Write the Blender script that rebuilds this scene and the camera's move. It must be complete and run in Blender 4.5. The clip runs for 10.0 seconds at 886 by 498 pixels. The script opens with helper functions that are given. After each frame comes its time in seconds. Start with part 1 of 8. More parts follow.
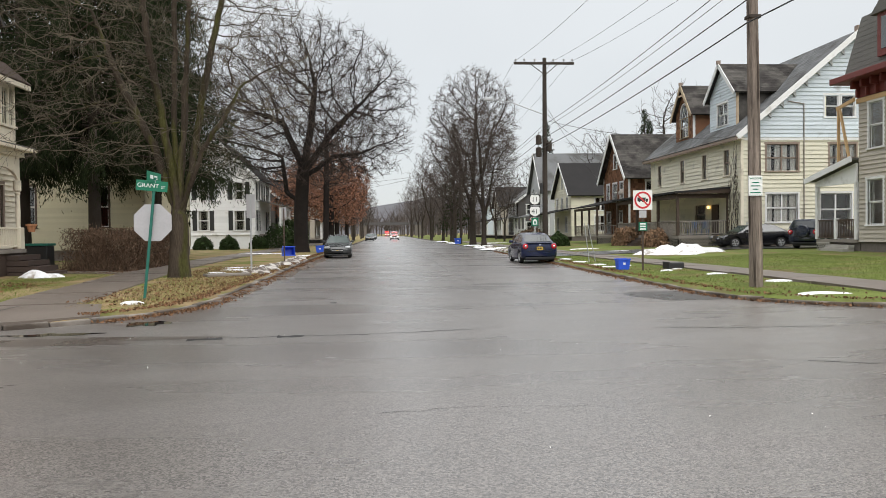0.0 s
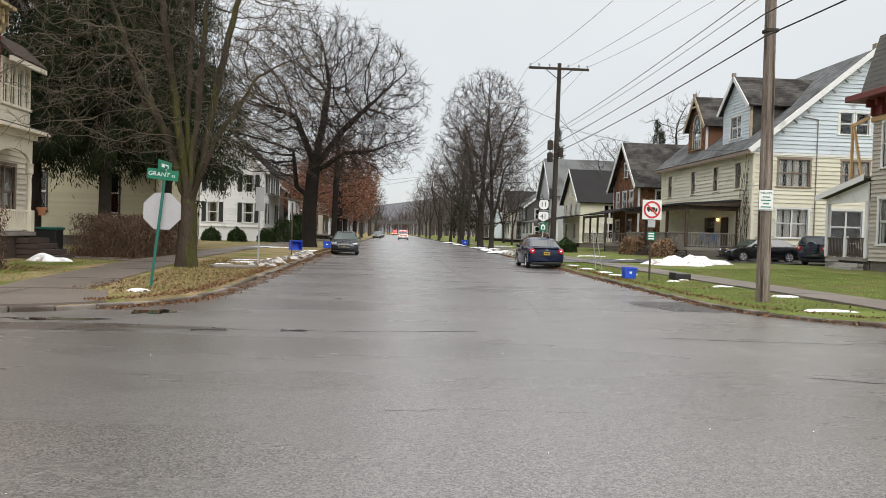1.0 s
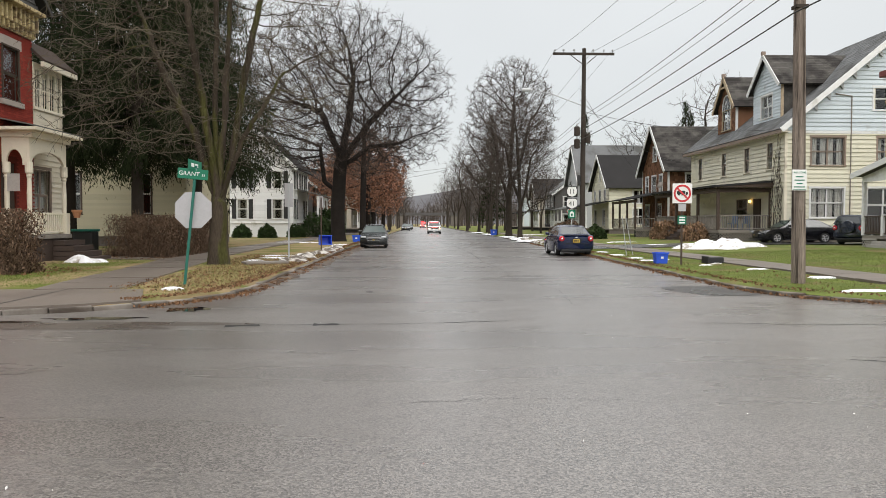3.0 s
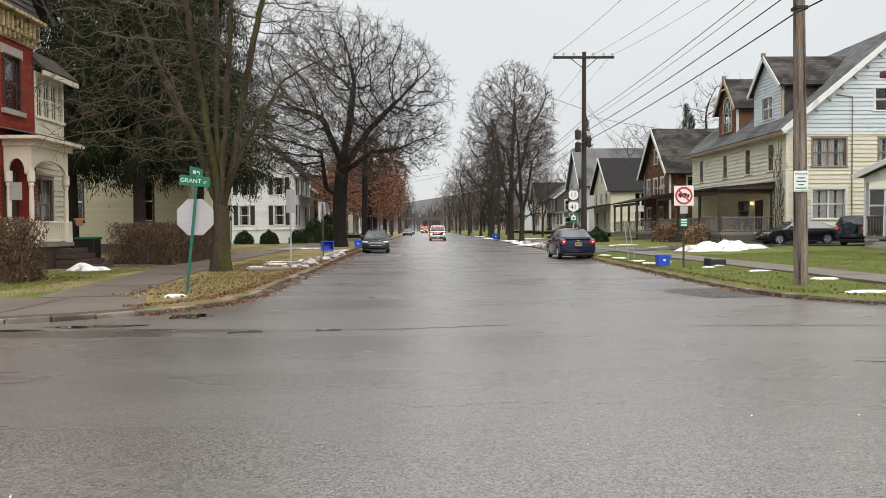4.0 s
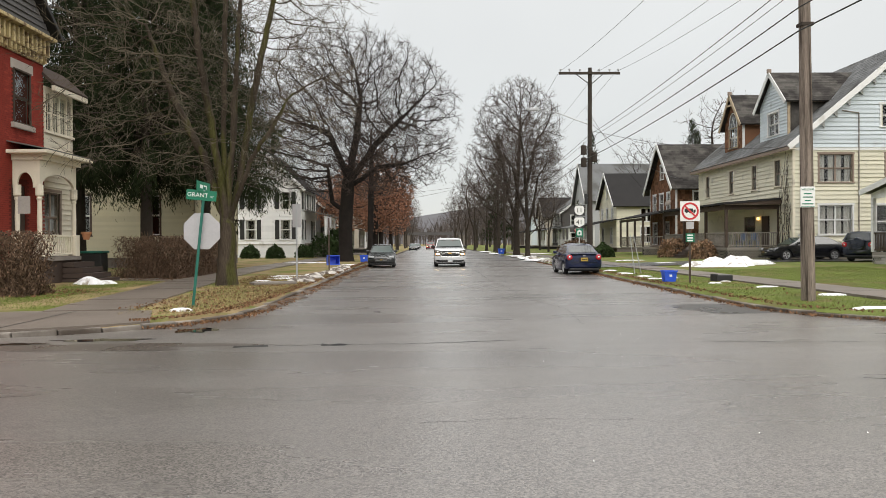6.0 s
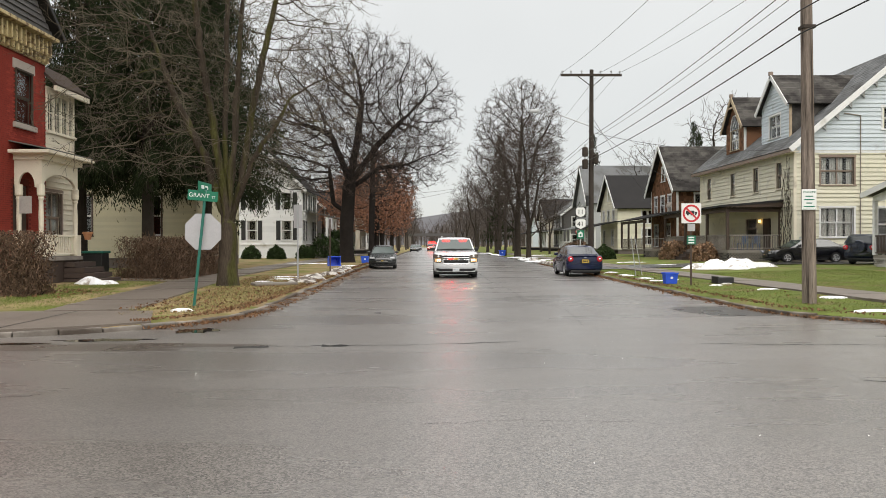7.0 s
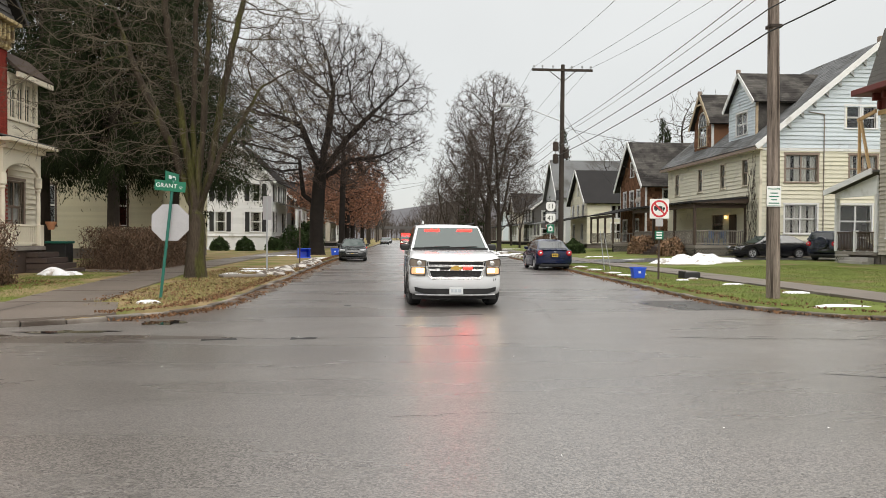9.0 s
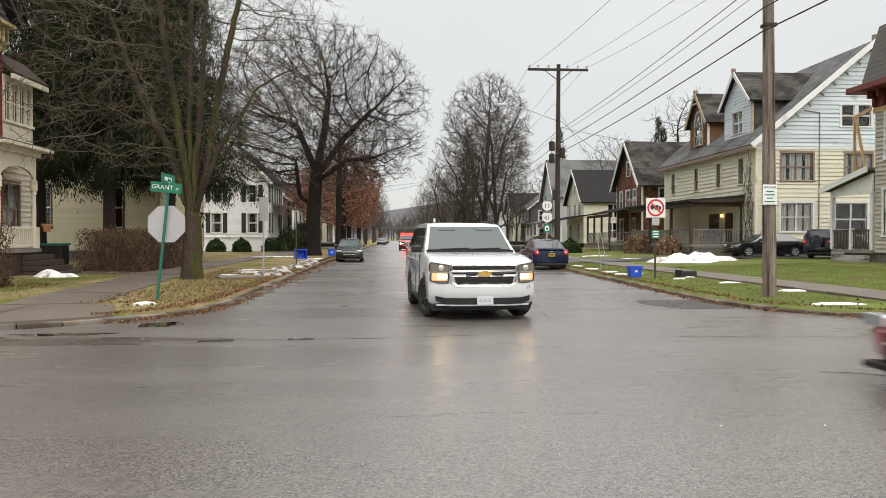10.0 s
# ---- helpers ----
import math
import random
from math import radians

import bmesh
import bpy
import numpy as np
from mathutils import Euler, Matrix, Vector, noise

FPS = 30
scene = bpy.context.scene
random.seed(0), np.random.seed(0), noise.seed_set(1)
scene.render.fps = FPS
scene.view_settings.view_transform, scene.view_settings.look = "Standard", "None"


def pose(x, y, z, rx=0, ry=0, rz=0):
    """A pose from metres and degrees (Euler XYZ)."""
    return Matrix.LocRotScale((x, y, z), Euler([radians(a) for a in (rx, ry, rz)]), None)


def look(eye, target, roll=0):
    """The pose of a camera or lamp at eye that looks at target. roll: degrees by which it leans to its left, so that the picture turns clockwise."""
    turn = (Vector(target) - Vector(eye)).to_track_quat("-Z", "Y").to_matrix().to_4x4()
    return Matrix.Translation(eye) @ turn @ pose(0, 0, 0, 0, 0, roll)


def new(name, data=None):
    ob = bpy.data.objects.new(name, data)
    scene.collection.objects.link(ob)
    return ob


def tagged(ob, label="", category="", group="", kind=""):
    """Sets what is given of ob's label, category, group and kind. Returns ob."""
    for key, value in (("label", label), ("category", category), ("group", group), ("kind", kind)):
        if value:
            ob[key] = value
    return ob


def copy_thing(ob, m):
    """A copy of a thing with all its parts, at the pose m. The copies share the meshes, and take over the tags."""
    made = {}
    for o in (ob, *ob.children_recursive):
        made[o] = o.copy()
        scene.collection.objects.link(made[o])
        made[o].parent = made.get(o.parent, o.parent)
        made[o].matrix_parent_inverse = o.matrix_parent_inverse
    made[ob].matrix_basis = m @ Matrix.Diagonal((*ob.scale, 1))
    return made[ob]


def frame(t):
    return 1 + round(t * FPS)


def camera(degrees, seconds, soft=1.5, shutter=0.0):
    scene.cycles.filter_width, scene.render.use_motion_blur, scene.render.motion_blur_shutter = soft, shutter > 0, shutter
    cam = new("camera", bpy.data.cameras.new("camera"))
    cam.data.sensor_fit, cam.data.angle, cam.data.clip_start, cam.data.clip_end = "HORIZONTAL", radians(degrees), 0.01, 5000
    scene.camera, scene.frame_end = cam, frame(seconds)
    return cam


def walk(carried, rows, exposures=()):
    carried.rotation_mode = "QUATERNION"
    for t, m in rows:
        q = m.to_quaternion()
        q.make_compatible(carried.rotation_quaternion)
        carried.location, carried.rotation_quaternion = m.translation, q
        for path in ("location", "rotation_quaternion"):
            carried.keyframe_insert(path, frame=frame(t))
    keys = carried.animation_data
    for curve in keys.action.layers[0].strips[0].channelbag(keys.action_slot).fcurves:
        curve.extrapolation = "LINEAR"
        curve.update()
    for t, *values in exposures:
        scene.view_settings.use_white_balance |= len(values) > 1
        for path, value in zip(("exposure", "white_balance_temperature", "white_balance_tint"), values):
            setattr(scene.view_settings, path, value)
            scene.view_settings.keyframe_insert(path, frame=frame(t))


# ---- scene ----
cam = camera(61.0, 10.0, soft=0.6, shutter=0.3)
PATH = [
    (0.0, pose(0, 0, 1.55, 88.74, 0.70, -4.41)),
    (0.5, pose(0, 0, 1.55, 88.87, -0.81, -4.04)),
    (1.0, pose(0, 0, 1.55, 88.80, -1.78, -3.83)),
    (1.5, pose(0, 0, 1.55, 88.68, -1.09, -2.71)),
    (2.0, pose(0, 0, 1.55, 88.63, -0.34, -1.62)),
    (2.5, pose(0, 0, 1.55, 88.00, -0.29, -1.65)),
    (4.0, pose(0, 0, 1.55, 88.41, 0.49, -1.54)),
    (4.5, pose(0, 0, 1.55, 88.58, 0.38, -1.21)),
    (5.0, pose(0, 0, 1.55, 88.70, 0.40, -1.04)),
    (5.5, pose(0, 0, 1.55, 89.31, 0.38, -1.06)),
    (7.0, pose(0, 0, 1.55, 89.64, 0.12, -1.02)),
    (7.5, pose(0, 0, 1.55, 89.48, 0.09, -0.78)),
    (8.0, pose(0, 0, 1.55, 89.06, -0.04, -0.96)),
    (8.5, pose(0, 0, 1.55, 88.91, -0.24, -1.91)),
    (9.0, pose(0, 0, 1.55, 89.12, -0.36, -3.26)),
    (9.5, pose(0, 0, 1.55, 89.13, -0.27, -3.80)),
    (10.0, pose(0, 0, 1.55, 89.13, -0.05, -3.51)),
]
walk(cam, PATH, exposures=[(0.0, 0.1, 6590, 10), (2.5, 0.1, 6690, 10), (4.5, 0.1, 6750, 10), (7.0, 0.1, 6870, 10), (10.0, 0.1, 6870, 10)])

# ---- light: an overcast sky, brighter overhead, and a very soft sun ----
world = bpy.data.worlds.new("overcast_sky")
scene.world = world
world.use_nodes = True
wt = world.node_tree
wt.nodes.clear()
w_out = wt.nodes.new("ShaderNodeOutputWorld")
w_sky = wt.nodes.new("ShaderNodeTexSky")
w_sky.sky_type = 'NISHITA'
w_sky.sun_disc = False
w_sky.sun_elevation = radians(38)
w_sky.sun_rotation = radians(160)
w_bg1 = wt.nodes.new("ShaderNodeBackground")
w_bg1.inputs[1].default_value = 0.012
w_tc = wt.nodes.new("ShaderNodeTexCoord")
w_sep = wt.nodes.new("ShaderNodeSeparateXYZ")
w_ramp = wt.nodes.new("ShaderNodeValToRGB")
w_ramp.color_ramp.elements[0].position = 0.0
w_ramp.color_ramp.elements[0].color = (0.60, 0.63, 0.65, 1)
w_ramp.color_ramp.elements[1].position = 1.0
w_ramp.color_ramp.elements[1].color = (2.0, 2.02, 2.05, 1)
w_mid = w_ramp.color_ramp.elements.new(0.32)
w_mid.color = (0.72, 0.75, 0.77, 1)
w_noise = wt.nodes.new("ShaderNodeTexNoise")
w_noise.inputs["Scale"].default_value = 2.5
w_noise.inputs["Detail"].default_value = 4
w_mix = wt.nodes.new("ShaderNodeMapRange")
w_mix.inputs["To Min"].default_value = 0.9
w_mix.inputs["To Max"].default_value = 1.1
w_bg2 = wt.nodes.new("ShaderNodeBackground")
w_add = wt.nodes.new("ShaderNodeAddShader")
wt.links.new(w_sky.outputs[0], w_bg1.inputs[0])
wt.links.new(w_tc.outputs["Generated"], w_sep.inputs[0])
wt.links.new(w_tc.outputs["Generated"], w_noise.inputs["Vector"])
wt.links.new(w_sep.outputs["Z"], w_ramp.inputs[0])
wt.links.new(w_noise.outputs["Fac"], w_mix.inputs["Value"])
wt.links.new(w_ramp.outputs[0], w_bg2.inputs[0])
wt.links.new(w_mix.outputs[0], w_bg2.inputs[1])
wt.links.new(w_bg1.outputs[0], w_add.inputs[0])
wt.links.new(w_bg2.outputs[0], w_add.inputs[1])
wt.links.new(w_add.outputs[0], w_out.inputs[0])
sun = new("sun", bpy.data.lights.new("sun", 'SUN'))
sun.data.energy = 1.5
sun.data.angle = radians(60)
sun.data.color = (1.0, 0.98, 0.95)
sun.matrix_world = look((9, -29, 29), (0, 0, 0))


# ---- materials ----
def mat(name, base, rough=0.7, var=0.25, scale=1.2, fine=30.0, bump=0.2, metal=0.0, own=False, rnd=0.0, isl=0.0, ior=1.5,
        spec=None, stain=None, stain_scale=0.6, stain_at=0.55, coat=0.0, grain=1.0):
    """A weathered surface: coarse and fine noise in the colour, fine relief; stain: a second colour in patches."""
    m = bpy.data.materials.new(name)
    m.use_nodes = True
    nt = m.node_tree
    b = nt.nodes["Principled BSDF"]
    b.inputs["Roughness"].default_value = rough
    b.inputs["Metallic"].default_value = metal
    b.inputs["IOR"].default_value = ior
    b.inputs["Specular IOR Level"].default_value = spec if spec is not None else (0.1 if rough >= 0.8 else 0.5)
    b.inputs["Coat Weight"].default_value = coat
    if own:
        vec = nt.nodes.new("ShaderNodeTexCoord").outputs["Object"]
    else:
        vec = nt.nodes.new("ShaderNodeNewGeometry").outputs["Position"]
    if grain != 1.0:
        mp = nt.nodes.new("ShaderNodeMapping")
        mp.inputs["Scale"].default_value = (1, 1, grain)
        nt.links.new(vec, mp.inputs["Vector"])
        vec = mp.outputs[0]

    def noise_node(s, d):
        n = nt.nodes.new("ShaderNodeTexNoise")
        n.inputs["Scale"].default_value = s
        n.inputs["Detail"].default_value = d
        nt.links.new(vec, n.inputs["Vector"])
        return n.outputs["Fac"]

    def math_node(op, a, c):
        n = nt.nodes.new("ShaderNodeMath")
        n.operation = op
        for k, v in enumerate((a, c)):
            if isinstance(v, (int, float)):
                n.inputs[k].default_value = v
            else:
                nt.links.new(v, n.inputs[k])
        return n.outputs[0]

    big, small = noise_node(scale, 5), noise_node(fine, 3)
    f = math_node('ADD', math_node('MULTIPLY', math_node('SUBTRACT', big, 0.5), 2.2 * var),
                  math_node('MULTIPLY', math_node('SUBTRACT', small, 0.5), 1.6 * var))
    if rnd:
        o = nt.nodes.new("ShaderNodeObjectInfo").outputs["Random"]
        f = math_node('ADD', f, math_node('MULTIPLY', math_node('SUBTRACT', o, 0.5), 2 * rnd))
    if isl:
        o = nt.nodes.new("ShaderNodeNewGeometry").outputs["Random Per Island"]
        f = math_node('ADD', f, math_node('MULTIPLY', math_node('SUBTRACT', o, 0.5), 2 * isl))
    f = math_node('MAXIMUM', math_node('ADD', f, 1.0), 0.05)
    col = nt.nodes.new("ShaderNodeMix")
    col.data_type = 'RGBA'
    col.inputs["A"].default_value = (*base, 1)
    if stain:
        s = nt.nodes.new("ShaderNodeMapRange")
        nt.links.new(noise_node(stain_scale, 6), s.inputs["Value"])
        s.inputs["From Min"].default_value = stain_at - 0.06
        s.inputs["From Max"].default_value = stain_at + 0.06
        nt.links.new(s.outputs[0], col.inputs["Factor"])
        col.inputs["B"].default_value = (*stain, 1)
    else:
        col.inputs["Factor"].default_value = 0
    mul = nt.nodes.new("ShaderNodeVectorMath")
    mul.operation = 'SCALE'
    nt.links.new(col.outputs["Result"], mul.inputs[0])
    nt.links.new(f, mul.inputs["Scale"])
    nt.links.new(mul.outputs[0], b.inputs["Base Color"])
    r = math_node('ADD', math_node('MULTIPLY', math_node('SUBTRACT', big, 0.5), 0.3 if rough > 0.2 else 0.0), rough)
    nt.links.new(r, b.inputs["Roughness"])
    if bump:
        bp = nt.nodes.new("ShaderNodeBump")
        bp.inputs["Strength"].default_value = bump
        bp.inputs["Distance"].default_value = 0.02
        nt.links.new(small, bp.inputs["Height"])
        nt.links.new(bp.outputs[0], b.inputs["Normal"])
    return m


def glow(name, col, strength):
    m = bpy.data.materials.new(name)
    m.use_nodes = True
    b = m.node_tree.nodes["Principled BSDF"]
    b.inputs["Base Color"].default_value = (*col, 1)
    b.inputs["Emission Color"].default_value = (*col, 1)
    b.inputs["Emission Strength"].default_value = strength
    return m


def clear(name, tint, rough=0.02, ior=1.5):
    m = bpy.data.materials.new(name)
    m.use_nodes = True
    b = m.node_tree.nodes["Principled BSDF"]
    b.inputs["Base Color"].default_value = (*tint, 1)
    b.inputs["Roughness"].default_value = rough
    b.inputs["Transmission Weight"].default_value = 1.0
    b.inputs["IOR"].default_value = ior
    return m


def wet_asphalt():
    """Dark worn asphalt with damp film: gloss changes from patch to patch, chippings stand out."""
    m = mat("wet_asphalt", (0.142, 0.128, 0.117), 0.34, 0.24, 0.22, 22.0, 0.0)
    nt = m.node_tree
    b = nt.nodes["Principled BSDF"]
    pos = nt.nodes.new("ShaderNodeNewGeometry").outputs["Position"]
    st = nt.nodes.new("ShaderNodeMapping")
    st.inputs["Scale"].default_value = (0.22, 1.0, 1.0)
    nt.links.new(pos, st.inputs["Vector"])
    n1 = nt.nodes.new("ShaderNodeTexNoise")
    n1.inputs["Scale"].default_value = 0.55
    n1.inputs["Detail"].default_value = 5
    nt.links.new(st.outputs[0], n1.inputs["Vector"])
    mr = nt.nodes.new("ShaderNodeMapRange")
    mr.inputs["From Min"].default_value = 0.32
    mr.inputs["From Max"].default_value = 0.68
    mr.inputs["To Min"].default_value = 0.19
    mr.inputs["To Max"].default_value = 0.40
    nt.links.new(n1.outputs["Fac"], mr.inputs["Value"])
    nt.links.new(mr.outputs[0], b.inputs["Roughness"])
    v = nt.nodes.new("ShaderNodeTexVoronoi")
    v.inputs["Scale"].default_value = 75
    nt.links.new(pos, v.inputs["Vector"])
    b.inputs["Coat Weight"].default_value = 0.5
    b.inputs["Coat Roughness"].default_value = 0.33
    # pale and dark chippings
    sep = nt.nodes.new("ShaderNodeSeparateColor")
    nt.links.new(v.outputs["Color"], sep.inputs[0])
    chip = nt.nodes.new("ShaderNodeMapRange")
    chip.inputs["To Min"].default_value = 0.4
    chip.inputs["To Max"].default_value = 1.6
    nt.links.new(sep.outputs[0], chip.inputs["Value"])
    old = b.inputs["Base Color"].links[0].from_socket
    sc = nt.nodes.new("ShaderNodeVectorMath")
    sc.operation = 'SCALE'
    nt.links.new(old, sc.inputs[0])
    nt.links.new(chip.outputs[0], sc.inputs["Scale"])
    nt.links.new(sc.outputs[0], b.inputs["Base Color"])
    bp = nt.nodes.new("ShaderNodeBump")
    bp.inputs["Strength"].default_value = 0.3
    bp.inputs["Distance"].default_value = 0.006
    nt.links.new(v.outputs["Distance"], bp.inputs["Height"])
    nt.links.new(bp.outputs[0], b.inputs["Normal"])
    return m


M = {}
M["asphalt"] = wet_asphalt()
M["puddle"] = mat("standing_water", (0.02, 0.018, 0.016), 0.04, 0.1, 1.0, 6, 0)
M["damp"] = mat("damp_dark_asphalt", (0.095, 0.080, 0.069), 0.3, 0.35, 0.8, 30, 0.3)
M["patch"] = mat("darker_asphalt_patch", (0.045, 0.042, 0.04), 0.3, 0.25, 1.0, 40, 0.3)
M["crack"] = mat("road_crack", (0.012, 0.011, 0.010), 0.5, 0.3, 3, 40, 0.2)
M["grass"] = mat("winter_grass", (0.122, 0.150, 0.038), 0.9, 0.65, 0.9, 22, 0.9, stain=(0.165, 0.13, 0.062), stain_scale=0.55, stain_at=0.57)
M["strawgrass"] = mat("straw_and_leaf_verge", (0.25, 0.185, 0.10), 0.9, 0.4, 0.7, 12, 0.6, stain=(0.125, 0.14, 0.035), stain_scale=0.5, stain_at=0.53)
M["walk"] = mat("damp_concrete_walk", (0.135, 0.110, 0.090), 0.55, 0.25, 0.5, 14, 0.15, rnd=0.10)
M["kerb"] = mat("worn_stone_kerb", (0.20, 0.175, 0.15), 0.75, 0.35, 1.2, 18, 0.3, stain=(0.075, 0.055, 0.04), stain_scale=0.9, stain_at=0.46, rnd=0.3)
M["leaf_litter"] = mat("dead_leaves", (0.17, 0.094, 0.052), 0.8, 0.3, 2, 20, 0.1, isl=0.6)
M["mulch"] = mat("wet_leaf_mulch", (0.058, 0.040, 0.028), 0.55, 0.6, 3.0, 26, 1.0, stain=(0.13, 0.085, 0.05), stain_scale=6.0, stain_at=0.55)
M["blade"] = mat("grass_blades", (0.135, 0.168, 0.043), 0.8, 0.3, 0.7, 9, 0.0, isl=0.25)
M["straw"] = mat("straw_blades", (0.32, 0.25, 0.13), 0.8, 0.3, 0.7, 9, 0.0, isl=0.5)
M["snow"] = mat("old_snow", (0.83, 0.84, 0.86), 0.6, 0.06, 1.5, 12, 0.35, stain=(0.38, 0.34, 0.30), stain_scale=3.2, stain_at=0.60)
M["dirtysnow"] = mat("dirty_ploughed_snow", (0.50, 0.47, 0.43), 0.7, 0.2, 2.0, 14, 0.5, stain=(0.10, 0.075, 0.055), stain_scale=2.6, stain_at=0.48)
M["bark"] = mat("grey_brown_bark", (0.044, 0.036, 0.029), 0.9, 0.4, 2.5, 24, 0.8)
M["barkmoss"] = mat("mossy_bark", (0.060, 0.047, 0.035), 0.9, 0.75, 3.0, 30, 1.6, stain=(0.066, 0.064, 0.023), stain_scale=2.3, stain_at=0.56, grain=0.18)
M["barkdark"] = mat("wet_dark_bark", (0.022, 0.018, 0.016), 0.85, 0.4, 2.5, 24, 0.8)
M["twig"] = mat("bare_twigs", (0.10, 0.085, 0.072), 0.9, 0.3, 1.0, 9, 0.0)
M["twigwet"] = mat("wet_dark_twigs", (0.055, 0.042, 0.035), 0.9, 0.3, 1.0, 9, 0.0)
# for trees and bushes farther off: kept paler, distance haze in the colour
M["twighazed"] = mat("dark_twigs", (0.085, 0.068, 0.058), 0.9, 0.3, 1.0, 9, 0.0)
M["twiglichen"] = mat("lichen_twigs", (0.118, 0.1, 0.074), 0.9, 0.4, 1.0, 9, 0.0)
M["rustleaf"] = mat("clinging_oak_leaves", (0.24, 0.12, 0.075), 0.8, 0.3, 1.0, 9, 0.0, isl=0.5)
M["needle"] = mat("spruce_needles", (0.020, 0.028, 0.011), 0.85, 0.4, 0.6, 8, 0.0, isl=0.5)
M["shrub"] = mat("evergreen_shrub", (0.035, 0.055, 0.02), 0.8, 0.4, 2, 12, 0.0, isl=0.5)
M["hedgetwig"] = mat("brown_hedge_twigs", (0.125, 0.082, 0.055), 0.85, 0.35, 3, 12, 0.0, isl=0.75)
M["hydrangea"] = mat("withered_hydrangea", (0.30, 0.19, 0.12), 0.85, 0.3, 3, 12, 0.0, isl=0.6)
M["poletimber"] = mat("weathered_pole_timber", (0.22, 0.18, 0.15), 0.85, 1.0, 11.0, 90, 1.0, stain=(0.055, 0.042, 0.035), stain_scale=9.0, stain_at=0.56, grain=0.05)
M["poledark"] = mat("dark_creosoted_timber", (0.055, 0.045, 0.038), 0.8, 0.3, 1.2, 30, 0.5)
M["wire"] = mat("black_cable", (0.02, 0.02, 0.02), 0.6, 0.1, 1, 10, 0)
M["galv"] = mat("galvanised_steel", (0.45, 0.46, 0.47), 0.45, 0.15, 4, 40, 0.1, metal=0.7)
M["signback"] = mat("bare_aluminium_sign_back", (0.42, 0.41, 0.42), 0.6, 0.12, 3, 30, 0.05, metal=0.1)
M["greenpaint"] = mat("green_painted_steel", (0.012, 0.13, 0.095), 0.5, 0.2, 4, 40, 0.1)
M["signgreen"] = mat("green_sign_sheet", (0.0, 0.16, 0.085), 0.45, 0.1, 4, 40, 0)
M["signwhite"] = mat("white_sign_sheet", (0.78, 0.78, 0.76), 0.5, 0.06, 4, 40, 0)
M["signred"] = mat("red_sign_sheet", (0.55, 0.03, 0.04), 0.5, 0.08, 4, 40, 0)
M["signblack"] = mat("black_sign_print", (0.015, 0.015, 0.015), 0.5, 0.05, 4, 40, 0)
M["bluebin"] = mat("blue_plastic", (0.02, 0.09, 0.62), 0.45, 0.12, 3, 30, 0.05)
M["blackplastic"] = mat("black_plastic", (0.015, 0.015, 0.016), 0.5, 0.15, 3, 30, 0.1)
M["bluechair"] = mat("faded_blue_paint", (0.06, 0.11, 0.22), 0.6, 0.2, 3, 30, 0.1)
M["terracotta"] = mat("terracotta", (0.40, 0.19, 0.10), 0.8, 0.15, 5, 30, 0.1)
M["brick"] = mat("red_painted_brick", (0.30, 0.052, 0.038), 0.8, 0.2, 1.0, 30, 0.3, rnd=0.16)
M["mortar"] = mat("red_brown_mortar", (0.15, 0.035, 0.026), 0.9, 0.2, 1, 30, 0.3)
M["stone"] = mat("grey_stone_lintel", (0.42, 0.37, 0.33), 0.8, 0.15, 2, 25, 0.2)
M["creamtrim"] = mat("cream_painted_wood", (0.74, 0.68, 0.55), 0.6, 0.12, 1.5, 25, 0.1, stain=(0.45, 0.40, 0.32), stain_scale=1.5, stain_at=0.66)
M["ochretrim"] = mat("ochre_painted_cornice", (0.52, 0.42, 0.22), 0.7, 0.25, 3, 25, 0.2, stain=(0.18, 0.12, 0.06), stain_scale=5, stain_at=0.55)
M["darksiding"] = mat("dark_grey_siding", (0.085, 0.08, 0.078), 0.7, 0.2, 1.5, 25, 0.1, rnd=0.1)
M["whitepaint"] = mat("white_paint", (0.72, 0.72, 0.71), 0.6, 0.1, 1.0, 25, 0.1, rnd=0.06, stain=(0.50, 0.49, 0.46), stain_scale=1.0, stain_at=0.66)
M["creamsiding"] = mat("aged_cream_siding", (0.66, 0.63, 0.50), 0.65, 0.10, 0.7, 20, 0.1, rnd=0.07, stain=(0.40, 0.38, 0.32), stain_scale=0.9, stain_at=0.67)
M["bluesiding"] = mat("pale_blue_white_siding", (0.56, 0.62, 0.66), 0.65, 0.10, 0.7, 20, 0.1, rnd=0.07, stain=(0.34, 0.35, 0.36), stain_scale=0.9, stain_at=0.68)
M["yellowsiding"] = mat("yellow_siding", (0.56, 0.515, 0.36), 0.65, 0.10, 0.7, 20, 0.1, rnd=0.05)
M["greysiding"] = mat("warm_grey_siding", (0.42, 0.38, 0.32), 0.7, 0.12, 0.7, 20, 0.1, rnd=0.07)
M["brownshingle"] = mat("brown_cedar_shingle", (0.165, 0.085, 0.050), 0.85, 0.3, 1.0, 20, 0.2, isl=0.45)
M["palegrey"] = mat("pale_grey_siding", (0.45, 0.46, 0.47), 0.7, 0.12, 0.7, 20, 0.1, rnd=0.06)
M["browntrim"] = mat("taupe_trim", (0.25, 0.19, 0.15), 0.7, 0.15, 2, 25, 0.1)
M["darkbrown"] = mat("dark_brown_wood", (0.06, 0.038, 0.026), 0.7, 0.25, 2, 25, 0.2)
M["clearlens"] = mat("clear_headlamp_lens", (0.5, 0.52, 0.54), 0.12, 0.3, 9, 30, 0, own=True, metal=0.6)
M["redtrim"] = mat("dark_red_cornice", (0.15, 0.03, 0.024), 0.6, 0.2, 2, 25, 0.1)
M["greyrail"] = mat("weathered_grey_wood", (0.24, 0.215, 0.19), 0.8, 0.25, 2, 25, 0.2)
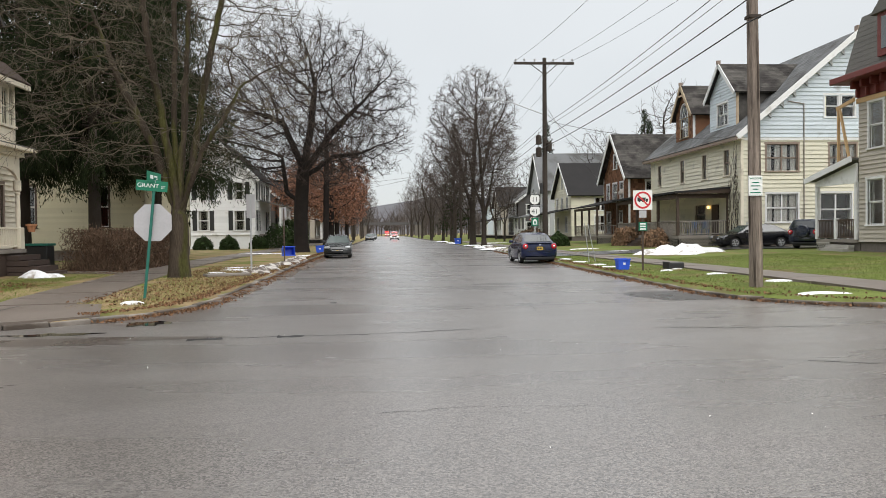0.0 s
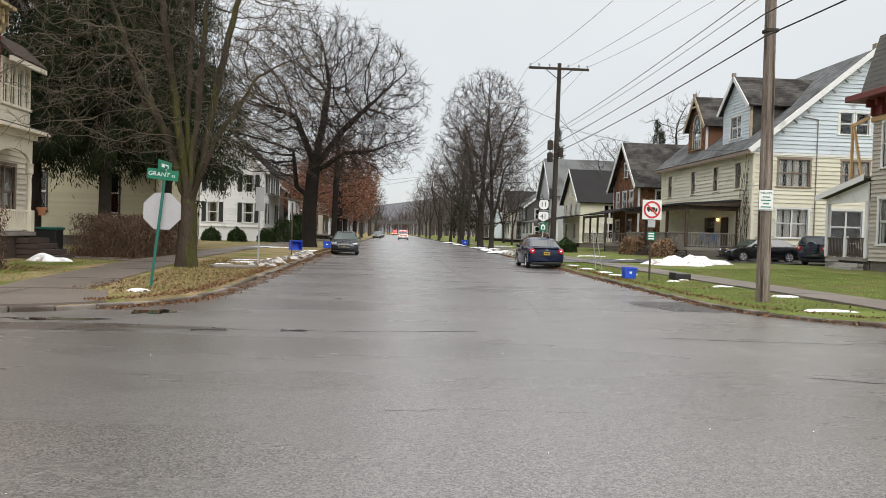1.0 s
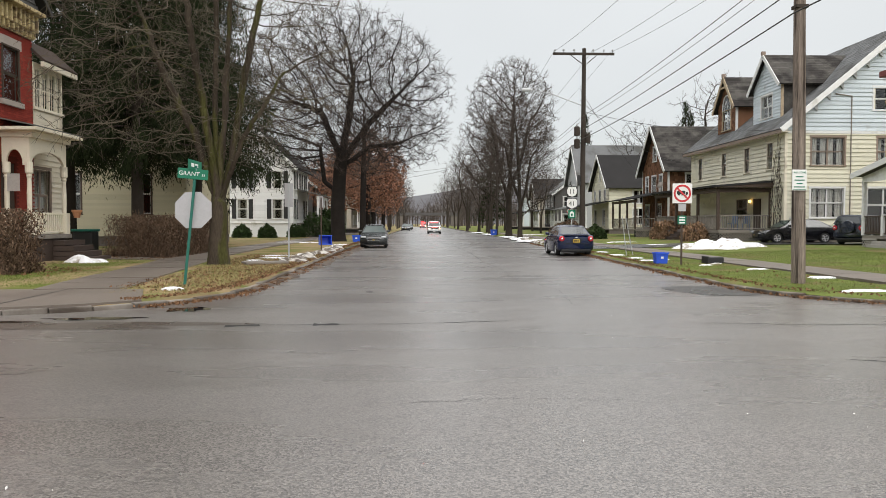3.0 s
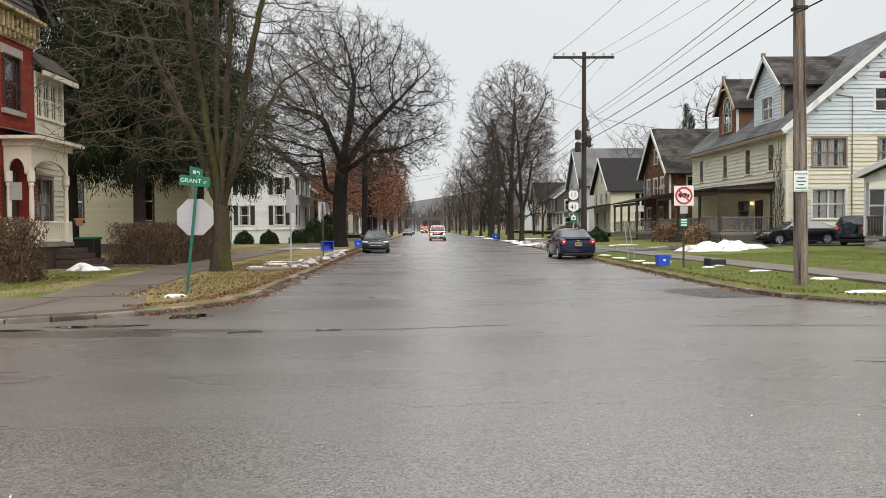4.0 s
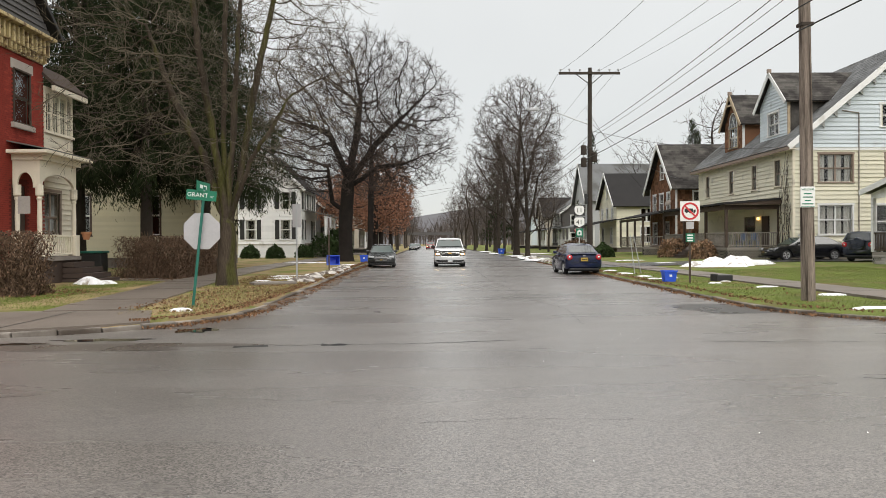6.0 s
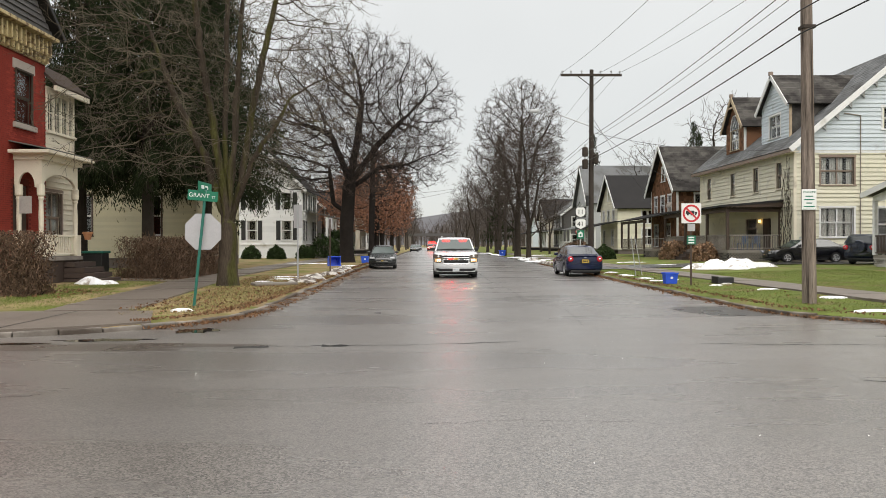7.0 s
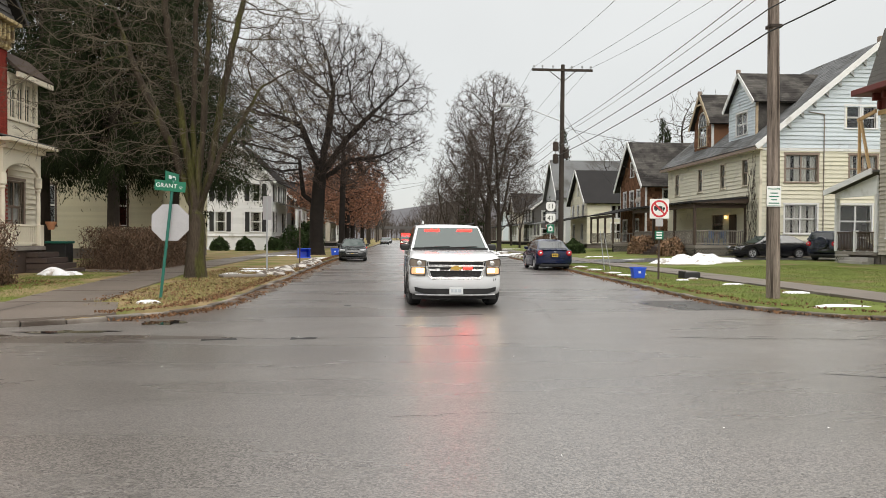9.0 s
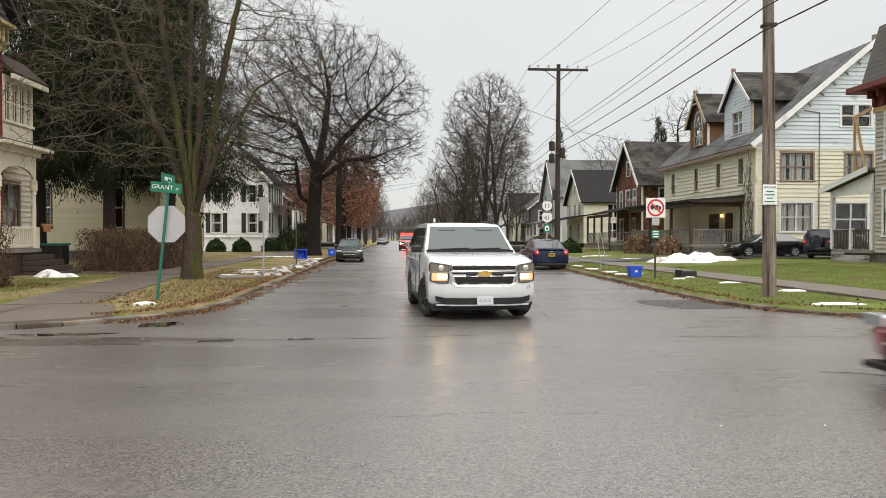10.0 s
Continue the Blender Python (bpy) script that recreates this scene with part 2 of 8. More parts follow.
M["newwood"] = mat("new_pine_lumber", (0.55, 0.36, 0.18), 0.7, 0.15, 3, 30, 0.1)
M["roofgrey"] = mat("grey_asphalt_shingle", (0.15, 0.153, 0.155), 0.9, 0.25, 0.8, 16, 0.4, rnd=0.18, isl=0.2, stain=(0.09, 0.09, 0.085), stain_scale=0.4, stain_at=0.55)
M["roofdark"] = mat("charcoal_shingle", (0.028, 0.027, 0.027), 0.9, 0.25, 0.8, 18, 0.4, rnd=0.25)
M["roofslate"] = mat("slate_shingle", (0.135, 0.13, 0.12), 0.9, 0.25, 0.8, 18, 0.4, rnd=0.2)
M["roofworn"] = mat("weathered_brown_grey_shingle", (0.075, 0.070, 0.064), 0.9, 0.4, 0.9, 16, 0.5, rnd=0.2, isl=0.22, stain=(0.035, 0.032, 0.030), stain_scale=0.7, stain_at=0.52)
M["tantrim"] = mat("tan_weathered_trim", (0.42, 0.33, 0.22), 0.75, 0.25, 2, 25, 0.2, stain=(0.25, 0.2, 0.15), stain_scale=3, stain_at=0.6)
M["found"] = mat("stone_foundation", (0.16, 0.14, 0.125), 0.85, 0.3, 1.5, 12, 0.4)
M["steps"] = mat("dark_wood_steps", (0.055, 0.036, 0.028), 0.75, 0.3, 2, 25, 0.2)
# near-black paint that stands in for the shade of interiors and hollows
M["shadepaint"] = mat("painted_shade", (0.02, 0.019, 0.018), 0.9, 0.3, 1.0, 6, 0)
M["curtain"] = mat("pale_curtain", (0.40, 0.38, 0.35), 0.9, 0.2, 2.0, 14, 0.2)
M["pane"] = clear("window_glass", (0.92, 0.95, 0.95), 0.02)
M["paleconc"] = mat("pale_concrete", (0.36, 0.34, 0.31), 0.8, 0.2, 1.5, 20, 0.2)
M["hill"] = mat("bare_wooded_hill", (0.12, 0.118, 0.126), 1.0, 0.25, 0.012, 0.08, 0)
M["farwood"] = mat("far_bare_woods", (0.09, 0.075, 0.068), 0.95, 0.3, 0.05, 0.4, 0, isl=0.3)
M["carpaint_white"] = mat("white_car_paint", (0.60, 0.61, 0.62), 0.22, 0.03, 1.0, 8, 0, own=True, coat=0.6)
M["carpaint_blue"] = mat("deep_blue_car_paint", (0.002, 0.008, 0.042), 0.22, 0.08, 1, 8, 0, own=True, coat=0.4)
M["carpaint_green"] = mat("dark_grey_car_paint", (0.018, 0.021, 0.022), 0.25, 0.08, 1, 8, 0, own=True, coat=0.8)
M["carpaint_black"] = mat("black_car_paint", (0.008, 0.008, 0.010), 0.2, 0.1, 1, 8, 0, own=True, coat=0.8)
M["carpaint_slate"] = mat("slate_blue_car_paint", (0.010, 0.016, 0.032), 0.25, 0.08, 1, 8, 0, own=True, coat=0.8)
M["carpaint_red"] = mat("red_car_paint", (0.26, 0.008, 0.012), 0.22, 0.06, 1, 8, 0, own=True, coat=0.8)
M["carglass"] = mat("tinted_car_glass", (0.030, 0.036, 0.036), 0.05, 0.02, 1, 8, 0, own=True, ior=2.0)
M["screen"] = mat("windscreen_glass", (0.055, 0.075, 0.07), 0.06, 0.02, 1, 8, 0, own=True, ior=1.7)
M["tyre"] = mat("tyre_rubber", (0.013, 0.013, 0.013), 0.75, 0.2, 4, 30, 0.2, own=True)
M["rim"] = mat("alloy_rim", (0.58, 0.58, 0.59), 0.3, 0.08, 4, 30, 0, metal=0.5, own=True)
M["darkrim"] = mat("dark_steel_rim", (0.05, 0.05, 0.05), 0.4, 0.1, 4, 30, 0, metal=0.5, own=True)
M["chrome"] = mat("chrome", (0.72, 0.72, 0.72), 0.15, 0.04, 4, 30, 0, metal=1.0, own=True)
M["grillblack"] = mat("black_grille", (0.007, 0.007, 0.007), 0.5, 0.1, 6, 30, 0, own=True)
M["gold"] = mat("gold_badge", (0.62, 0.40, 0.10), 0.3, 0.05, 6, 30, 0, metal=0.8, own=True)
M["lampglass"] = mat("headlamp_lens", (0.26, 0.21, 0.17), 0.12, 0.3, 9, 30, 0, own=True, metal=0.5)
M["taillens"] = mat("red_tail_lens", (0.50, 0.02, 0.03), 0.15, 0.08, 9, 30, 0, own=True)
M["headlight"] = glow("lit_headlamp", (1.0, 0.74, 0.42), 16)
# the bowl is no lamp; its emission stands for lamplight thrown on it
M["warmbowl"] = glow("emissive_bowl", (0.9, 0.52, 0.26), 0.4)
M["redlight"] = glow("lit_red_warning_lamp", (1.0, 0.0035, 0.003), 42)
M["porchbulb"] = glow("lit_porch_bulb", (1.0, 0.62, 0.22), 3)
M["plateyellow"] = mat("yellow_plate", (0.55, 0.36, 0.05), 0.5, 0.06, 6, 30, 0, own=True)
M["platewhite"] = mat("white_plate", (0.62, 0.64, 0.64), 0.5, 0.06, 6, 30, 0, own=True)
M["decaldark"] = mat("slate_blue_decal", (0.16, 0.19, 0.24), 0.4, 0.1, 6, 30, 0, own=True)
M["decal"] = mat("blue_grey_decal", (0.42, 0.46, 0.50), 0.4, 0.1, 6, 30, 0, own=True)


# ---- mesh helpers ----
def part(name, bm, material, parent, label="", smooth=False):
    """A bmesh as one mesh object under a thing or a part."""
    me = bpy.data.meshes.new(name)
    bm.to_mesh(me)
    bm.free()
    me.materials.append(M[material])
    if smooth:
        me.shade_smooth()
    ob = new(name, me)
    ob.parent = parent
    if label:
        tagged(ob, label)
    return ob


def shared(name, me, parent, m):
    """One more object on a mesh that alike pieces share."""
    ob = new(name, me)
    ob.parent = parent
    ob.matrix_basis = m
    return ob


def thing(name, label, category, at=(0, 0, 0), turn=0, group="", kind=""):
    ob = new(name)
    ob.empty_display_size = 0.2
    ob.matrix_basis = pose(*at, 0, 0, turn)
    return tagged(ob, label, category, group, kind)


def solo(name, bm, material, label, category="", kind="", group="", smooth=False, at=None):
    ob = part(name, bm, material, None, "", smooth)
    if at:
        ob.matrix_basis = at
    return tagged(ob, label, category, group, kind)


def box(bm, x0, x1, y0, y1, z0, z1, bev=0.0):
    vs = [bm.verts.new((x, y, z)) for z in (z0, z1) for y in (y0, y1) for x in (x0, x1)]
    fs = [bm.faces.new([vs[i] for i in q]) for q in ((0, 2, 3, 1), (4, 5, 7, 6), (0, 1, 5, 4), (2, 6, 7, 3), (0, 4, 6, 2), (1, 3, 7, 5))]
    if bev:
        es = {e for f in fs for e in f.edges}
        bmesh.ops.bevel(bm, geom=list(es), offset=bev, segments=2, profile=0.6, affect='EDGES')
    return bm


def bx(*a, **k):
    return box(bmesh.new(), *a, **k)


def frustum(bm, p0, p1, r0, r1, n=10, caps=True):
    p0, p1 = Vector(p0), Vector(p1)
    d = (p1 - p0).normalized()
    u = d.orthogonal().normalized()
    v = d.cross(u)
    rings = []
    for p, r in ((p0, r0), (p1, r1)):
        rings.append([bm.verts.new(p + (u * math.cos(a) + v * math.sin(a)) * r) for a in (2 * math.pi * k / n for k in range(n))])
    for k in range(n):
        bm.faces.new((rings[0][k], rings[0][(k + 1) % n], rings[1][(k + 1) % n], rings[1][k]))
    if caps:
        bm.faces.new(rings[0][::-1])
        bm.faces.new(rings[1])
    return bm


def prism(bm, pts, h, axis="y", at=0.0):
    """The outline pts extruded by h along an axis; pts in the two other axes."""
    def put(p, k):
        return {"y": (p[0], k, p[1]), "x": (k, p[0], p[1]), "z": (p[0], p[1], k)}[axis]
    a = [bm.verts.new(put(p, at)) for p in pts]
    c = [bm.verts.new(put(p, at + h)) for p in pts]
    n = len(pts)
    bm.faces.new(a)
    bm.faces.new(c[::-1])
    for k in range(n):
        bm.faces.new((a[k], c[k], c[(k + 1) % n], a[(k + 1) % n]))
    bmesh.ops.recalc_face_normals(bm, faces=bm.faces)
    return bm


def lathe(bm, profile, n=12, at=(0, 0, 0)):
    rings = []
    for r, z in profile:
        rings.append([bm.verts.new((at[0] + r * math.cos(2 * math.pi * k / n), at[1] + r * math.sin(2 * math.pi * k / n), at[2] + z)) for k in range(n)])
    for a, c in zip(rings, rings[1:]):
        for k in range(n):
            bm.faces.new((a[k], a[(k + 1) % n], c[(k + 1) % n], c[k]))
    bm.faces.new(rings[0][::-1])
    bm.faces.new(rings[-1])
    return bm


def lettering(name, text, size, material, parent, m, depth=0.002):
    cu = bpy.data.curves.new(name, 'FONT')
    cu.body = text
    cu.size = size
    cu.align_x, cu.align_y = 'CENTER', 'CENTER'
    cu.extrude = depth
    cu.materials.append(M[material])
    ob = new(name, cu)
    ob.parent = parent
    ob.matrix_basis = m
    return ob


# ---- ground, street, kerbs, walks ----
def lawn_z(x, y):
    """Height of the yards over the road."""
    if x < -5.6 and y < 16.4:
        return 0.085
    if x > 0:
        return 0.13 + 0.27 * min(1, max(0, (x - 9) / 11))
    return 0.13 + 0.10 * min(1, max(0, (-x - 9) / 6))


ground = bmesh.new()
bmesh.ops.create_grid(ground, x_segments=40, y_segments=40, size=2600)
solo("ground", ground, "strawgrass", "flat ground under the whole neighbourhood", kind="structure").location = (0, 0, -0.08)

road = bmesh.new()
bmesh.ops.create_grid(road, x_segments=60, y_segments=120, size=1)
for v in road.verts:
    v.co = Vector((v.co.x * 60, 170 + v.co.y * 190, 0))
solo("road", road, "asphalt", "wet worn grey asphalt street and crossing", kind="structure")

R_C, R_R = (11.4, 17.2), 3.8
L_C, L_R = (-8.4, 17.0), 4.4


def kerb_line(side):
    """The kerb from the cross street, round the corner, up the street."""
    pts = []
    if side > 0:
        pts += [(60, 13.4), (40, 13.4), (25, 13.4), (18, 13.4), (14, 13.4)]
        pts += [(R_C[0] + R_R * math.cos(a), R_C[1] + R_R * math.sin(a)) for a in (radians(270 - 9 * k) for k in range(11))]
        pts += [(7.62, 20), (7.7, 24), (7.9, 30), (8.2, 36), (8.4, 46), (8.6, 57), (8.75, 72)] + [(8.8, y) for y in range(84, 361, 6)]
    else:
        pts += [(-60, 12.6), (-40, 12.6), (-25, 12.6), (-16, 12.6), (-11, 12.6)]
        pts += [(L_C[0] + L_R * math.cos(a), L_C[1] + L_R * math.sin(a)) for a in (radians(270 + 9 * k) for k in range(11))]
        pts += [(-4.0, 20), (-4.05, 24), (-4.15, 30), (-4.3, 38)] + [(-4.4, y) for y in range(44, 361, 6)]
    return pts


# The corner quarter is one plate with the verge, so the yard is a filled outline with height given by place.
def yard_plate(side):
    bm = bmesh.new()
    line = kerb_line(side)
    xs = (sorted({round(7.4 + 0.8 * k, 2) for k in range(30)} | {32, 36, 40, 45, 50, 60}) if side > 0
          else sorted({round(-3.7 - 0.8 * k, 2) for k in range(30)} | {-28, -32, -36, -40, -45, -50, -60}))
    ys = [12.7 + 0.8 * k for k in range(48)] + [52, 54, 57, 60, 64, 68, 72, 77, 82, 88, 95, 103, 112, 125, 140, 160, 190, 230, 290, 360]
    def edge_x(y):
        best = None
        for (x0, y0), (x1, y1) in zip(line, line[1:]):
            if y0 <= y <= y1 and y1 > y0:
                x = x0 + (x1 - x0) * (y - y0) / (y1 - y0)
                best = x if best is None else best
        return line[-1][0] if best is None else best
    grid = {}
    for j, y in enumerate(ys):
        low = 13.4 if side > 0 else 12.6
        yy = max(y, low + 0.02)
        e = edge_x(yy)
        e = e + 0.02 * side
        for i, x in enumerate(xs if side > 0 else xs[::-1]):
            xx = max(x, e) if side > 0 else min(x, e)
            z = lawn_z(xx, yy) - 0.005 + 0.025 * noise.noise((xx * 0.6, yy * 0.6, 0))
            if abs(xx - e) < 0.3 or yy < low + 0.3:
                z = 0.075
            grid[i, j] = bm.verts.new((xx, yy, z))
    for i in range(len(xs) - 1):
        for j in range(len(ys) - 1):
            q = (grid[i, j], grid[i + 1, j], grid[i + 1, j + 1], grid[i, j + 1])
            bm.faces.new(q)
    bmesh.ops.remove_doubles(bm, verts=bm.verts, dist=0.002)
    bmesh.ops.recalc_face_normals(bm, faces=bm.faces)
    for f in bm.faces:
        if f.normal.z < 0:
            f.normal_flip()
    return bm


solo("lawn_east", yard_plate(1), "grass", "damp green and straw winter lawn behind the kerb", kind="structure", smooth=True)
solo("lawn_west", yard_plate(-1), "strawgrass", "straw coloured verge and lawn with dead leaves", kind="structure", smooth=True)


def kerb(side):
    """Separate kerb stones, uneven, along the line; the far ones joined."""
    top = thing("kerb", "worn stone kerb with dirt and leaves against it", "kerb", kind="structure")
    line = [Vector((*p, 0)) for p in kerb_line(side)]
    me = bpy.data.meshes.new("kerb_stone")
    bm = bx(-0.5, 0.5, -0.075, 0.075, -0.05, 0.125, bev=0.025)
    bm.to_mesh(me)
    bm.free()
    me.materials.append(M["kerb"])
    rng = random.Random(5 + side)
    far = bmesh.new()
    for a, c in zip(line, line[1:]):
        length = (c - a).length
        n = max(1, round(length / 1.25))
        for k in range(n):
            p, q = a.lerp(c, k / n), a.lerp(c, (k + 1) / n)
            d = q - p
            ang = math.degrees(math.atan2(d.y, d.x))
            mid = (p + q) / 2
            if abs(mid.x) > 26 or mid.y > 110:
                m = pose(mid.x, mid.y, 0, 0, 0, ang) @ Matrix.Diagonal((d.length * 1.01, 1, 1, 1))
                g = bmesh.new()
                box(g, -0.5, 0.5, -0.075, 0.075, -0.05, 0.135)
                g.transform(m)
                tmp = bpy.data.meshes.new("tmp")
                g.to_mesh(tmp)
                g.free()
                far.from_mesh(tmp)
                bpy.data.meshes.remove(tmp)
            else:
                m = pose(mid.x, mid.y, (rng.uniform(-0.062, -0.03) if mid.x > 0 else rng.uniform(-0.05, -0.01) if mid.y > 16 else rng.uniform(-0.05, -0.03)), rng.uniform(-5, 5), rng.uniform(-1, 1), ang + rng.uniform(-1.2, 1.2))
                shared("kerb_stone", me, top, m @ Matrix.Diagonal((d.length * 0.985, 1, 1, 1)))
    tagged(part("far_kerb", far, "kerb", top), kind="stuff")


def slabs(name, x0, x1, y0, y1, step, z, label, along="y", material="walk"):
    """A walk of separate concrete slabs with open joints."""
    top = thing(name, label, "pavement", kind="structure")
    me = bpy.data.meshes.new("slab")
    bm = bx(-0.5, 0.5, -0.5, 0.5, -0.1, 0.0)
    bm.to_mesh(me)
    bm.free()
    me.materials.append(M[material])
    rng = random.Random(int(abs(x0) * 10))
    a, e = (y0, y1) if along == "y" else (x0, x1)
    n = round((e - a) / step)
    for k in range(n):
        c = a + (k + 0.5) * step
        cx, cy = ((x0 + x1) / 2, c) if along == "y" else (c, (y0 + y1) / 2)
        zz = (z if z is not None else lawn_z(cx, cy)) + 0.03 + rng.uniform(-0.012, 0.012)
        sx, sy = ((x1 - x0), step - 0.03) if along == "y" else (step - 0.03, (y1 - y0))
        shared("slab", me, top, pose(cx, cy, zz, rng.uniform(-0.5, 0.5), rng.uniform(-0.4, 0.4), 0) @ Matrix.Diagonal((sx, sy, 1, 1)))
    return top


def slab_line(name, pts, width, step, label, material="walk"):
    """A walk of slabs along a bent line."""
    top = thing(name, label, "pavement", kind="structure")
    me = bpy.data.meshes.new("slab")
    bm = bx(-0.5, 0.5, -0.5, 0.5, -0.1, 0.0)
    bm.to_mesh(me)
    bm.free()
    me.materials.append(M[material])
    rng = random.Random(8)
    for a, c in zip(pts, pts[1:]):
        a, c = Vector(a), Vector(c)
        n = max(1, round((c - a).length / step))
        ang = math.degrees(math.atan2(c.y - a.y, c.x - a.x)) - 90
        for k in range(n):
            m = a.lerp(c, (k + 0.5) / n)
            z = lawn_z(m.x, m.y) + 0.03 + rng.uniform(-0.012, 0.012)
            shared("slab", me, top, pose(m.x, m.y, z, rng.uniform(-0.5, 0.5), rng.uniform(-0.4, 0.4), ang + rng.uniform(-0.3, 0.3)) @ Matrix.Diagonal((width, (c - a).length / n - 0.03, 1, 1)))
    return top


# ---- houses ----
def wall_map(o, d):
    """A wall's own frame: u along it, v up, w outwards."""
    dx, dy = d
    return Matrix(((dx, 0, dy, o[0]), (dy, 0, -dx, o[1]), (0, 1, 0, o[2]), (0, 0, 0, 1)))


def clap_mesh(material):
    """One lapped board, a metre long and high, thicker at its lower edge."""
    key = "clapboard_" + material
    me = bpy.data.meshes.get(key)
    if me is None:
        me = bpy.data.meshes.new(key)
        bm = bmesh.new()
        prism(bm, [(0, 0.0), (0.06, 0.0), (0.006, 1.0), (0, 1.0)], 1.0, "x", -0.5)
        bm.transform(Matrix(((1, 0, 0, 0), (0, 0, 1, 0), (0, 1, 0, 0), (0, 0, 0, 1))))
        bm.to_mesh(me)
        bm.free()
        me.materials.append(M[material])
    return me


def minus(spans, a, b):
    out = []
    for s, e in spans:
        if b <= s or a >= e:
            out.append((s, e))
            continue
        if a > s:
            out.append((s, a))
        if b < e:
            out.append((b, e))
    return out


def weld(bm):
    """Join touching blocks into one body without inner faces."""
    bmesh.ops.remove_doubles(bm, verts=bm.verts, dist=0.0005)
    bm.verts.index_update()
    seen, twice = {}, set()
    for f in bm.faces:
        key = frozenset(v.index for v in f.verts)
        if key in seen:
            twice |= {f, seen[key]}
        seen[key] = f
    bmesh.ops.delete(bm, geom=list(twice), context='FACES_ONLY')


def wall(house, o, d, length, z0, z1, material, openings=(), gable=None, boards=0.0, board_mats=None, name="wall", only=None, piece="clapboard"):
    """A wall of real thickness with its openings; gable: (u, z) of the top; boards: their height, laid as pieces."""
    m = wall_map((o[0], o[1], 0), d)
    bm = bmesh.new()
    us = sorted({0, length} | {c for q in openings for c in (q[0], q[1])})
    vs = sorted({z0, z1} | {c for q in openings for c in (q[2], q[3]) if z0 < c < z1})
    us = [u for u in us if 0 <= u <= length]
    for u0, u1 in zip(us, us[1:]):
        for v0, v1 in zip(vs, vs[1:]):
            cu, cv = (u0 + u1) / 2, (v0 + v1) / 2
            if not any(q[0] < cu < q[1] and q[2] < cv < q[3] for q in openings):
                box(bm, u0, u1, v0, v1, -0.16, 0)
    if gable:
        top = [q for q in openings if q[2] >= z1]
        if top:
            q = top[0]
            gu, gz = gable
            def line(u):
                return z1 + (gz - z1) * (u / gu if u < gu else (length - u) / (length - gu))
            n = 48
            for k in range(n):
                u0, u1 = length * k / n, length * (k + 1) / n
                h = (line(u0) + line(u1)) / 2
                spans = [(z1, h)]
                for q in top:
                    if q[0] < (u0 + u1) / 2 < q[1]:
                        spans = minus(spans, q[2], q[3])
                for a, e in spans:
                    box(bm, u0, u1, a, e, -0.16, 0)
        else:
            prism(bm, [(0, z1), (length, z1), gable], -0.16, "z", 0.0)
    weld(bm)
    bm.transform(m)
    w = part(name, bm, material, house)
    if boards:
        def height_spans(v):
            if v < z1 or not gable:
                return [(0.0, length)]
            f = (v - z1) / (gable[1] - z1)
            return [(gable[0] * f, length - (length - gable[0]) * f)]
        v = z0
        tops = gable[1] if gable else z1
        rng = random.Random(int(length * 100))
        shakes = bmesh.new()
        while v < tops - boards * 0.5:
            spans = height_spans(v + boards * 0.6)
            for q in openings:
                if q[2] - 0.1 < v + boards * 0.5 < q[3] + 0.1:
                    spans = minus(spans, q[0] - 0.1, q[1] + 0.1)
            for s, e in spans:
                if "shingle" in piece:
                    # narrow cedar shingles, each with its own width and thickness
                    a = s
                    while a < e - 0.05:
                        c = min(e, a + rng.uniform(0.13, 0.26))
                        box(shakes, a, c - 0.008, v + rng.uniform(0, 0.012), v + boards, 0.0, rng.uniform(0.015, 0.035))
                        a = c
                    continue
                if only:
                    s, e = max(s, only[0]), min(e, only[1])
                if e - s < 0.1:
                    continue
                mat_name = material
                if board_mats:
                    for zz, mm in board_mats:
                        if v >= zz:
                            mat_name = mm
                # long runs are made of several boards
                n = max(1, round((e - s) / 4.5))
                cuts = [s] + [s + (e - s) * (k + rng.uniform(-0.25, 0.25)) / n for k in range(1, n)] + [e]
                for a, c in zip(cuts, cuts[1:]):
                    shared(piece, clap_mesh(mat_name), w, m @ pose((a + c) / 2, v + rng.uniform(-0.006, 0.006), rng.uniform(0, 0.006)) @ Matrix.Diagonal((c - a - 0.006, boards * 1.04, 1, 1)))
            v += boards
        if shakes.verts:
            shakes.transform(m)
            tagged(part("shingle_work", shakes, material, w), kind="stuff")
    return w


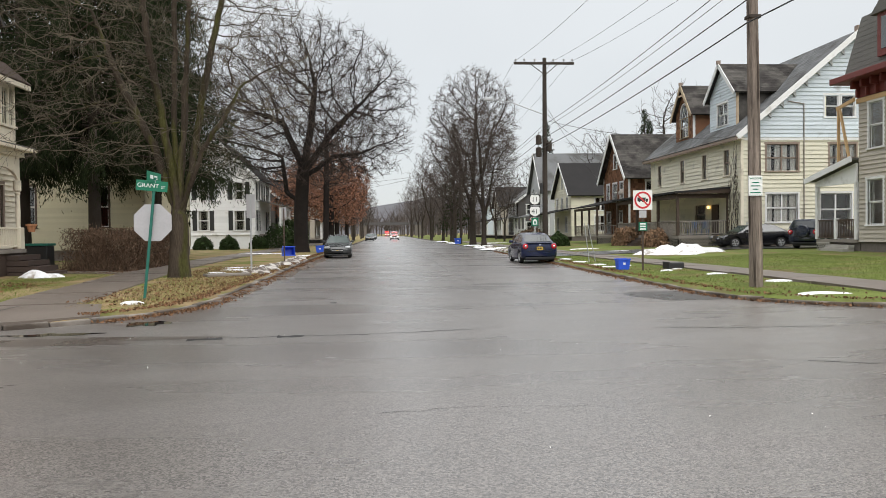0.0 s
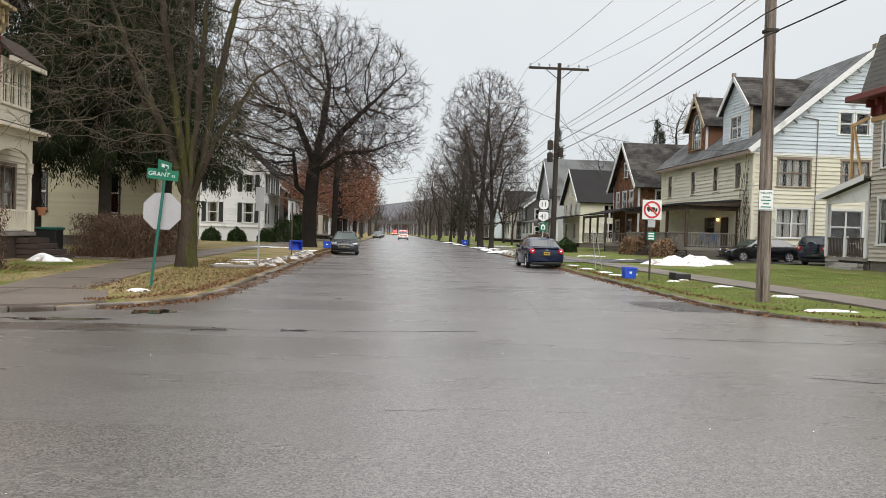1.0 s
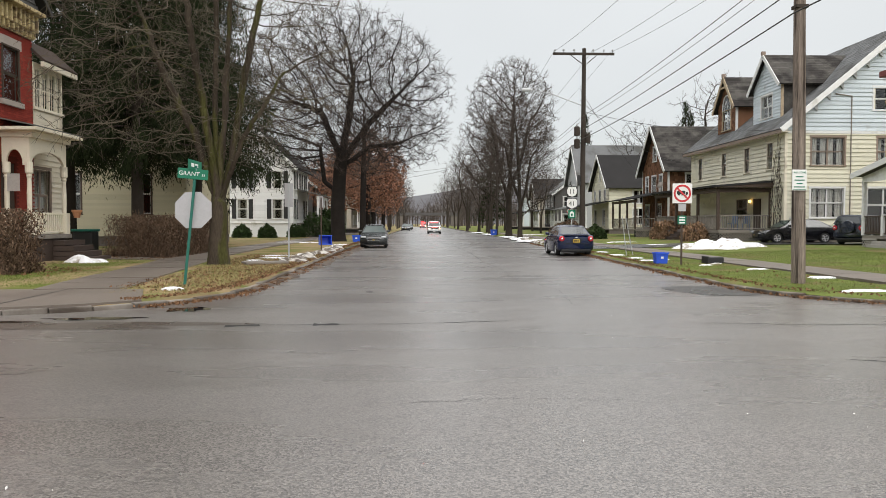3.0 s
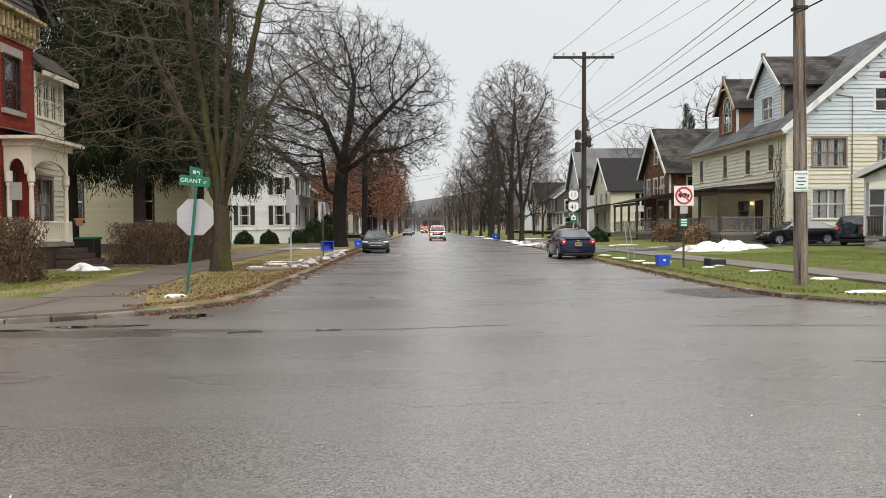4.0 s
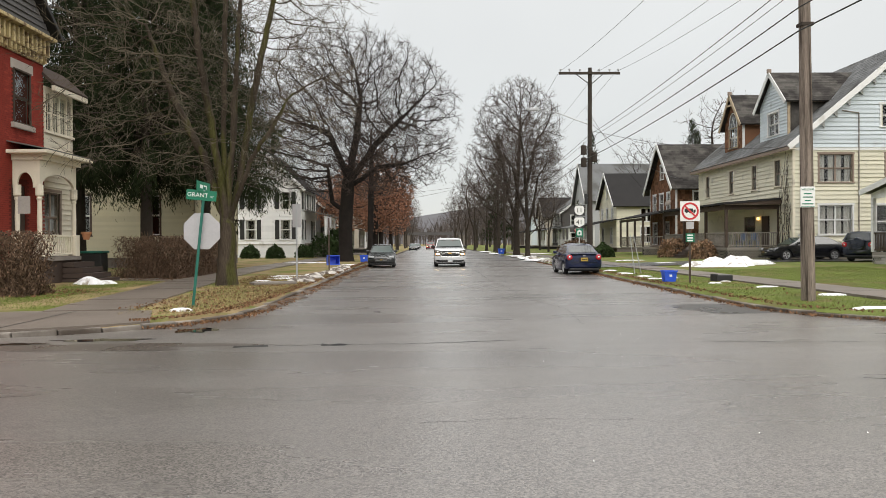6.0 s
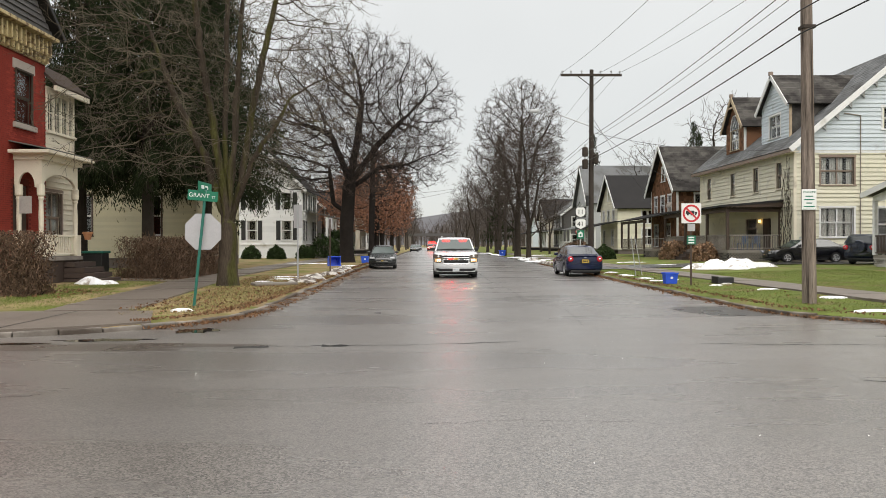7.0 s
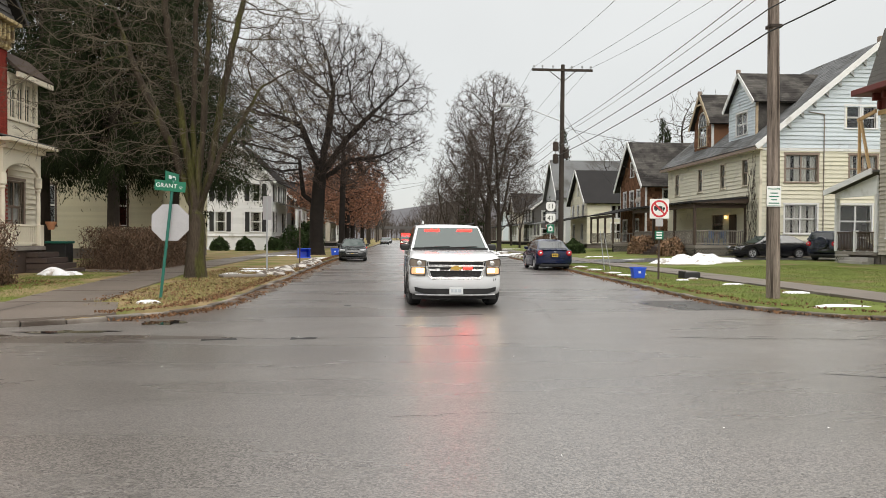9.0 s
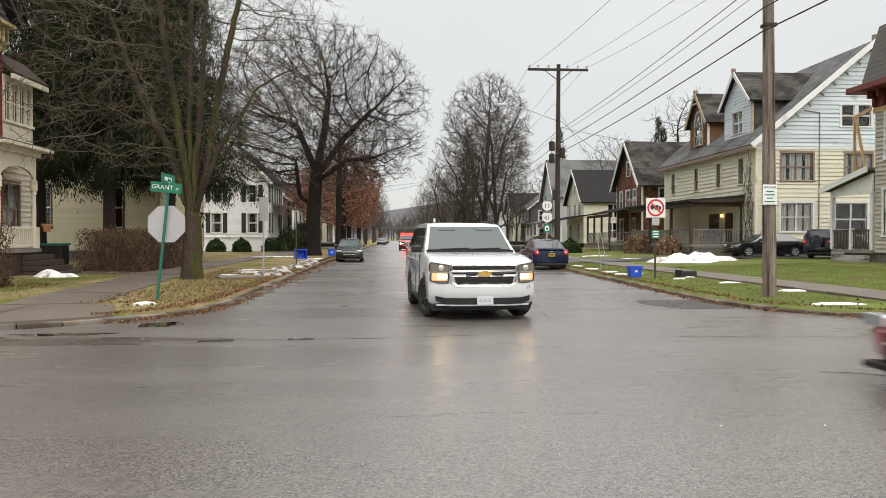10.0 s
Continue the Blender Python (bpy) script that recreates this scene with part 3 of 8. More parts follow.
def window(house, o, d, u0, u1, v0, v1, trim="whitepaint", sash="whitepaint", curtain=0.0, casing=0.11, lights=1, split=True, name="window"):
    """A double-hung window: casing, sill, two sashes with glass, a curtain and a near-black panel painted as the unlit
    inside.
    """
    m = wall_map((o[0], o[1], 0), d)

    def put(bm):
        bm.transform(m)
        return bm
    bm = bmesh.new()
    c = casing
    for q in ((u0 - c, u0, v0, v1), (u1, u1 + c, v0, v1), (u0 - c - 0.03, u1 + c + 0.03, v1, v1 + c * 1.2)):
        box(bm, q[0], q[1], q[2], q[3], -0.05, 0.06)
    win = part(name, put(bm), trim, house)
    part("sill", put(bx(u0 - c - 0.04, u1 + c + 0.04, v0 - 0.07, v0, -0.05, 0.11)), trim, win)
    w = (u1 - u0) / lights
    for k in range(lights):
        a, e = u0 + k * w, u0 + (k + 1) * w
        mid = (v0 + v1) / 2
        bm = bmesh.new()
        s = 0.05
        halves = ((v0, mid, -0.07), (mid, v1, -0.03)) if split else ((v0, v1, -0.05),)
        for h0, h1, dep in halves:
            for q in ((a, a + s, h0, h1), (e - s, e, h0, h1), (a + s, e - s, h0, h0 + s), (a + s, e - s, h1 - s, h1)):
                box(bm, q[0], q[1], q[2], q[3], dep - 0.03, dep)
        part("sash", put(bm), sash, win)
        for h0, h1, dep in halves:
            p = part("pane", put(bx(a + s, e - s, h0 + s, h1 - s, dep - 0.02, dep - 0.014)), "pane", win)
            p.visible_shadow = False
        if curtain:
            bm = bmesh.new()
            n = 24
            pts = [(a + s + (e - a - 2 * s) * j / n, -0.17 - 0.03 * math.sin(j * 1.9 + a * 7)) for j in range(n + 1)]
            pts = [p for p in pts if abs((p[0] - a) / (e - a) - 0.5) > 0.5 - curtain / 2 or curtain >= 1]
            groups = [pts] if curtain >= 1 else [[p for p in pts if p[0] < (a + e) / 2], [p for p in pts if p[0] >= (a + e) / 2]]
            for gp in groups:
                row = [(bm.verts.new((p[0], v0, p[1])), bm.verts.new((p[0], v1, p[1]))) for p in gp]
                for r0, r1 in zip(row, row[1:]):
                    bm.faces.new((r0[0], r1[0], r1[1], r0[1]))
            part("curtain", put(bm), "curtain", win)
    part("dim_interior", put(bx(u0 - 0.3, u1 + 0.3, v0 - 0.3, v1 + 0.3, -1.0, -0.9)), "shadepaint", win)
    return win


def slope(house, p, q, r, s, material, thick=0.12, name="roof", courses=0.0):
    """A roof plane with corners p, q (eave) and r, s (ridge, over q and p), with thickness; courses: laid in rows of shingle."""
    p, q, r, s = map(Vector, (p, q, r, s))
    n = (q - p).cross(s - p).normalized()
    if n.z < 0:
        n = -n
    bm = bmesh.new()
    low = [bm.verts.new(v) for v in (p, q, r, s)]
    up = [bm.verts.new(v + n * thick) for v in (p, q, r, s)]
    bm.faces.new(low)
    bm.faces.new(up)
    for k in range(4):
        bm.faces.new((low[k], low[(k + 1) % 4], up[(k + 1) % 4], up[k]))
    if courses:
        depth = max((s - p).length, (r - q).length)
        k, count = 0, int(depth / courses)
        for k in range(count):
            f0, f1 = k / count, min(1.0, (k + 1.15) / count)
            a, b = p.lerp(s, f0), q.lerp(r, f0)
            c, e = q.lerp(r, f1), p.lerp(s, f1)
            cells = max(1, round((b - a).length / 0.42))
            for j in range(cells):
                j0, j1 = j / cells, (j + 1) / cells
                quad = (a.lerp(b, j0), a.lerp(b, j1), e.lerp(c, j1), e.lerp(c, j0))
                lo = [bm.verts.new(v + n * thick) for v in quad]
                hi = [bm.verts.new(quad[i] + n * (thick + (0.014 if i < 2 else 0.004))) for i in range(4)]
                bm.faces.new(hi)
                bm.faces.new((lo[0], lo[1], hi[1], hi[0]))
    bmesh.ops.recalc_face_normals(bm, faces=bm.faces)
    return part(name, bm, material, house)


def bar(house, name, p, q, w, h, material, label=""):
    """A squared timber from p to q."""
    p, q = Vector(p), Vector(q)
    bm = bx(0, (q - p).length, -w / 2, w / 2, -h / 2, h / 2)
    d = (q - p).normalized()
    side = Vector((0, 0, 1)).cross(d)
    side = side.normalized() if side.length > 1e-4 else Vector((0, 1, 0))
    up = d.cross(side)
    m = Matrix(((d.x, side.x, up.x, p.x), (d.y, side.y, up.y, p.y), (d.z, side.z, up.z, p.z), (0, 0, 0, 1)))
    bm.transform(m)
    return part(name, bm, material, house, label)


def railing(house, p, q, z0, z1, material, pitch=0.16, w=0.05):
    """Top rail, bottom rail and separate balusters between two points."""
    p, q = Vector((*p, 0)), Vector((*q, 0))
    rail = bar(house, "railing", (p.x, p.y, z1), (q.x, q.y, z1), 0.09, 0.07, material)
    bar(rail, "bottom_rail", (p.x, p.y, z0 + 0.1), (q.x, q.y, z0 + 0.1), 0.07, 0.06, material)
    n = max(2, round((q - p).length / pitch))
    for k in range(1, n):
        c = p.lerp(q, k / n)
        bar(rail, "baluster", (c.x, c.y, z0 + 0.12), (c.x, c.y, z1 - 0.03), w, w * 0.7, material)
    return rail


def lattice(house, o, d, length, z0, z1, material):
    """Crossed laths under a porch, before a panel painted near-black for the shade there."""
    m = wall_map((o[0], o[1], 0), d)
    bm = bmesh.new()
    h = z1 - z0
    step = 0.2
    for sgn in (1, -1):
        u = -h
        while u < length + h:
            a, b = (u, u + h) if sgn > 0 else (u + h, u)
            pa, pb = (a, z0), (b, z1)
            t0 = 0 if pa[0] >= 0 else None
            q = []
            for t in range(13):
                f = t / 12
                x = a + (b - a) * f
                if 0 <= x <= length:
                    q.append((x, z0 + h * f))
            if len(q) > 1:
                (x0, y0), (x1, y1) = q[0], q[-1]
                w = 0.035
                vs = [bm.verts.new((x, y, 0.005 * sgn)) for x, y in ((x0 - w, y0), (x0 + w, y0), (x1 + w, y1), (x1 - w, y1))]
                bm.faces.new(vs)
            u += step
    for q in ((0, length, z0, z0 + 0.08), (0, length, z1 - 0.08, z1)):
        box(bm, q[0], q[1], q[2], q[3], -0.01, 0.03)
    bm.transform(m)
    part("lattice", bm, material, house)
    bm = bx(0, length, z0, z1, -0.3, -0.25)
    bm.transform(m)
    part("porch_void", bm, "shadepaint", house)


def gable_house_west():
    """The big cream and pale blue house with the two dormers (ridge along the street)."""
    X, Y, Z = 23.0, 47.0, 0.4
    h = thing("house", "large aged cream and pale blue clapboard house with two front dormers", "house", (X, Y, Z))
    W, D, E, P = 15.2, 16.5, 7.45, 13.75          # width along x, depth along y, eave, ridge over the ground
    south, west = ((0, 0), (1, 0)), ((0, D), (0, -1))
    s_open = [(1.65, 3.75, 4.85, 6.6), (1.65, 3.75, 1.55, 3.4), (5.6, 6.5, 8.35, 9.75), (6.75, 7.6, 8.35, 9.75), (5.9, 7.7, 4.85, 6.6), (5.3, 7.4, 1.3, 3.4)]
    part("foundation", bx(0.05, W - 0.05, 0.05, D - 0.05, -0.5, 0.55), "found", h)
    wall(h, *south, W, 0.55, E, "creamsiding", s_open, (W / 2, P), 0.27, [(0, "creamsiding"), (6.95, "bluesiding")], only=(0, 9.5))
    f_win = [(D - u - 0.75, D - u, 4.75, 6.45) for u in (14.0, 9.2, 5.2, 1.7)]
    w_open = f_win + [(D - 4.3, D - 3.3, 0.75, 2.85), (D - 7.2, D - 5.4, 1.5, 2.9)]
    wall(h, *west, D, 0.55, E, "creamsiding", w_open, None, 0.27)
    wall(h, (W, 0), (0, 1), D, 0.55, E, "creamsiding")
    wall(h, (W, D), (-1, 0), W, 0.55, E, "creamsiding", (), (W / 2, P))
    window(h, *south, 1.65, 3.75, 4.85, 6.6, "browntrim", "browntrim", 0.8, lights=2)
    window(h, *south, 1.65, 3.75, 1.55, 3.4, "whitepaint", "whitepaint", 0.9, lights=2)
    window(h, *south, 5.6, 6.5, 8.35, 9.75)
    window(h, *south, 6.75, 7.6, 8.35, 9.75)
    window(h, *south, 5.9, 7.7, 4.85, 6.6, "browntrim", "browntrim", 0.8, lights=2)
    window(h, *south, 5.3, 7.4, 1.3, 3.4, "whitepaint", "whitepaint", lights=2)
    for q in f_win:
        window(h, *west, *q, "creamtrim", "browntrim", 0.6)
    window(h, *west, *w_open[-1], "creamtrim", "browntrim")
    d = part("front_door", bx(-0.1, -0.04, 3.3, 4.3, 0.75, 2.85), "darkbrown", h, "dark brown panelled front door")
    part("door_panel", bx(-0.035, -0.02, 3.45, 4.15, 1.6, 2.6), "darkbrown", d)
    # belt course, corner boards
    part("belt_course", bx(-0.06, W, -0.08, -0.0, 6.85, 7.0), "whitepaint", h)
    for u in (0.0, W):
        part("corner_board", bx(u - 0.06, u + 0.1, -0.06, 0.08, 0.55, E), "creamtrim", h)
    bm = frustum(bmesh.new(), (4.15, -0.08, 0.6), (4.15, -0.08, 9.2), 0.035, 0.035, 6)
    frustum(bm, (4.15, -0.08, 9.2), (3.1, -0.08, 9.35), 0.035, 0.035, 6)
    part("downpipe", bm, "greyrail", h)
    # roof, rakes, fascia
    o = 0.55
    k = (P - E) / (W / 2)
    slope(h, (-o, -o, E - o * k), (-o, D + o, E - o * k), (W / 2, D + o, P), (W / 2, -o, P), "roofgrey", courses=0.32)
    slope(h, (W + o, -o, E - o * k), (W + o, D + o, E - o * k), (W / 2, D + o, P), (W / 2, -o, P), "roofgrey")
    for sx in (-o, W + o):
        bar(h, "rake_board", (sx, -o - 0.03, E - o * k), (W / 2, -o - 0.03, P), 0.06, 0.34, "whitepaint")
    bar(h, "eave_fascia", (-o - 0.02, -o, E - o * k), (-o - 0.02, D + o, E - o * k), 0.05, 0.3, "browntrim", "stained eave fascia board")
    for q in range(1, 9):
        u = q * 0.82
        bm = prism(bmesh.new(), [(u - 0.12, E + (u - 0.12) * k - 0.05), (u + 0.30, E + (u + 0.30) * k - 0.05), (u + 0.30, E + u * k - 0.55)], 0.1, "y", -0.14)
        part("rake_bracket", bm, "palegrey", h, "weathered grey rake bracket")
    part("soffit", bx(-o, 0, -o, D + o, E - o * k - 0.12, E - o * k - 0.08), "creamtrim", h)
    # chimney
    part("ridge_finial", bx(W / 2 - 0.16, W / 2 + 0.16, -0.6, -0.25, P - 0.3, P + 0.42, bev=0.03), "browntrim", h)

    # dormers: gables that look over the street
    def dormer(y0, y1, x0, base, eave, apex, wallmat, trim, wide, rafters):
        d = new("dormer")
        d.parent = h
        d.matrix_basis = pose(x0, y1, 0)
        L = y1 - y0
        back = (apex - E) / k - x0 + 0.3
        op = [(L / 2 - wide / 2, L / 2 + wide / 2, base + 0.25, base + 1.75)]
        wall(d, (0, 0), (0, -1), L, base - 0.5, eave, wallmat, op, (L / 2, apex), 0.22, piece="shingle" if wallmat == "brownshingle" else "clapboard")
        window(d, (0, 0), (0, -1), *op[0], trim, "whitepaint", lights=2)
        side = (eave - E) / k - x0
        bm = bmesh.new()
        prism(bm, [(0, base - 0.6), (0, eave), (side + 0.4, eave)], 0.1, "y", -L)
        part("dormer_cheek", bm, "brownshingle" if rafters else "roofworn", d)
        part("cheek_post", bx(-0.05, 0.12, -L - 0.06, -L + 0.02, base - 0.45, eave), "whitepaint" if rafters else "tantrim", d)
        part("cheek_frieze", bx(0.12, side, -L - 0.05, -L + 0.02, eave - 0.28, eave - 0.05), "whitepaint" if rafters else "tantrim", d)
        oo = 0.35
        kk = (apex - eave) / (L / 2)
        for s in (0, 1):
            ye = -L - oo if s else oo
            slope(d, (-oo, ye, eave - oo * kk), (back, ye, eave - oo * kk), (back, -L / 2, apex), (-oo, -L / 2, apex), "roofworn", 0.1, courses=0.2)
            bar(d, "rake_board", (-oo - 0.02, ye, eave - oo * kk - 0.02), (-oo - 0.02, -L / 2, apex - 0.02), 0.06, 0.26, trim)
        if rafters:
            # pointed tracery over the window
            for q in (-1, 1):
                arc = [(-L / 2 + q * wide / 2 * math.cos(a * 0.95), base + 1.75 + 1.15 * math.sin(a)) for a in (math.pi / 2 * k / 6 for k in range(7))]
                for (ya, za), (yb, zb) in zip(arc, arc[1:]):
                    bar(d, "tracery", (-0.06, ya, za), (-0.06, yb, zb), 0.06, 0.07, "whitepaint")
                bar(d, "tracery", (-0.06, -L / 2 + q * wide / 4, base + 1.75), (-0.06, -L / 2, base + 2.5), 0.05, 0.06, "whitepaint")
            part("tracery_pane", prism(bmesh.new(), [(-L / 2 - 0.7, base + 1.8), (-L / 2 + 0.7, base + 1.8), (-L / 2 + 0.35, base + 2.6), (-L / 2, base + 2.85), (-L / 2 - 0.35, base + 2.6)], 0.02, "x", -0.075), "carglass", d)
            bar(d, "collar_beam", (-oo + 0.02, -L / 2 - 0.75, apex - 0.75), (-oo + 0.02, -L / 2 + 0.75, apex - 0.75), 0.06, 0.14, trim)
        part("finial", bx(-oo - 0.1, -oo + 0.15, -L / 2 - 0.1, -L / 2 + 0.1, apex + 0.05, apex + 0.3), "browntrim", d)

    dormer(9.2, 12.6, 0.7, E + 0.7, 10.3, 12.4, "brownshingle", "tantrim", 1.5, True)
    dormer(2.1, 6.2, 0.7, E + 0.7, 10.6, 12.6, "bluesiding", "whitepaint", 1.6, False)

    # porch: floor, roof, posts, rails, lattice, steps
    y0, y1, x0, f, t = 1.8, 15.0, -3.5, 0.75, 3.55
    part("porch_floor", bx(x0, 0, y0, y1, f - 0.12, f), "greyrail", h)
    slope(h, (x0 - 0.35, y0 - 0.35, t), (x0 - 0.35, y1 + 0.3, t), (0, y1 + 0.3, t + 0.3), (0, y0 - 0.35, t + 0.3), "roofdark", 0.12, "porch_roof", courses=0.3)
    part("porch_beam", bx(x0 - 0.1, x0 + 0.1, y0, y1, t - 0.32, t - 0.02), "darkbrown", h)
    part("porch_beam", bx(x0 + 0.1, 0, y0, y0 + 0.18, t - 0.32, t - 0.02), "darkbrown", h)
    bm = bmesh.new()
    prism(bm, [(x0 - 0.3, t - 0.02), (0, t - 0.02), (0, t + 0.29), (x0 - 0.3, t + 0.02)], 0.06, "y", y0 - 0.32)
    part("porch_gable_end", bm, "darkbrown", h, "peeling dark porch end")
    part("porch_ceiling", bx(x0, 0, y0, y1, t - 0.02, t + 0.0), "creamtrim", h)
    for y in (y0 + 0.1, 5.5, 10.0, y1 - 0.1):
        part("post", bx(x0 - 0.09, x0 + 0.09, y - 0.09, y + 0.09, f, t - 0.3, bev=0.015), "darkbrown", h)
    part("post", bx(-0.12, 0.02, y0 + 0.02, y0 + 0.18, f, t - 0.3), "darkbrown", h)
    railing(h, (x0, y0 + 0.1), (-0.05, y0 + 0.1), f, f + 0.95, "greyrail")
    railing(h, (x0, y0 + 0.1), (x0, 8.0), f, f + 0.95, "greyrail")
    railing(h, (x0, 10.0), (x0, y1), f, f + 0.95, "greyrail")
    lattice(h, (x0, y0 - 0.02), (1, 0), 3.5, -0.1, f - 0.12, "greyrail")
    lattice(h, (x0 - 0.02, y1), (0, -1), y1 - y0, -0.1, f - 0.12, "greyrail")
    for i in range(4):
        part("step", bx(x0 - 1.2 + 0.3 * i, x0, 8.1, 9.9, -0.2 + 0.19 * i, -0.01 + 0.19 * i), "steps", h)
    part("meter_box", bx(0.25, 0.6, -0.3, -0.07, 1.0, 1.55, bev=0.02), "palegrey", h, "pale grey meter box")
    part("conduit", bx(0.40, 0.44, -0.12, -0.07, 1.55, 6.8), "palegrey", h)
    part("porch_lamp", bx(-0.25, -0.1, 4.6, 4.75, 2.6, 2.8, bev=0.03), "porchbulb", h, "lit warm porch lamp")
    return h


def shingle_house():
    """Brown cedar-shingled house, its gable to the street."""
    X, Y, Z = 22.0, 66.5, 0.4
    h = thing("house", "brown cedar shingled house with white trim and dark roof", "house", (X, Y, Z))
    W, D, E, P = 12, 7.6, 6.3, 10.2
    op = [(1.0, 1.9, 3.9, 5.6), (3.0, 4.2, 3.9, 5.6), (5.2, 6.1, 3.9, 5.6), (1.0, 2.2, 0.9, 2.9), (4.6, 5.8, 0.9, 2.9), (3.3, 4.3, 7.0, 8.3)]
    part("foundation", bx(0.05, W, 0.05, D - 0.05, -0.5, 0.6), "found", h)
    wall(h, (0, D), (0, -1), D, 0.6, E, "brownshingle", op, (D / 2, P), 0.24, piece="shingle_course")
    wall(h, (0, 0), (1, 0), W, 0.6, E, "brownshingle", [(1.6, 2.5, 3.9, 5.6)], None, 0.24, piece="shingle_course")
    wall(h, (W, 0), (0, 1), D, 0.6, E, "brownshingle", (), (D / 2, P))
    wall(h, (W, D), (-1, 0), W, 0.6, E, "brownshingle")
    for q in op:
        window(h, (0, D), (0, -1), *q, "whitepaint", "whitepaint", 0.5)
    window(h, (0, 0), (1, 0), 1.6, 2.5, 3.9, 5.6)
    for y in (0, D):
        part("corner_board", bx(-0.05, 0.12, y - 0.06, y + 0.06, 0.6, E), "whitepaint", h)
    o = 0.55
    k = (P - E) / (D / 2)
    for s in (0, 1):
        ye = D + o if s else -o
        slope(h, (-o, ye, E - o * k), (W, ye, E - o * k), (W, D / 2, P), (-o, D / 2, P), "roofworn", courses=0.25)
        bar(h, "rake_board", (-o - 0.03, ye, E - o * k), (-o - 0.03, D / 2, P), 0.06, 0.34, "whitepaint")
    # porch
    x0, f, t = -3.0, 0.7, 3.3
    part("porch_floor", bx(x0, 0, -0.3, D, f - 0.12, f), "greyrail", h)
    slope(h, (x0 - 0.3, -0.6, t), (x0 - 0.3, D + 0.3, t), (0, D + 0.3, t + 0.7), (0, -0.6, t + 0.7), "roofdark", 0.1, "porch_roof")
    part("porch_beam", bx(x0 - 0.1, x0 + 0.1, -0.3, D, t - 0.25, t - 0.02), "darkbrown", h)
    for y in (-0.2, 2.4, 5.0, D - 0.1):
        part("post", bx(x0 - 0.08, x0 + 0.08, y - 0.08, y + 0.08, f, t - 0.2), "darkbrown", h)
    railing(h, (x0, -0.2), (x0, D), f, f + 0.9, "greyrail", 0.25)
    railing(h, (x0, -0.2), (0, -0.2), f, f + 0.9, "greyrail", 0.25)
    lattice(h, (x0, -0.32), (1, 0), 3.0, -0.1, f - 0.12, "greyrail")
    bm = lathe(bmesh.new(), [(0.0, 0.1), (0.2, 0.06), (0.32, 0.0), (0.33, 0.01), (0.2, 0.09), (0.0, 0.13)], 16)
    bm.transform(pose(-0.75, -0.1, 4.6, 60, 0, -60))
    part("satellite_dish", bm, "greyrail", h)
    return h


def cream_house():
    """Cream house with a black roof, its gable to the street."""
    X, Y, Z = 21.6, 86.0, 0.4
    h = thing("house", "cream sided house with a black shingle roof", "house", (X, Y, Z))
    W, D, E, P = 11, 8.4, 5.6, 9.3
    op = [(1.2, 2.0, 3.6, 5.1), (3.7, 4.6, 3.6, 5.1), (6.2, 7.0, 3.6, 5.1), (1.4, 2.4, 1.0, 2.8), (5.6, 6.6, 1.0, 2.8), (3.8, 4.5, 6.3, 7.5)]
    part("foundation", bx(0.05, W, 0.05, D - 0.05, -0.5, 0.5), "found", h)
    wall(h, (0, D), (0, -1), D, 0.5, E, "creamsiding", op, (D / 2, P), 0.3)
    so = [(2.8, 4.2, 3.5, 5.0), (2.8, 4.0, 1.1, 2.9)]
    wall(h, (0, 0), (1, 0), W, 0.5, E, "creamsiding", so, None, 0.3)
    wall(h, (W, 0), (0, 1), D, 0.5, E, "creamsiding", (), (D / 2, P))
    wall(h, (W, D), (-1, 0), W, 0.5, E, "creamsiding")
    for q in op:
        window(h, (0, D), (0, -1), *q, "whitepaint", "whitepaint", 0.5)
    for q in so:
        window(h, (0, 0), (1, 0), *q, "whitepaint", "whitepaint", 0.5, lights=2)
    o = 0.5
    k = (P - E) / (D / 2)
    for s in (0, 1):
        ye = D + o if s else -o
        slope(h, (-o, ye, E - o * k), (W, ye, E - o * k), (W, D / 2, P), (-o, D / 2, P), "roofdark")
        bar(h, "rake_board", (-o - 0.03, ye, E - o * k), (-o - 0.03, D / 2, P), 0.06, 0.3, "whitepaint")
    x0, f, t = -2.6, 0.6, 3.1
    part("porch_floor", bx(x0, 0, 0, D, f - 0.12, f), "greyrail", h)
    slope(h, (x0 - 0.3, -0.3, t), (x0 - 0.3, D + 0.3, t), (0, D + 0.3, t + 0.6), (0, -0.3, t + 0.6), "roofdark", 0.1, "porch_roof")
    for y in (0.1, 2.8, 5.6, D - 0.1):
        part("post", bx(x0 - 0.08, x0 + 0.08, y - 0.08, y + 0.08, f, t), "whitepaint", h)
    railing(h, (x0, 0), (x0, D), f, f + 0.9, "whitepaint", 0.3)
    return h


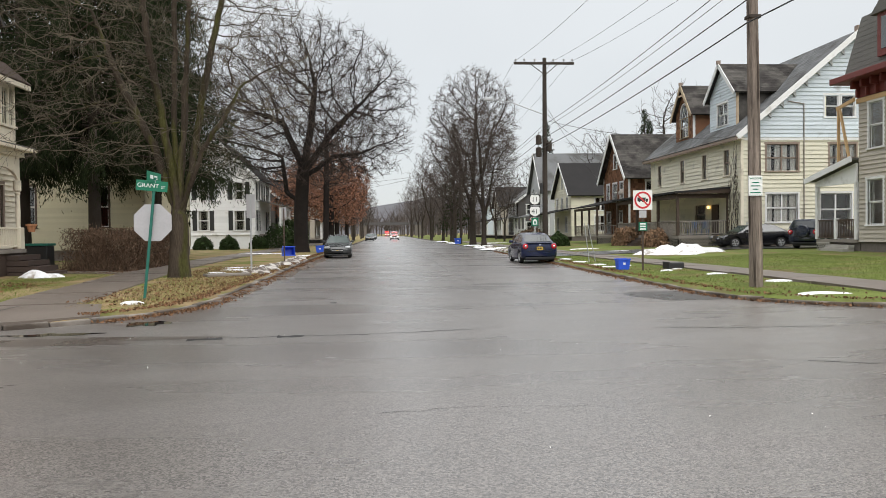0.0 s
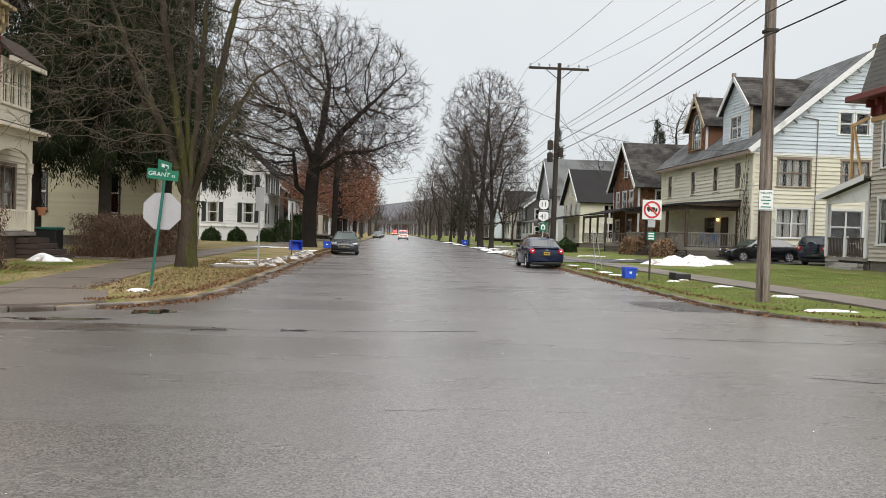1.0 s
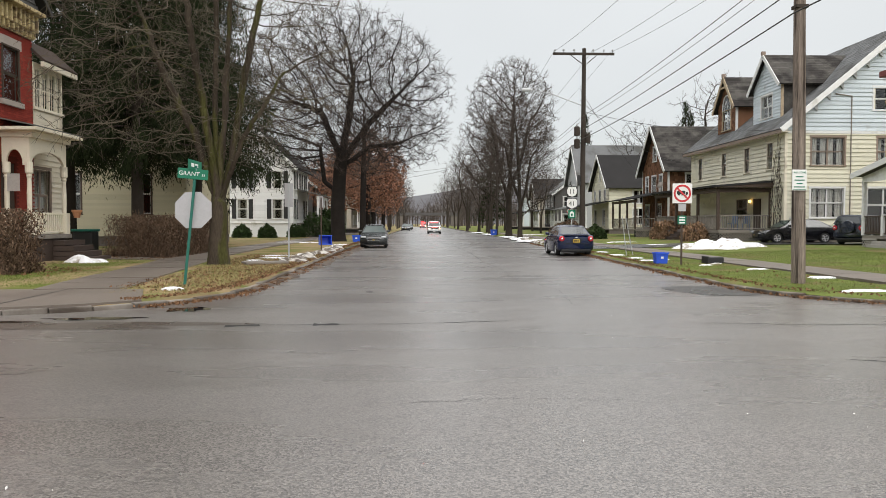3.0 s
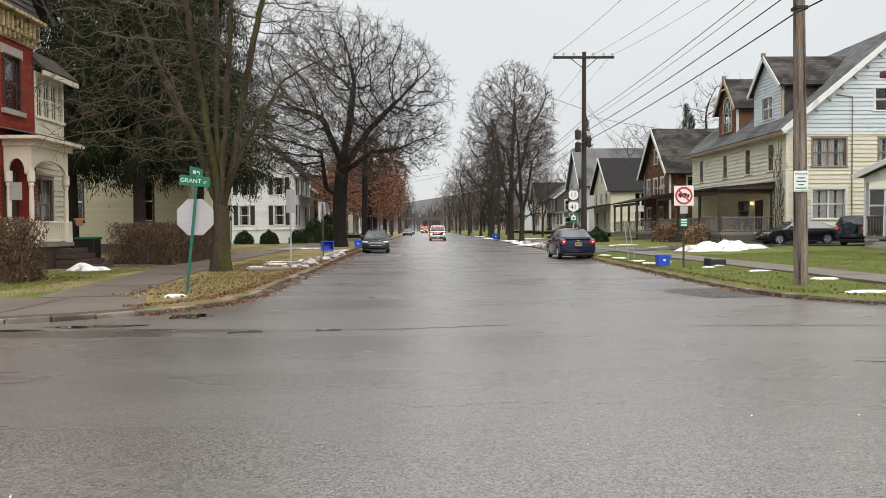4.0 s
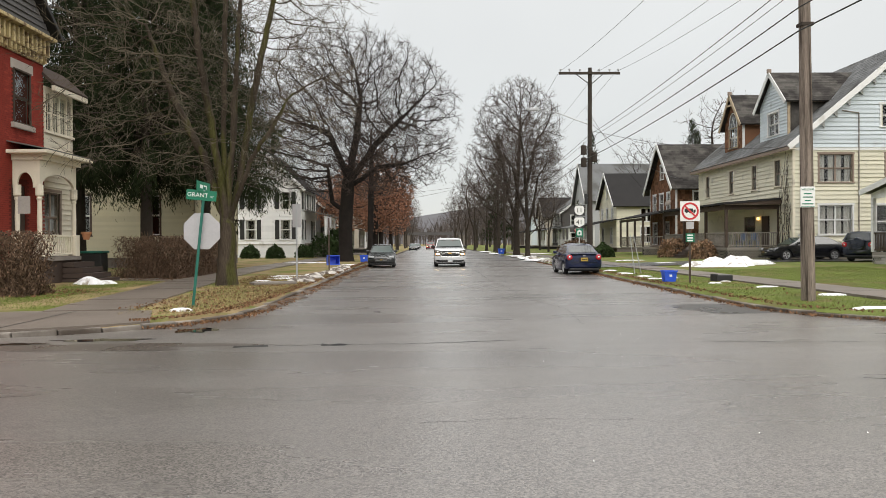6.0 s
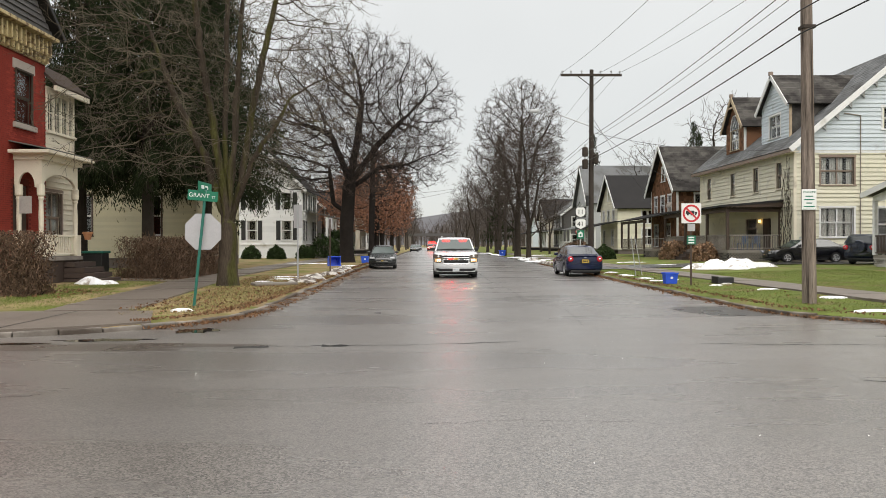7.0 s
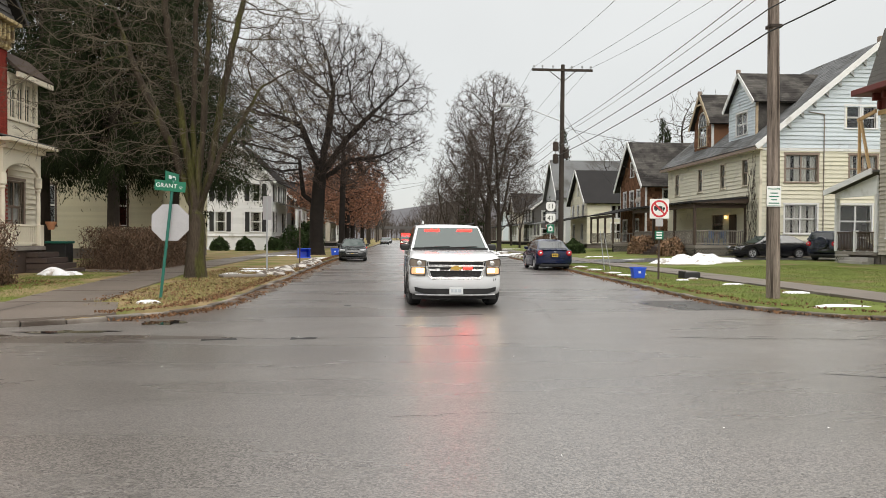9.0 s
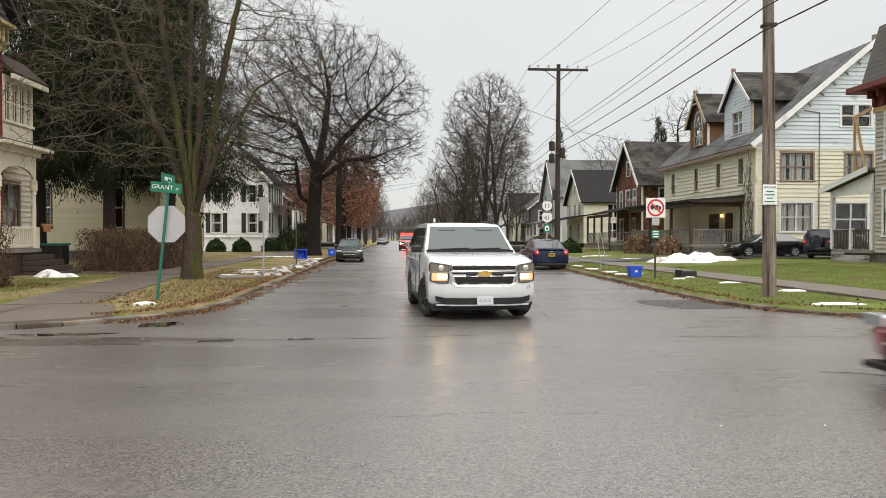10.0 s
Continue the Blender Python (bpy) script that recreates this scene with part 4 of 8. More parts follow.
def far_house(x, y, w, d, e, p, siding, roof, label, side=1, porch=True, turn=False, trim="whitepaint"):
    """A plain two-storey house farther down the street; side: 1 faces west, -1 faces east; turn: its ridge runs along the street."""
    h = thing("house", label, "house", (x, y, lawn_z(x, y)))
    part("foundation", bx(0.05, w - 0.05, 0.05, d - 0.05, -0.5, 0.5), "found", h)
    n = max(2, round(d / 3.2))
    lanes = [d * (k + 0.5) / n for k in range(n)]
    fo = [(u - 0.5, u + 0.5, z, z + 1.6) for u in lanes for z in (1.1, e - 2.2)]
    face = ((0, d), (0, -1)) if side > 0 else ((w, 0), (0, 1))
    back = ((w, 0), (0, 1)) if side > 0 else ((0, d), (0, -1))
    so = [(u - 0.45, u + 0.45, z, z + 1.6) for u in (w * 0.2, w * 0.5, w * 0.8) for z in (1.1, e - 2.2)]
    gx, gy = ((w / 2, p), None) if turn else (None, (d / 2, p))
    wall(h, *face, d, 0.5, e, siding, fo, gy)
    wall(h, *back, d, 0.5, e, siding, (), gy)
    wall(h, (0, 0), (1, 0), w, 0.5, e, siding, so, gx)
    wall(h, (w, d), (-1, 0), w, 0.5, e, siding, (), gx)
    for q in fo:
        window(h, *face, *q, trim, trim, 0.5)
    for q in so:
        window(h, (0, 0), (1, 0), *q, trim, trim, 0.5)
    o = 0.5
    if turn:
        k = (p - e) / (w / 2)
        for xe in (-o, w + o):
            slope(h, (xe, -o, e - o * k), (xe, d + o, e - o * k), (w / 2, d + o, p), (w / 2, -o, p), roof)
            bar(h, "rake_board", (xe, -o - 0.03, e - o * k), (w / 2, -o - 0.03, p), 0.06, 0.3, trim)
    else:
        k = (p - e) / (d / 2)
        for ye in (-o, d + o):
            slope(h, (-o, ye, e - o * k), (w + o, ye, e - o * k), (w + o, d / 2, p), (-o, d / 2, p), roof)
            xf = -o - 0.03 if side > 0 else w + o + 0.03
            bar(h, "rake_board", (xf, ye, e - o * k), (xf, d / 2, p), 0.06, 0.3, trim)
    if porch:
        x0, x1 = (-2.6, 0) if side > 0 else (w, w + 2.6)
        xf = x0 if side > 0 else x1
        xb = x1 if side > 0 else x0
        part("porch_floor", bx(x0, x1, 0, d, 0.45, 0.6), "greyrail", h)
        # block coloured near-black for the shade below the floor
        part("porch_void", bx(x0 + 0.1, x1 - 0.1, 0.1, d - 0.1, -0.3, 0.44), "shadepaint", h)
        s = -1 if side > 0 else 1
        slope(h, (xf + 0.3 * s, -0.3, 3.1), (xf + 0.3 * s, d + 0.3, 3.1), (xb, d + 0.3, 3.75), (xb, -0.3, 3.75), roof, 0.12, "porch_roof")
        for k in range(4):
            y0 = 0.1 + (d - 0.2) * k / 3
            part("post", bx(xf - 0.09, xf + 0.09, y0 - 0.09, y0 + 0.09, 0.6, 3.1), trim, h)
        railing(h, (xf, 0), (xf, d), 0.6, 1.5, trim, 0.3)
    return h


# ---- vehicles: built with the nose towards -y, the wheels on z = 0 ----
def arch(y, z0, r, n=9):
    """The wheel opening in a side outline, from its rear edge to its front edge."""
    return [(y + r * math.cos(a), z0 + r * math.sin(a)) for a in (math.pi * (k / (n - 1)) for k in range(n))]


def shell(name, outline, half, parent, material, round_=0.05, tumble=0.04, plan=0.05, zm=0.75, label=""):
    """A hull from a side outline: rounded edges, bowed nose and tail in plan, sides that lean in."""
    bm = bmesh.new()
    n = len(outline)
    cx = sum(p[0] for p in outline) / n
    normals = []
    area = sum(outline[k][0] * outline[(k + 1) % n][1] - outline[(k + 1) % n][0] * outline[k][1] for k in range(n))
    sg = 1 if area > 0 else -1
    for k in range(n):
        a, c = outline[k - 1], outline[(k + 1) % n]
        d = Vector((c[0] - a[0], c[1] - a[1])).normalized()
        normals.append(Vector((-d.y, d.x)) * sg)
    half_len = max(abs(p[0]) for p in outline)
    rings = []
    for fx, inset in ((-1, 1.0), (-0.985, 0.35), (-0.93, 0.0), (-0.7, 0), (-0.35, 0), (0, 0), (0.35, 0), (0.7, 0), (0.93, 0), (0.985, 0.35), (1, 1.0)):
        ring = []
        for p, nn in zip(outline, normals):
            y, z = p[0] + nn.x * inset * round_, p[1] + nn.y * inset * round_
            y *= 1 - plan * abs(fx) ** 3 * min(1, abs(y) / half_len) ** 3
            x = fx * half * (1 - tumble * ((z - zm) / 0.6) ** 2)
            ring.append(bm.verts.new((x, y, z)))
        rings.append(ring)
    for a, c in zip(rings, rings[1:]):
        for k in range(n):
            bm.faces.new((a[k], c[k], c[(k + 1) % n], a[(k + 1) % n]))
    bm.faces.new(rings[0])
    bm.faces.new(rings[-1][::-1])
    bmesh.ops.triangulate(bm, faces=[f for f in bm.faces if len(f.verts) > 4])
    bmesh.ops.recalc_face_normals(bm, faces=bm.faces)
    ob = part(name, bm, material, parent, label, True)
    ob.data.set_sharp_from_angle(angle=radians(38))
    return ob


def cabin(outline, w0, w1, parent, material):
    """Roof and pillars over the belt line: the sides lean in from half width w0 to w1."""
    bm = bmesh.new()
    z0, z1 = min(p[1] for p in outline), max(p[1] for p in outline)
    rings = []
    for fx in (-1, -0.96, -0.6, 0, 0.6, 0.96, 1):
        ring = []
        for y, z in outline:
            half = w0 + (w1 - w0) * (z - z0) / (z1 - z0)
            ring.append(bm.verts.new((fx * half, y, z - (0.035 * abs(fx) ** 4 if z > z0 + 0.2 else 0))))
        rings.append(ring)
    n = len(outline)
    for a, c in zip(rings, rings[1:]):
        for k in range(n):
            bm.faces.new((a[k], c[k], c[(k + 1) % n], a[(k + 1) % n]))
    bm.faces.new(rings[0])
    bm.faces.new(rings[-1][::-1])
    bmesh.ops.recalc_face_normals(bm, faces=bm.faces)
    ob = part("cabin", bm, material, parent, "", True)
    ob.data.set_sharp_from_angle(angle=radians(30))
    return ob


def sheet(name, corners, material, parent, lift=0.008, label=""):
    """A glass or lamp sheet of four or more corners, lifted a little along its normal, with an edge."""
    vs = [Vector(c) for c in corners]
    n = (vs[1] - vs[0]).cross(vs[2] - vs[0]).normalized()
    bm = bmesh.new()
    a = [bm.verts.new(v - n * 0.01) for v in vs]
    c = [bm.verts.new(v + n * lift) for v in vs]
    bm.faces.new(a[::-1])
    bm.faces.new(c)
    for k in range(len(vs)):
        bm.faces.new((a[k], a[(k + 1) % len(vs)], c[(k + 1) % len(vs)], c[k]))
    return part(name, bm, material, parent, label)


def wheel(parent, x, y, r, w, rim="rim"):
    """A wheel that can turn: a rounded tyre, a dished rim with spokes, a hub."""
    top = new("wheel")
    top.parent = parent
    top.matrix_basis = pose(x, y, r)
    s = 1 if x > 0 else -1
    turn = pose(0, 0, 0, 0, 90 * s, 0)
    bm = lathe(bmesh.new(), [(r * 0.6, -w / 2), (r * 0.92, -w / 2), (r, -w / 3), (r, w / 3), (r * 0.92, w / 2), (r * 0.68, w / 2), (r * 0.64, w / 2 - 0.03)], 24)
    bm.transform(turn)
    part("tyre", bm, "tyre", top)
    bm = lathe(bmesh.new(), [(r * 0.64, w / 2 - 0.06), (r * 0.66, w / 2 - 0.005), (r * 0.60, w / 2 - 0.01), (r * 0.55, w / 2 - 0.05), (0.02, w / 2 - 0.055)], 24)
    for k in range(5):
        sp = bmesh.new()
        box(sp, 0.03, r * 0.6, -0.035, 0.035, w / 2 - 0.05, w / 2 - 0.012)
        sp.transform(pose(0, 0, 0, 0, 0, 72 * k))
        tmp = bpy.data.meshes.new("tmp")
        sp.to_mesh(tmp)
        sp.free()
        bm.from_mesh(tmp)
        bpy.data.meshes.remove(tmp)
    bm.transform(turn)
    part("rim", bm, rim, top)
    return top


def mirror(parent, x, y, z, material):
    s = 1 if x > 0 else -1
    m = part("wing_mirror", bx(min(x, x + 0.22 * s), max(x, x + 0.2 * s), y - 0.06, y + 0.08, z, z + 0.15, bev=0.04), material, parent)
    return m


def bars_plate(parent, y, z, s, material, ink):
    """A number plate with plain bars; s: -1 at the nose, 1 at the tail."""
    p = part("number_plate", bx(-0.15, 0.15, min(y, y + 0.015 * s), max(y, y + 0.015 * s), z, z + 0.16), material, parent)
    for x0, x1 in ((-0.11, -0.06), (-0.04, 0.02), (0.04, 0.11)):
        part("bar", bx(x0, x1, min(y + 0.015 * s, y + 0.019 * s), max(y + 0.015 * s, y + 0.019 * s), z + 0.045, z + 0.115), ink, p)


def warning_lamp(parent, at, length, r, dark="screen"):
    """A revolving warning lamp: one side of the drum glows red, the other is dark."""
    bm = bmesh.new()
    n = 12
    rings = []
    for e in (-length / 2, length / 2):
        rings.append([bm.verts.new((e, -r * math.cos(2 * math.pi * k / n), r * math.sin(2 * math.pi * k / n))) for k in range(n)])
    lit = []
    for k in range(n):
        f = bm.faces.new((rings[0][k], rings[0][(k + 1) % n], rings[1][(k + 1) % n], rings[1][k]))
        if k in (0, 1, 10, 11):
            lit.append(f)
    bm.faces.new(rings[0])
    bm.faces.new(rings[1])
    bmesh.ops.recalc_face_normals(bm, faces=bm.faces)
    for f in lit:
        f.material_index = 1
    ob = part("warning_lamp", bm, dark, parent, "revolving red warning lamp")
    ob.data.materials.append(M["redlight"])
    ob.matrix_basis = pose(*at)
    return ob


def big_suv(name, label, paint, hero=True):
    """A large boxy sport utility vehicle with chrome grille and warning lamps."""
    c = thing(name, label, "car")
    ra, fa = 1.40, -1.55
    out = [(-2.42, 0.30), (-2.55, 0.36), (-2.60, 0.50), (-2.60, 0.66), (-2.56, 0.74), (-2.555, 1.00), (-2.50, 1.09), (-2.36, 1.145), (-1.9, 1.20), (-1.1, 1.255),
           (0.5, 1.27), (2.45, 1.28), (2.56, 1.2), (2.58, 0.75), (2.62, 0.68), (2.62, 0.5), (2.5, 0.38)]
    out += [(2.0, 0.36)] + arch(ra, 0.40, 0.46) + [(0.9, 0.30), (-1.0, 0.30)] + arch(fa, 0.40, 0.46) + [(-2.1, 0.32)]
    bow = 0.10
    shell("body", out, 1.02, c, paint, 0.07, 0.045, bow, 0.72)

    def back(x):
        """How far the bowed nose falls back at x."""
        return 2.57 * bow * min(1, abs(x) / 1.02) ** 3

    def bent(bm, cuts=0):
        if cuts:
            bmesh.ops.subdivide_edges(bm, edges=[e for e in bm.edges if abs(e.verts[0].co.x - e.verts[1].co.x) > 0.2], cuts=cuts, use_grid_fill=True)
        for v in bm.verts:
            v.co.y += back(v.co.x)
        return bm
    cab_o = [(-1.12, 1.24), (-0.98, 1.30), (-0.32, 1.80), (-0.1, 1.87), (1.2, 1.90), (2.15, 1.87), (2.34, 1.78), (2.52, 1.27)]
    cabin(cab_o, 0.945, 0.76, c, paint)

    def side(y, z, s, off=0.0):
        half = 0.945 + (0.76 - 0.945) * (z - 1.24) / 0.66
        return (s * (half + off), y, z)
    sheet("windscreen", [(-0.86, -0.985, 1.30), (0.86, -0.985, 1.30), (0.735, -0.36, 1.775), (-0.735, -0.36, 1.775)], "screen", c, 0.012, "pale reflecting windscreen")
    sheet("rear_window", [(0.78, 2.475, 1.33), (-0.78, 2.475, 1.33), (-0.68, 2.365, 1.75), (0.68, 2.365, 1.75)], "carglass", c, 0.012)
    for s in (-1, 1):
        for quad in (((-0.72, 1.32), (0.02, 1.32), (0.02, 1.75), (-0.22, 1.75)), ((0.1, 1.32), (1.02, 1.32), (0.98, 1.77), (0.1, 1.76)), ((1.12, 1.33), (2.25, 1.34), (2.1, 1.75), (1.1, 1.77))):
            q = [side(y, z, s) for y, z in quad]
            sheet("side_window", q if s > 0 else q[::-1], "carglass", c)
        part("roof_rail", bx(s * 0.70 - 0.02, s * 0.70 + 0.02, 0.0, 2.0, 1.895, 1.93, bev=0.01), "grillblack", c)
        part("running_board", bx(min(s * 0.9, s * 1.04), max(s * 0.9, s * 1.04), -1.0, 0.9, 0.30, 0.36, bev=0.02), "grillblack", c)
        mirror(c, s * 0.95, -0.68, 1.24, "grillblack")
        for y in (0.0, 1.02):
            part("door_handle", bx(min(s * 1.0, s * 1.035), max(s * 1.0, s * 1.035), y - 0.3, y - 0.1, 1.08, 1.12), paint, c)
        for y in (-0.75, 0.06, 1.06):
            part("door_seam", bx(min(s * 1.005, s * 1.017), max(s * 1.005, s * 1.017), y - 0.006, y + 0.006, 0.42, 1.2), "grillblack", c)
        # headlamp: bronze housing, lens, lit lamp; the bowl emits the lamplight it would reflect
        pts = [(0.672, 0.715), (0.655, 1.04), (0.80, 1.062), (0.975, 1.09), (1.003, 1.05), (1.006, 0.945), (0.972, 0.905), (0.995, 0.82), (0.99, 0.745), (0.83, 0.712)]
        h = part("headlight", bent(prism(bmesh.new(), [(s * a, b) for a, b in pts], 0.25, "y", -2.60)), "lampglass", c, "smoky wraparound headlight")
        bm = lathe(bmesh.new(), [(0.052, 0), (0.054, 0.02), (0.03, 0.03)], 16)
        bm.transform(pose(s * 0.80, -2.60 + back(0.80), 0.985, 90, 0, 0))
        part("projector", bm, "chrome", h)
        part("lit_reflector", bent(bx(*sorted((s * 0.68, s * 0.965)), -2.606, -2.58, 0.75, 0.892, bev=0.02), 2), "warmbowl", h, "reflector bowl with a warm glow of its own added")
        part("lit_lamp", bent(bx(*sorted((s * 0.70, s * 0.86)), -2.614, -2.60, 0.785, 0.872, bev=0.006)), "headlight", h, "lit low beam")
        part("lamp_divider", bent(bx(*sorted((s * 0.665, s * 0.975)), -2.614, -2.58, 0.902, 0.917), 2), "chrome", h)
        rim = bmesh.new()
        for (ax, az), (ex, ez) in zip(pts, pts[1:] + pts[:1]):
            frustum(rim, (s * ax, -2.604 + back(ax), az), (s * ex, -2.604 + back(ex), ez), 0.007, 0.007, 6)
        part("lamp_rim", rim, "grillblack", h)
        part("tail_light", bx(*sorted((s * 0.80, s * 0.99)), 2.40, 2.50, 0.85, 1.3, bev=0.02), "taillens", c)
    hexa = [(-0.635, 1.045), (0.635, 1.045), (0.655, 0.93), (0.60, 0.72), (0.52, 0.645), (-0.52, 0.645), (-0.60, 0.72), (-0.655, 0.93)]
    face = bmesh.new()
    cols = []
    for q in range(25):
        x = -0.655 + 1.31 * q / 24
        a = abs(x)
        low = 0.645 if a < 0.52 else 0.645 + (a - 0.52) / 0.08 * 0.075 if a < 0.60 else 0.72 + (a - 0.60) / 0.055 * 0.2
        top = 1.045 if a < 0.635 else 1.045 - (a - 0.635) / 0.02 * 0.1
        cols.append([face.verts.new((x, y + back(x), z)) for y, z in ((-2.50, top), (-2.578, top), (-2.578, low), (-2.50, low))])
    for a, b in zip(cols, cols[1:]):
        for k in range(3):
            face.faces.new((a[k], b[k], b[k + 1], a[k + 1]))
    bmesh.ops.recalc_face_normals(face, faces=face.faces)
    g = part("grille", face, "grillblack", c, "black mesh grille in a chrome surround")
    upper = [(-0.60, 1.03), (0.60, 1.03), (0.605, 0.945), (-0.605, 0.945)]
    lower = [(-0.585, 0.835), (0.585, 0.835), (0.545, 0.70), (0.50, 0.665), (-0.50, 0.665), (-0.545, 0.70)]
    for ring, rr in ((upper, 0.009), (lower, 0.016), (hexa, 0.014)):
        run = bmesh.new()
        for (ax, az), (ex, ez) in zip(ring, ring[1:] + ring[:1]):
            n = 6 if abs(ex - ax) > 0.4 else 1
            for q in range(n):
                x0, x1 = ax + (ex - ax) * q / n, ax + (ex - ax) * (q + 1) / n
                z0, z1 = az + (ez - az) * q / n, az + (ez - az) * (q + 1) / n
                frustum(run, (x0, -2.588 + back(x0), z0), (x1, -2.588 + back(x1), z1), rr, rr, 8)
        part("chrome_frame", run, "chrome", g)
    part("chrome_bar", bent(bx(-0.63, 0.63, -2.60, -2.5, 0.905, 0.932, bev=0.006), 6), "chrome", g)
    part("chrome_bar", bent(bx(-0.63, 0.63, -2.60, -2.5, 0.842, 0.868, bev=0.006), 6), "chrome", g)
    for s in (-1, 1):
        w = prism(bmesh.new(), [(s * 0.61, 0.93), (s * 0.655, 0.93), (s * 0.605, 0.72), (s * 0.53, 0.65), (s * 0.50, 0.665), (s * 0.56, 0.72), (s * 0.60, 0.84)], 0.1, "y", -2.598)
        part("chrome_wing", bent(w), "chrome", g)
    for z in (0.965, 0.99, 1.013, 0.69, 0.715, 0.74, 0.765, 0.79, 0.813):
        row = bmesh.new()
        n, half = 30, 0.58 if z > 0.73 else 0.52
        for q in range(n):
            x0, x1 = -half + 2 * half * q / n, -half + 2 * half * (q + 1) / n
            frustum(row, (x0, -2.584 + back(x0), z + 0.009 * (q % 2)), (x1, -2.584 + back(x1), z + 0.009 * ((q + 1) % 2)), 0.005, 0.005, 4)
        part("grille_bar", row, "darkrim", g)
    bm = prism(bmesh.new(), [(-0.13, 0.855), (-0.105, 0.915), (-0.05, 0.915), (-0.05, 0.935), (0.05, 0.935), (0.05, 0.915), (0.13, 0.915), (0.105, 0.855), (0.05, 0.855), (0.05, 0.835), (-0.05, 0.835), (-0.05, 0.855)], 0.03, "y", -2.635)
    part("badge", bm, "gold", g, "gold badge")
    intake = prism(bmesh.new(), [(-0.90, 0.47), (-0.72, 0.435), (0.72, 0.435), (0.90, 0.47), (0.885, 0.375), (0.70, 0.325), (-0.70, 0.325), (-0.885, 0.375)], 0.14, "y", -2.625)
    bmesh.ops.triangulate(intake, faces=[q for q in intake.faces if len(q.verts) > 4])
    part("lower_intake", bent(intake, 4), "grillblack", c, "black slotted lower intake")
    part("bumper_lip", bent(bx(-0.88, 0.88, -2.60, -2.45, 0.285, 0.318, bev=0.012), 6), paint, c)
    part("skid_plate", bx(-0.7, 0.7, -2.42, -2.2, 0.23, 0.33, bev=0.02), "grillblack", c)
    bars_plate(c, -2.64, 0.315, -1, "platewhite", "decal")
    # underbody made wide and low, its shape meant to deepen shade on the road
    part("underbody", bx(-0.93, 0.93, -2.25, 2.3, 0.18, 0.45), "grillblack", c)
    part("cowl", bx(-0.9, 0.9, -1.1, -0.97, 1.262, 1.30), "grillblack", c)
    for s in (-0.35, 0.3):
        bar(c, "wiper", (s - 0.28, -1.0, 1.312), (s + 0.35, -0.975, 1.335), 0.02, 0.02, "grillblack")
    part("antenna", lathe(bmesh.new(), [(0.03, 0), (0.025, 0.06), (0.01, 0.09)], 8, (-0.6, 0.0, 1.88)), "platewhite", c)
    for x0, x1 in ((-0.36, -0.12), (-0.08, 0.06), (0.1, 0.36)):
        part("hood_decal", bx(x0, x1, -1.82, -1.68, 1.205, 1.228), "decal", c, "blue grey bonnet lettering bar")
    if hero:
        lettering("unit_number", "17", 0.085, "grillblack", c, pose(0.86, -2.60 + back(0.86) - 0.012, 0.62, 90, 0, 14))
        for s in (-1, 1):
            lettering("side_decal", "POLICE", 0.36, "decaldark", c, pose(s * 1.028, -0.05, 0.92, 90, 0, 90 * s))
    for s in (-1, 1):
        for y in (fa, ra):
            wheel(c, s * 0.885, y, 0.40, 0.26, "darkrim")
    lamps = [warning_lamp(c, (s * 0.40, -0.437, 1.715), 0.36, 0.044) for s in (-1, 1)]
    lamps += [warning_lamp(c, (s * 0.25, -2.60, 0.885), 0.20, 0.036, "grillblack") for s in (-1, 1)]
    if not hero:
        lamps += [warning_lamp(c, (s * 0.42, 0.1, 1.99), 0.7, 0.10, "screen") for s in (-1, 1)]
    return c, lamps


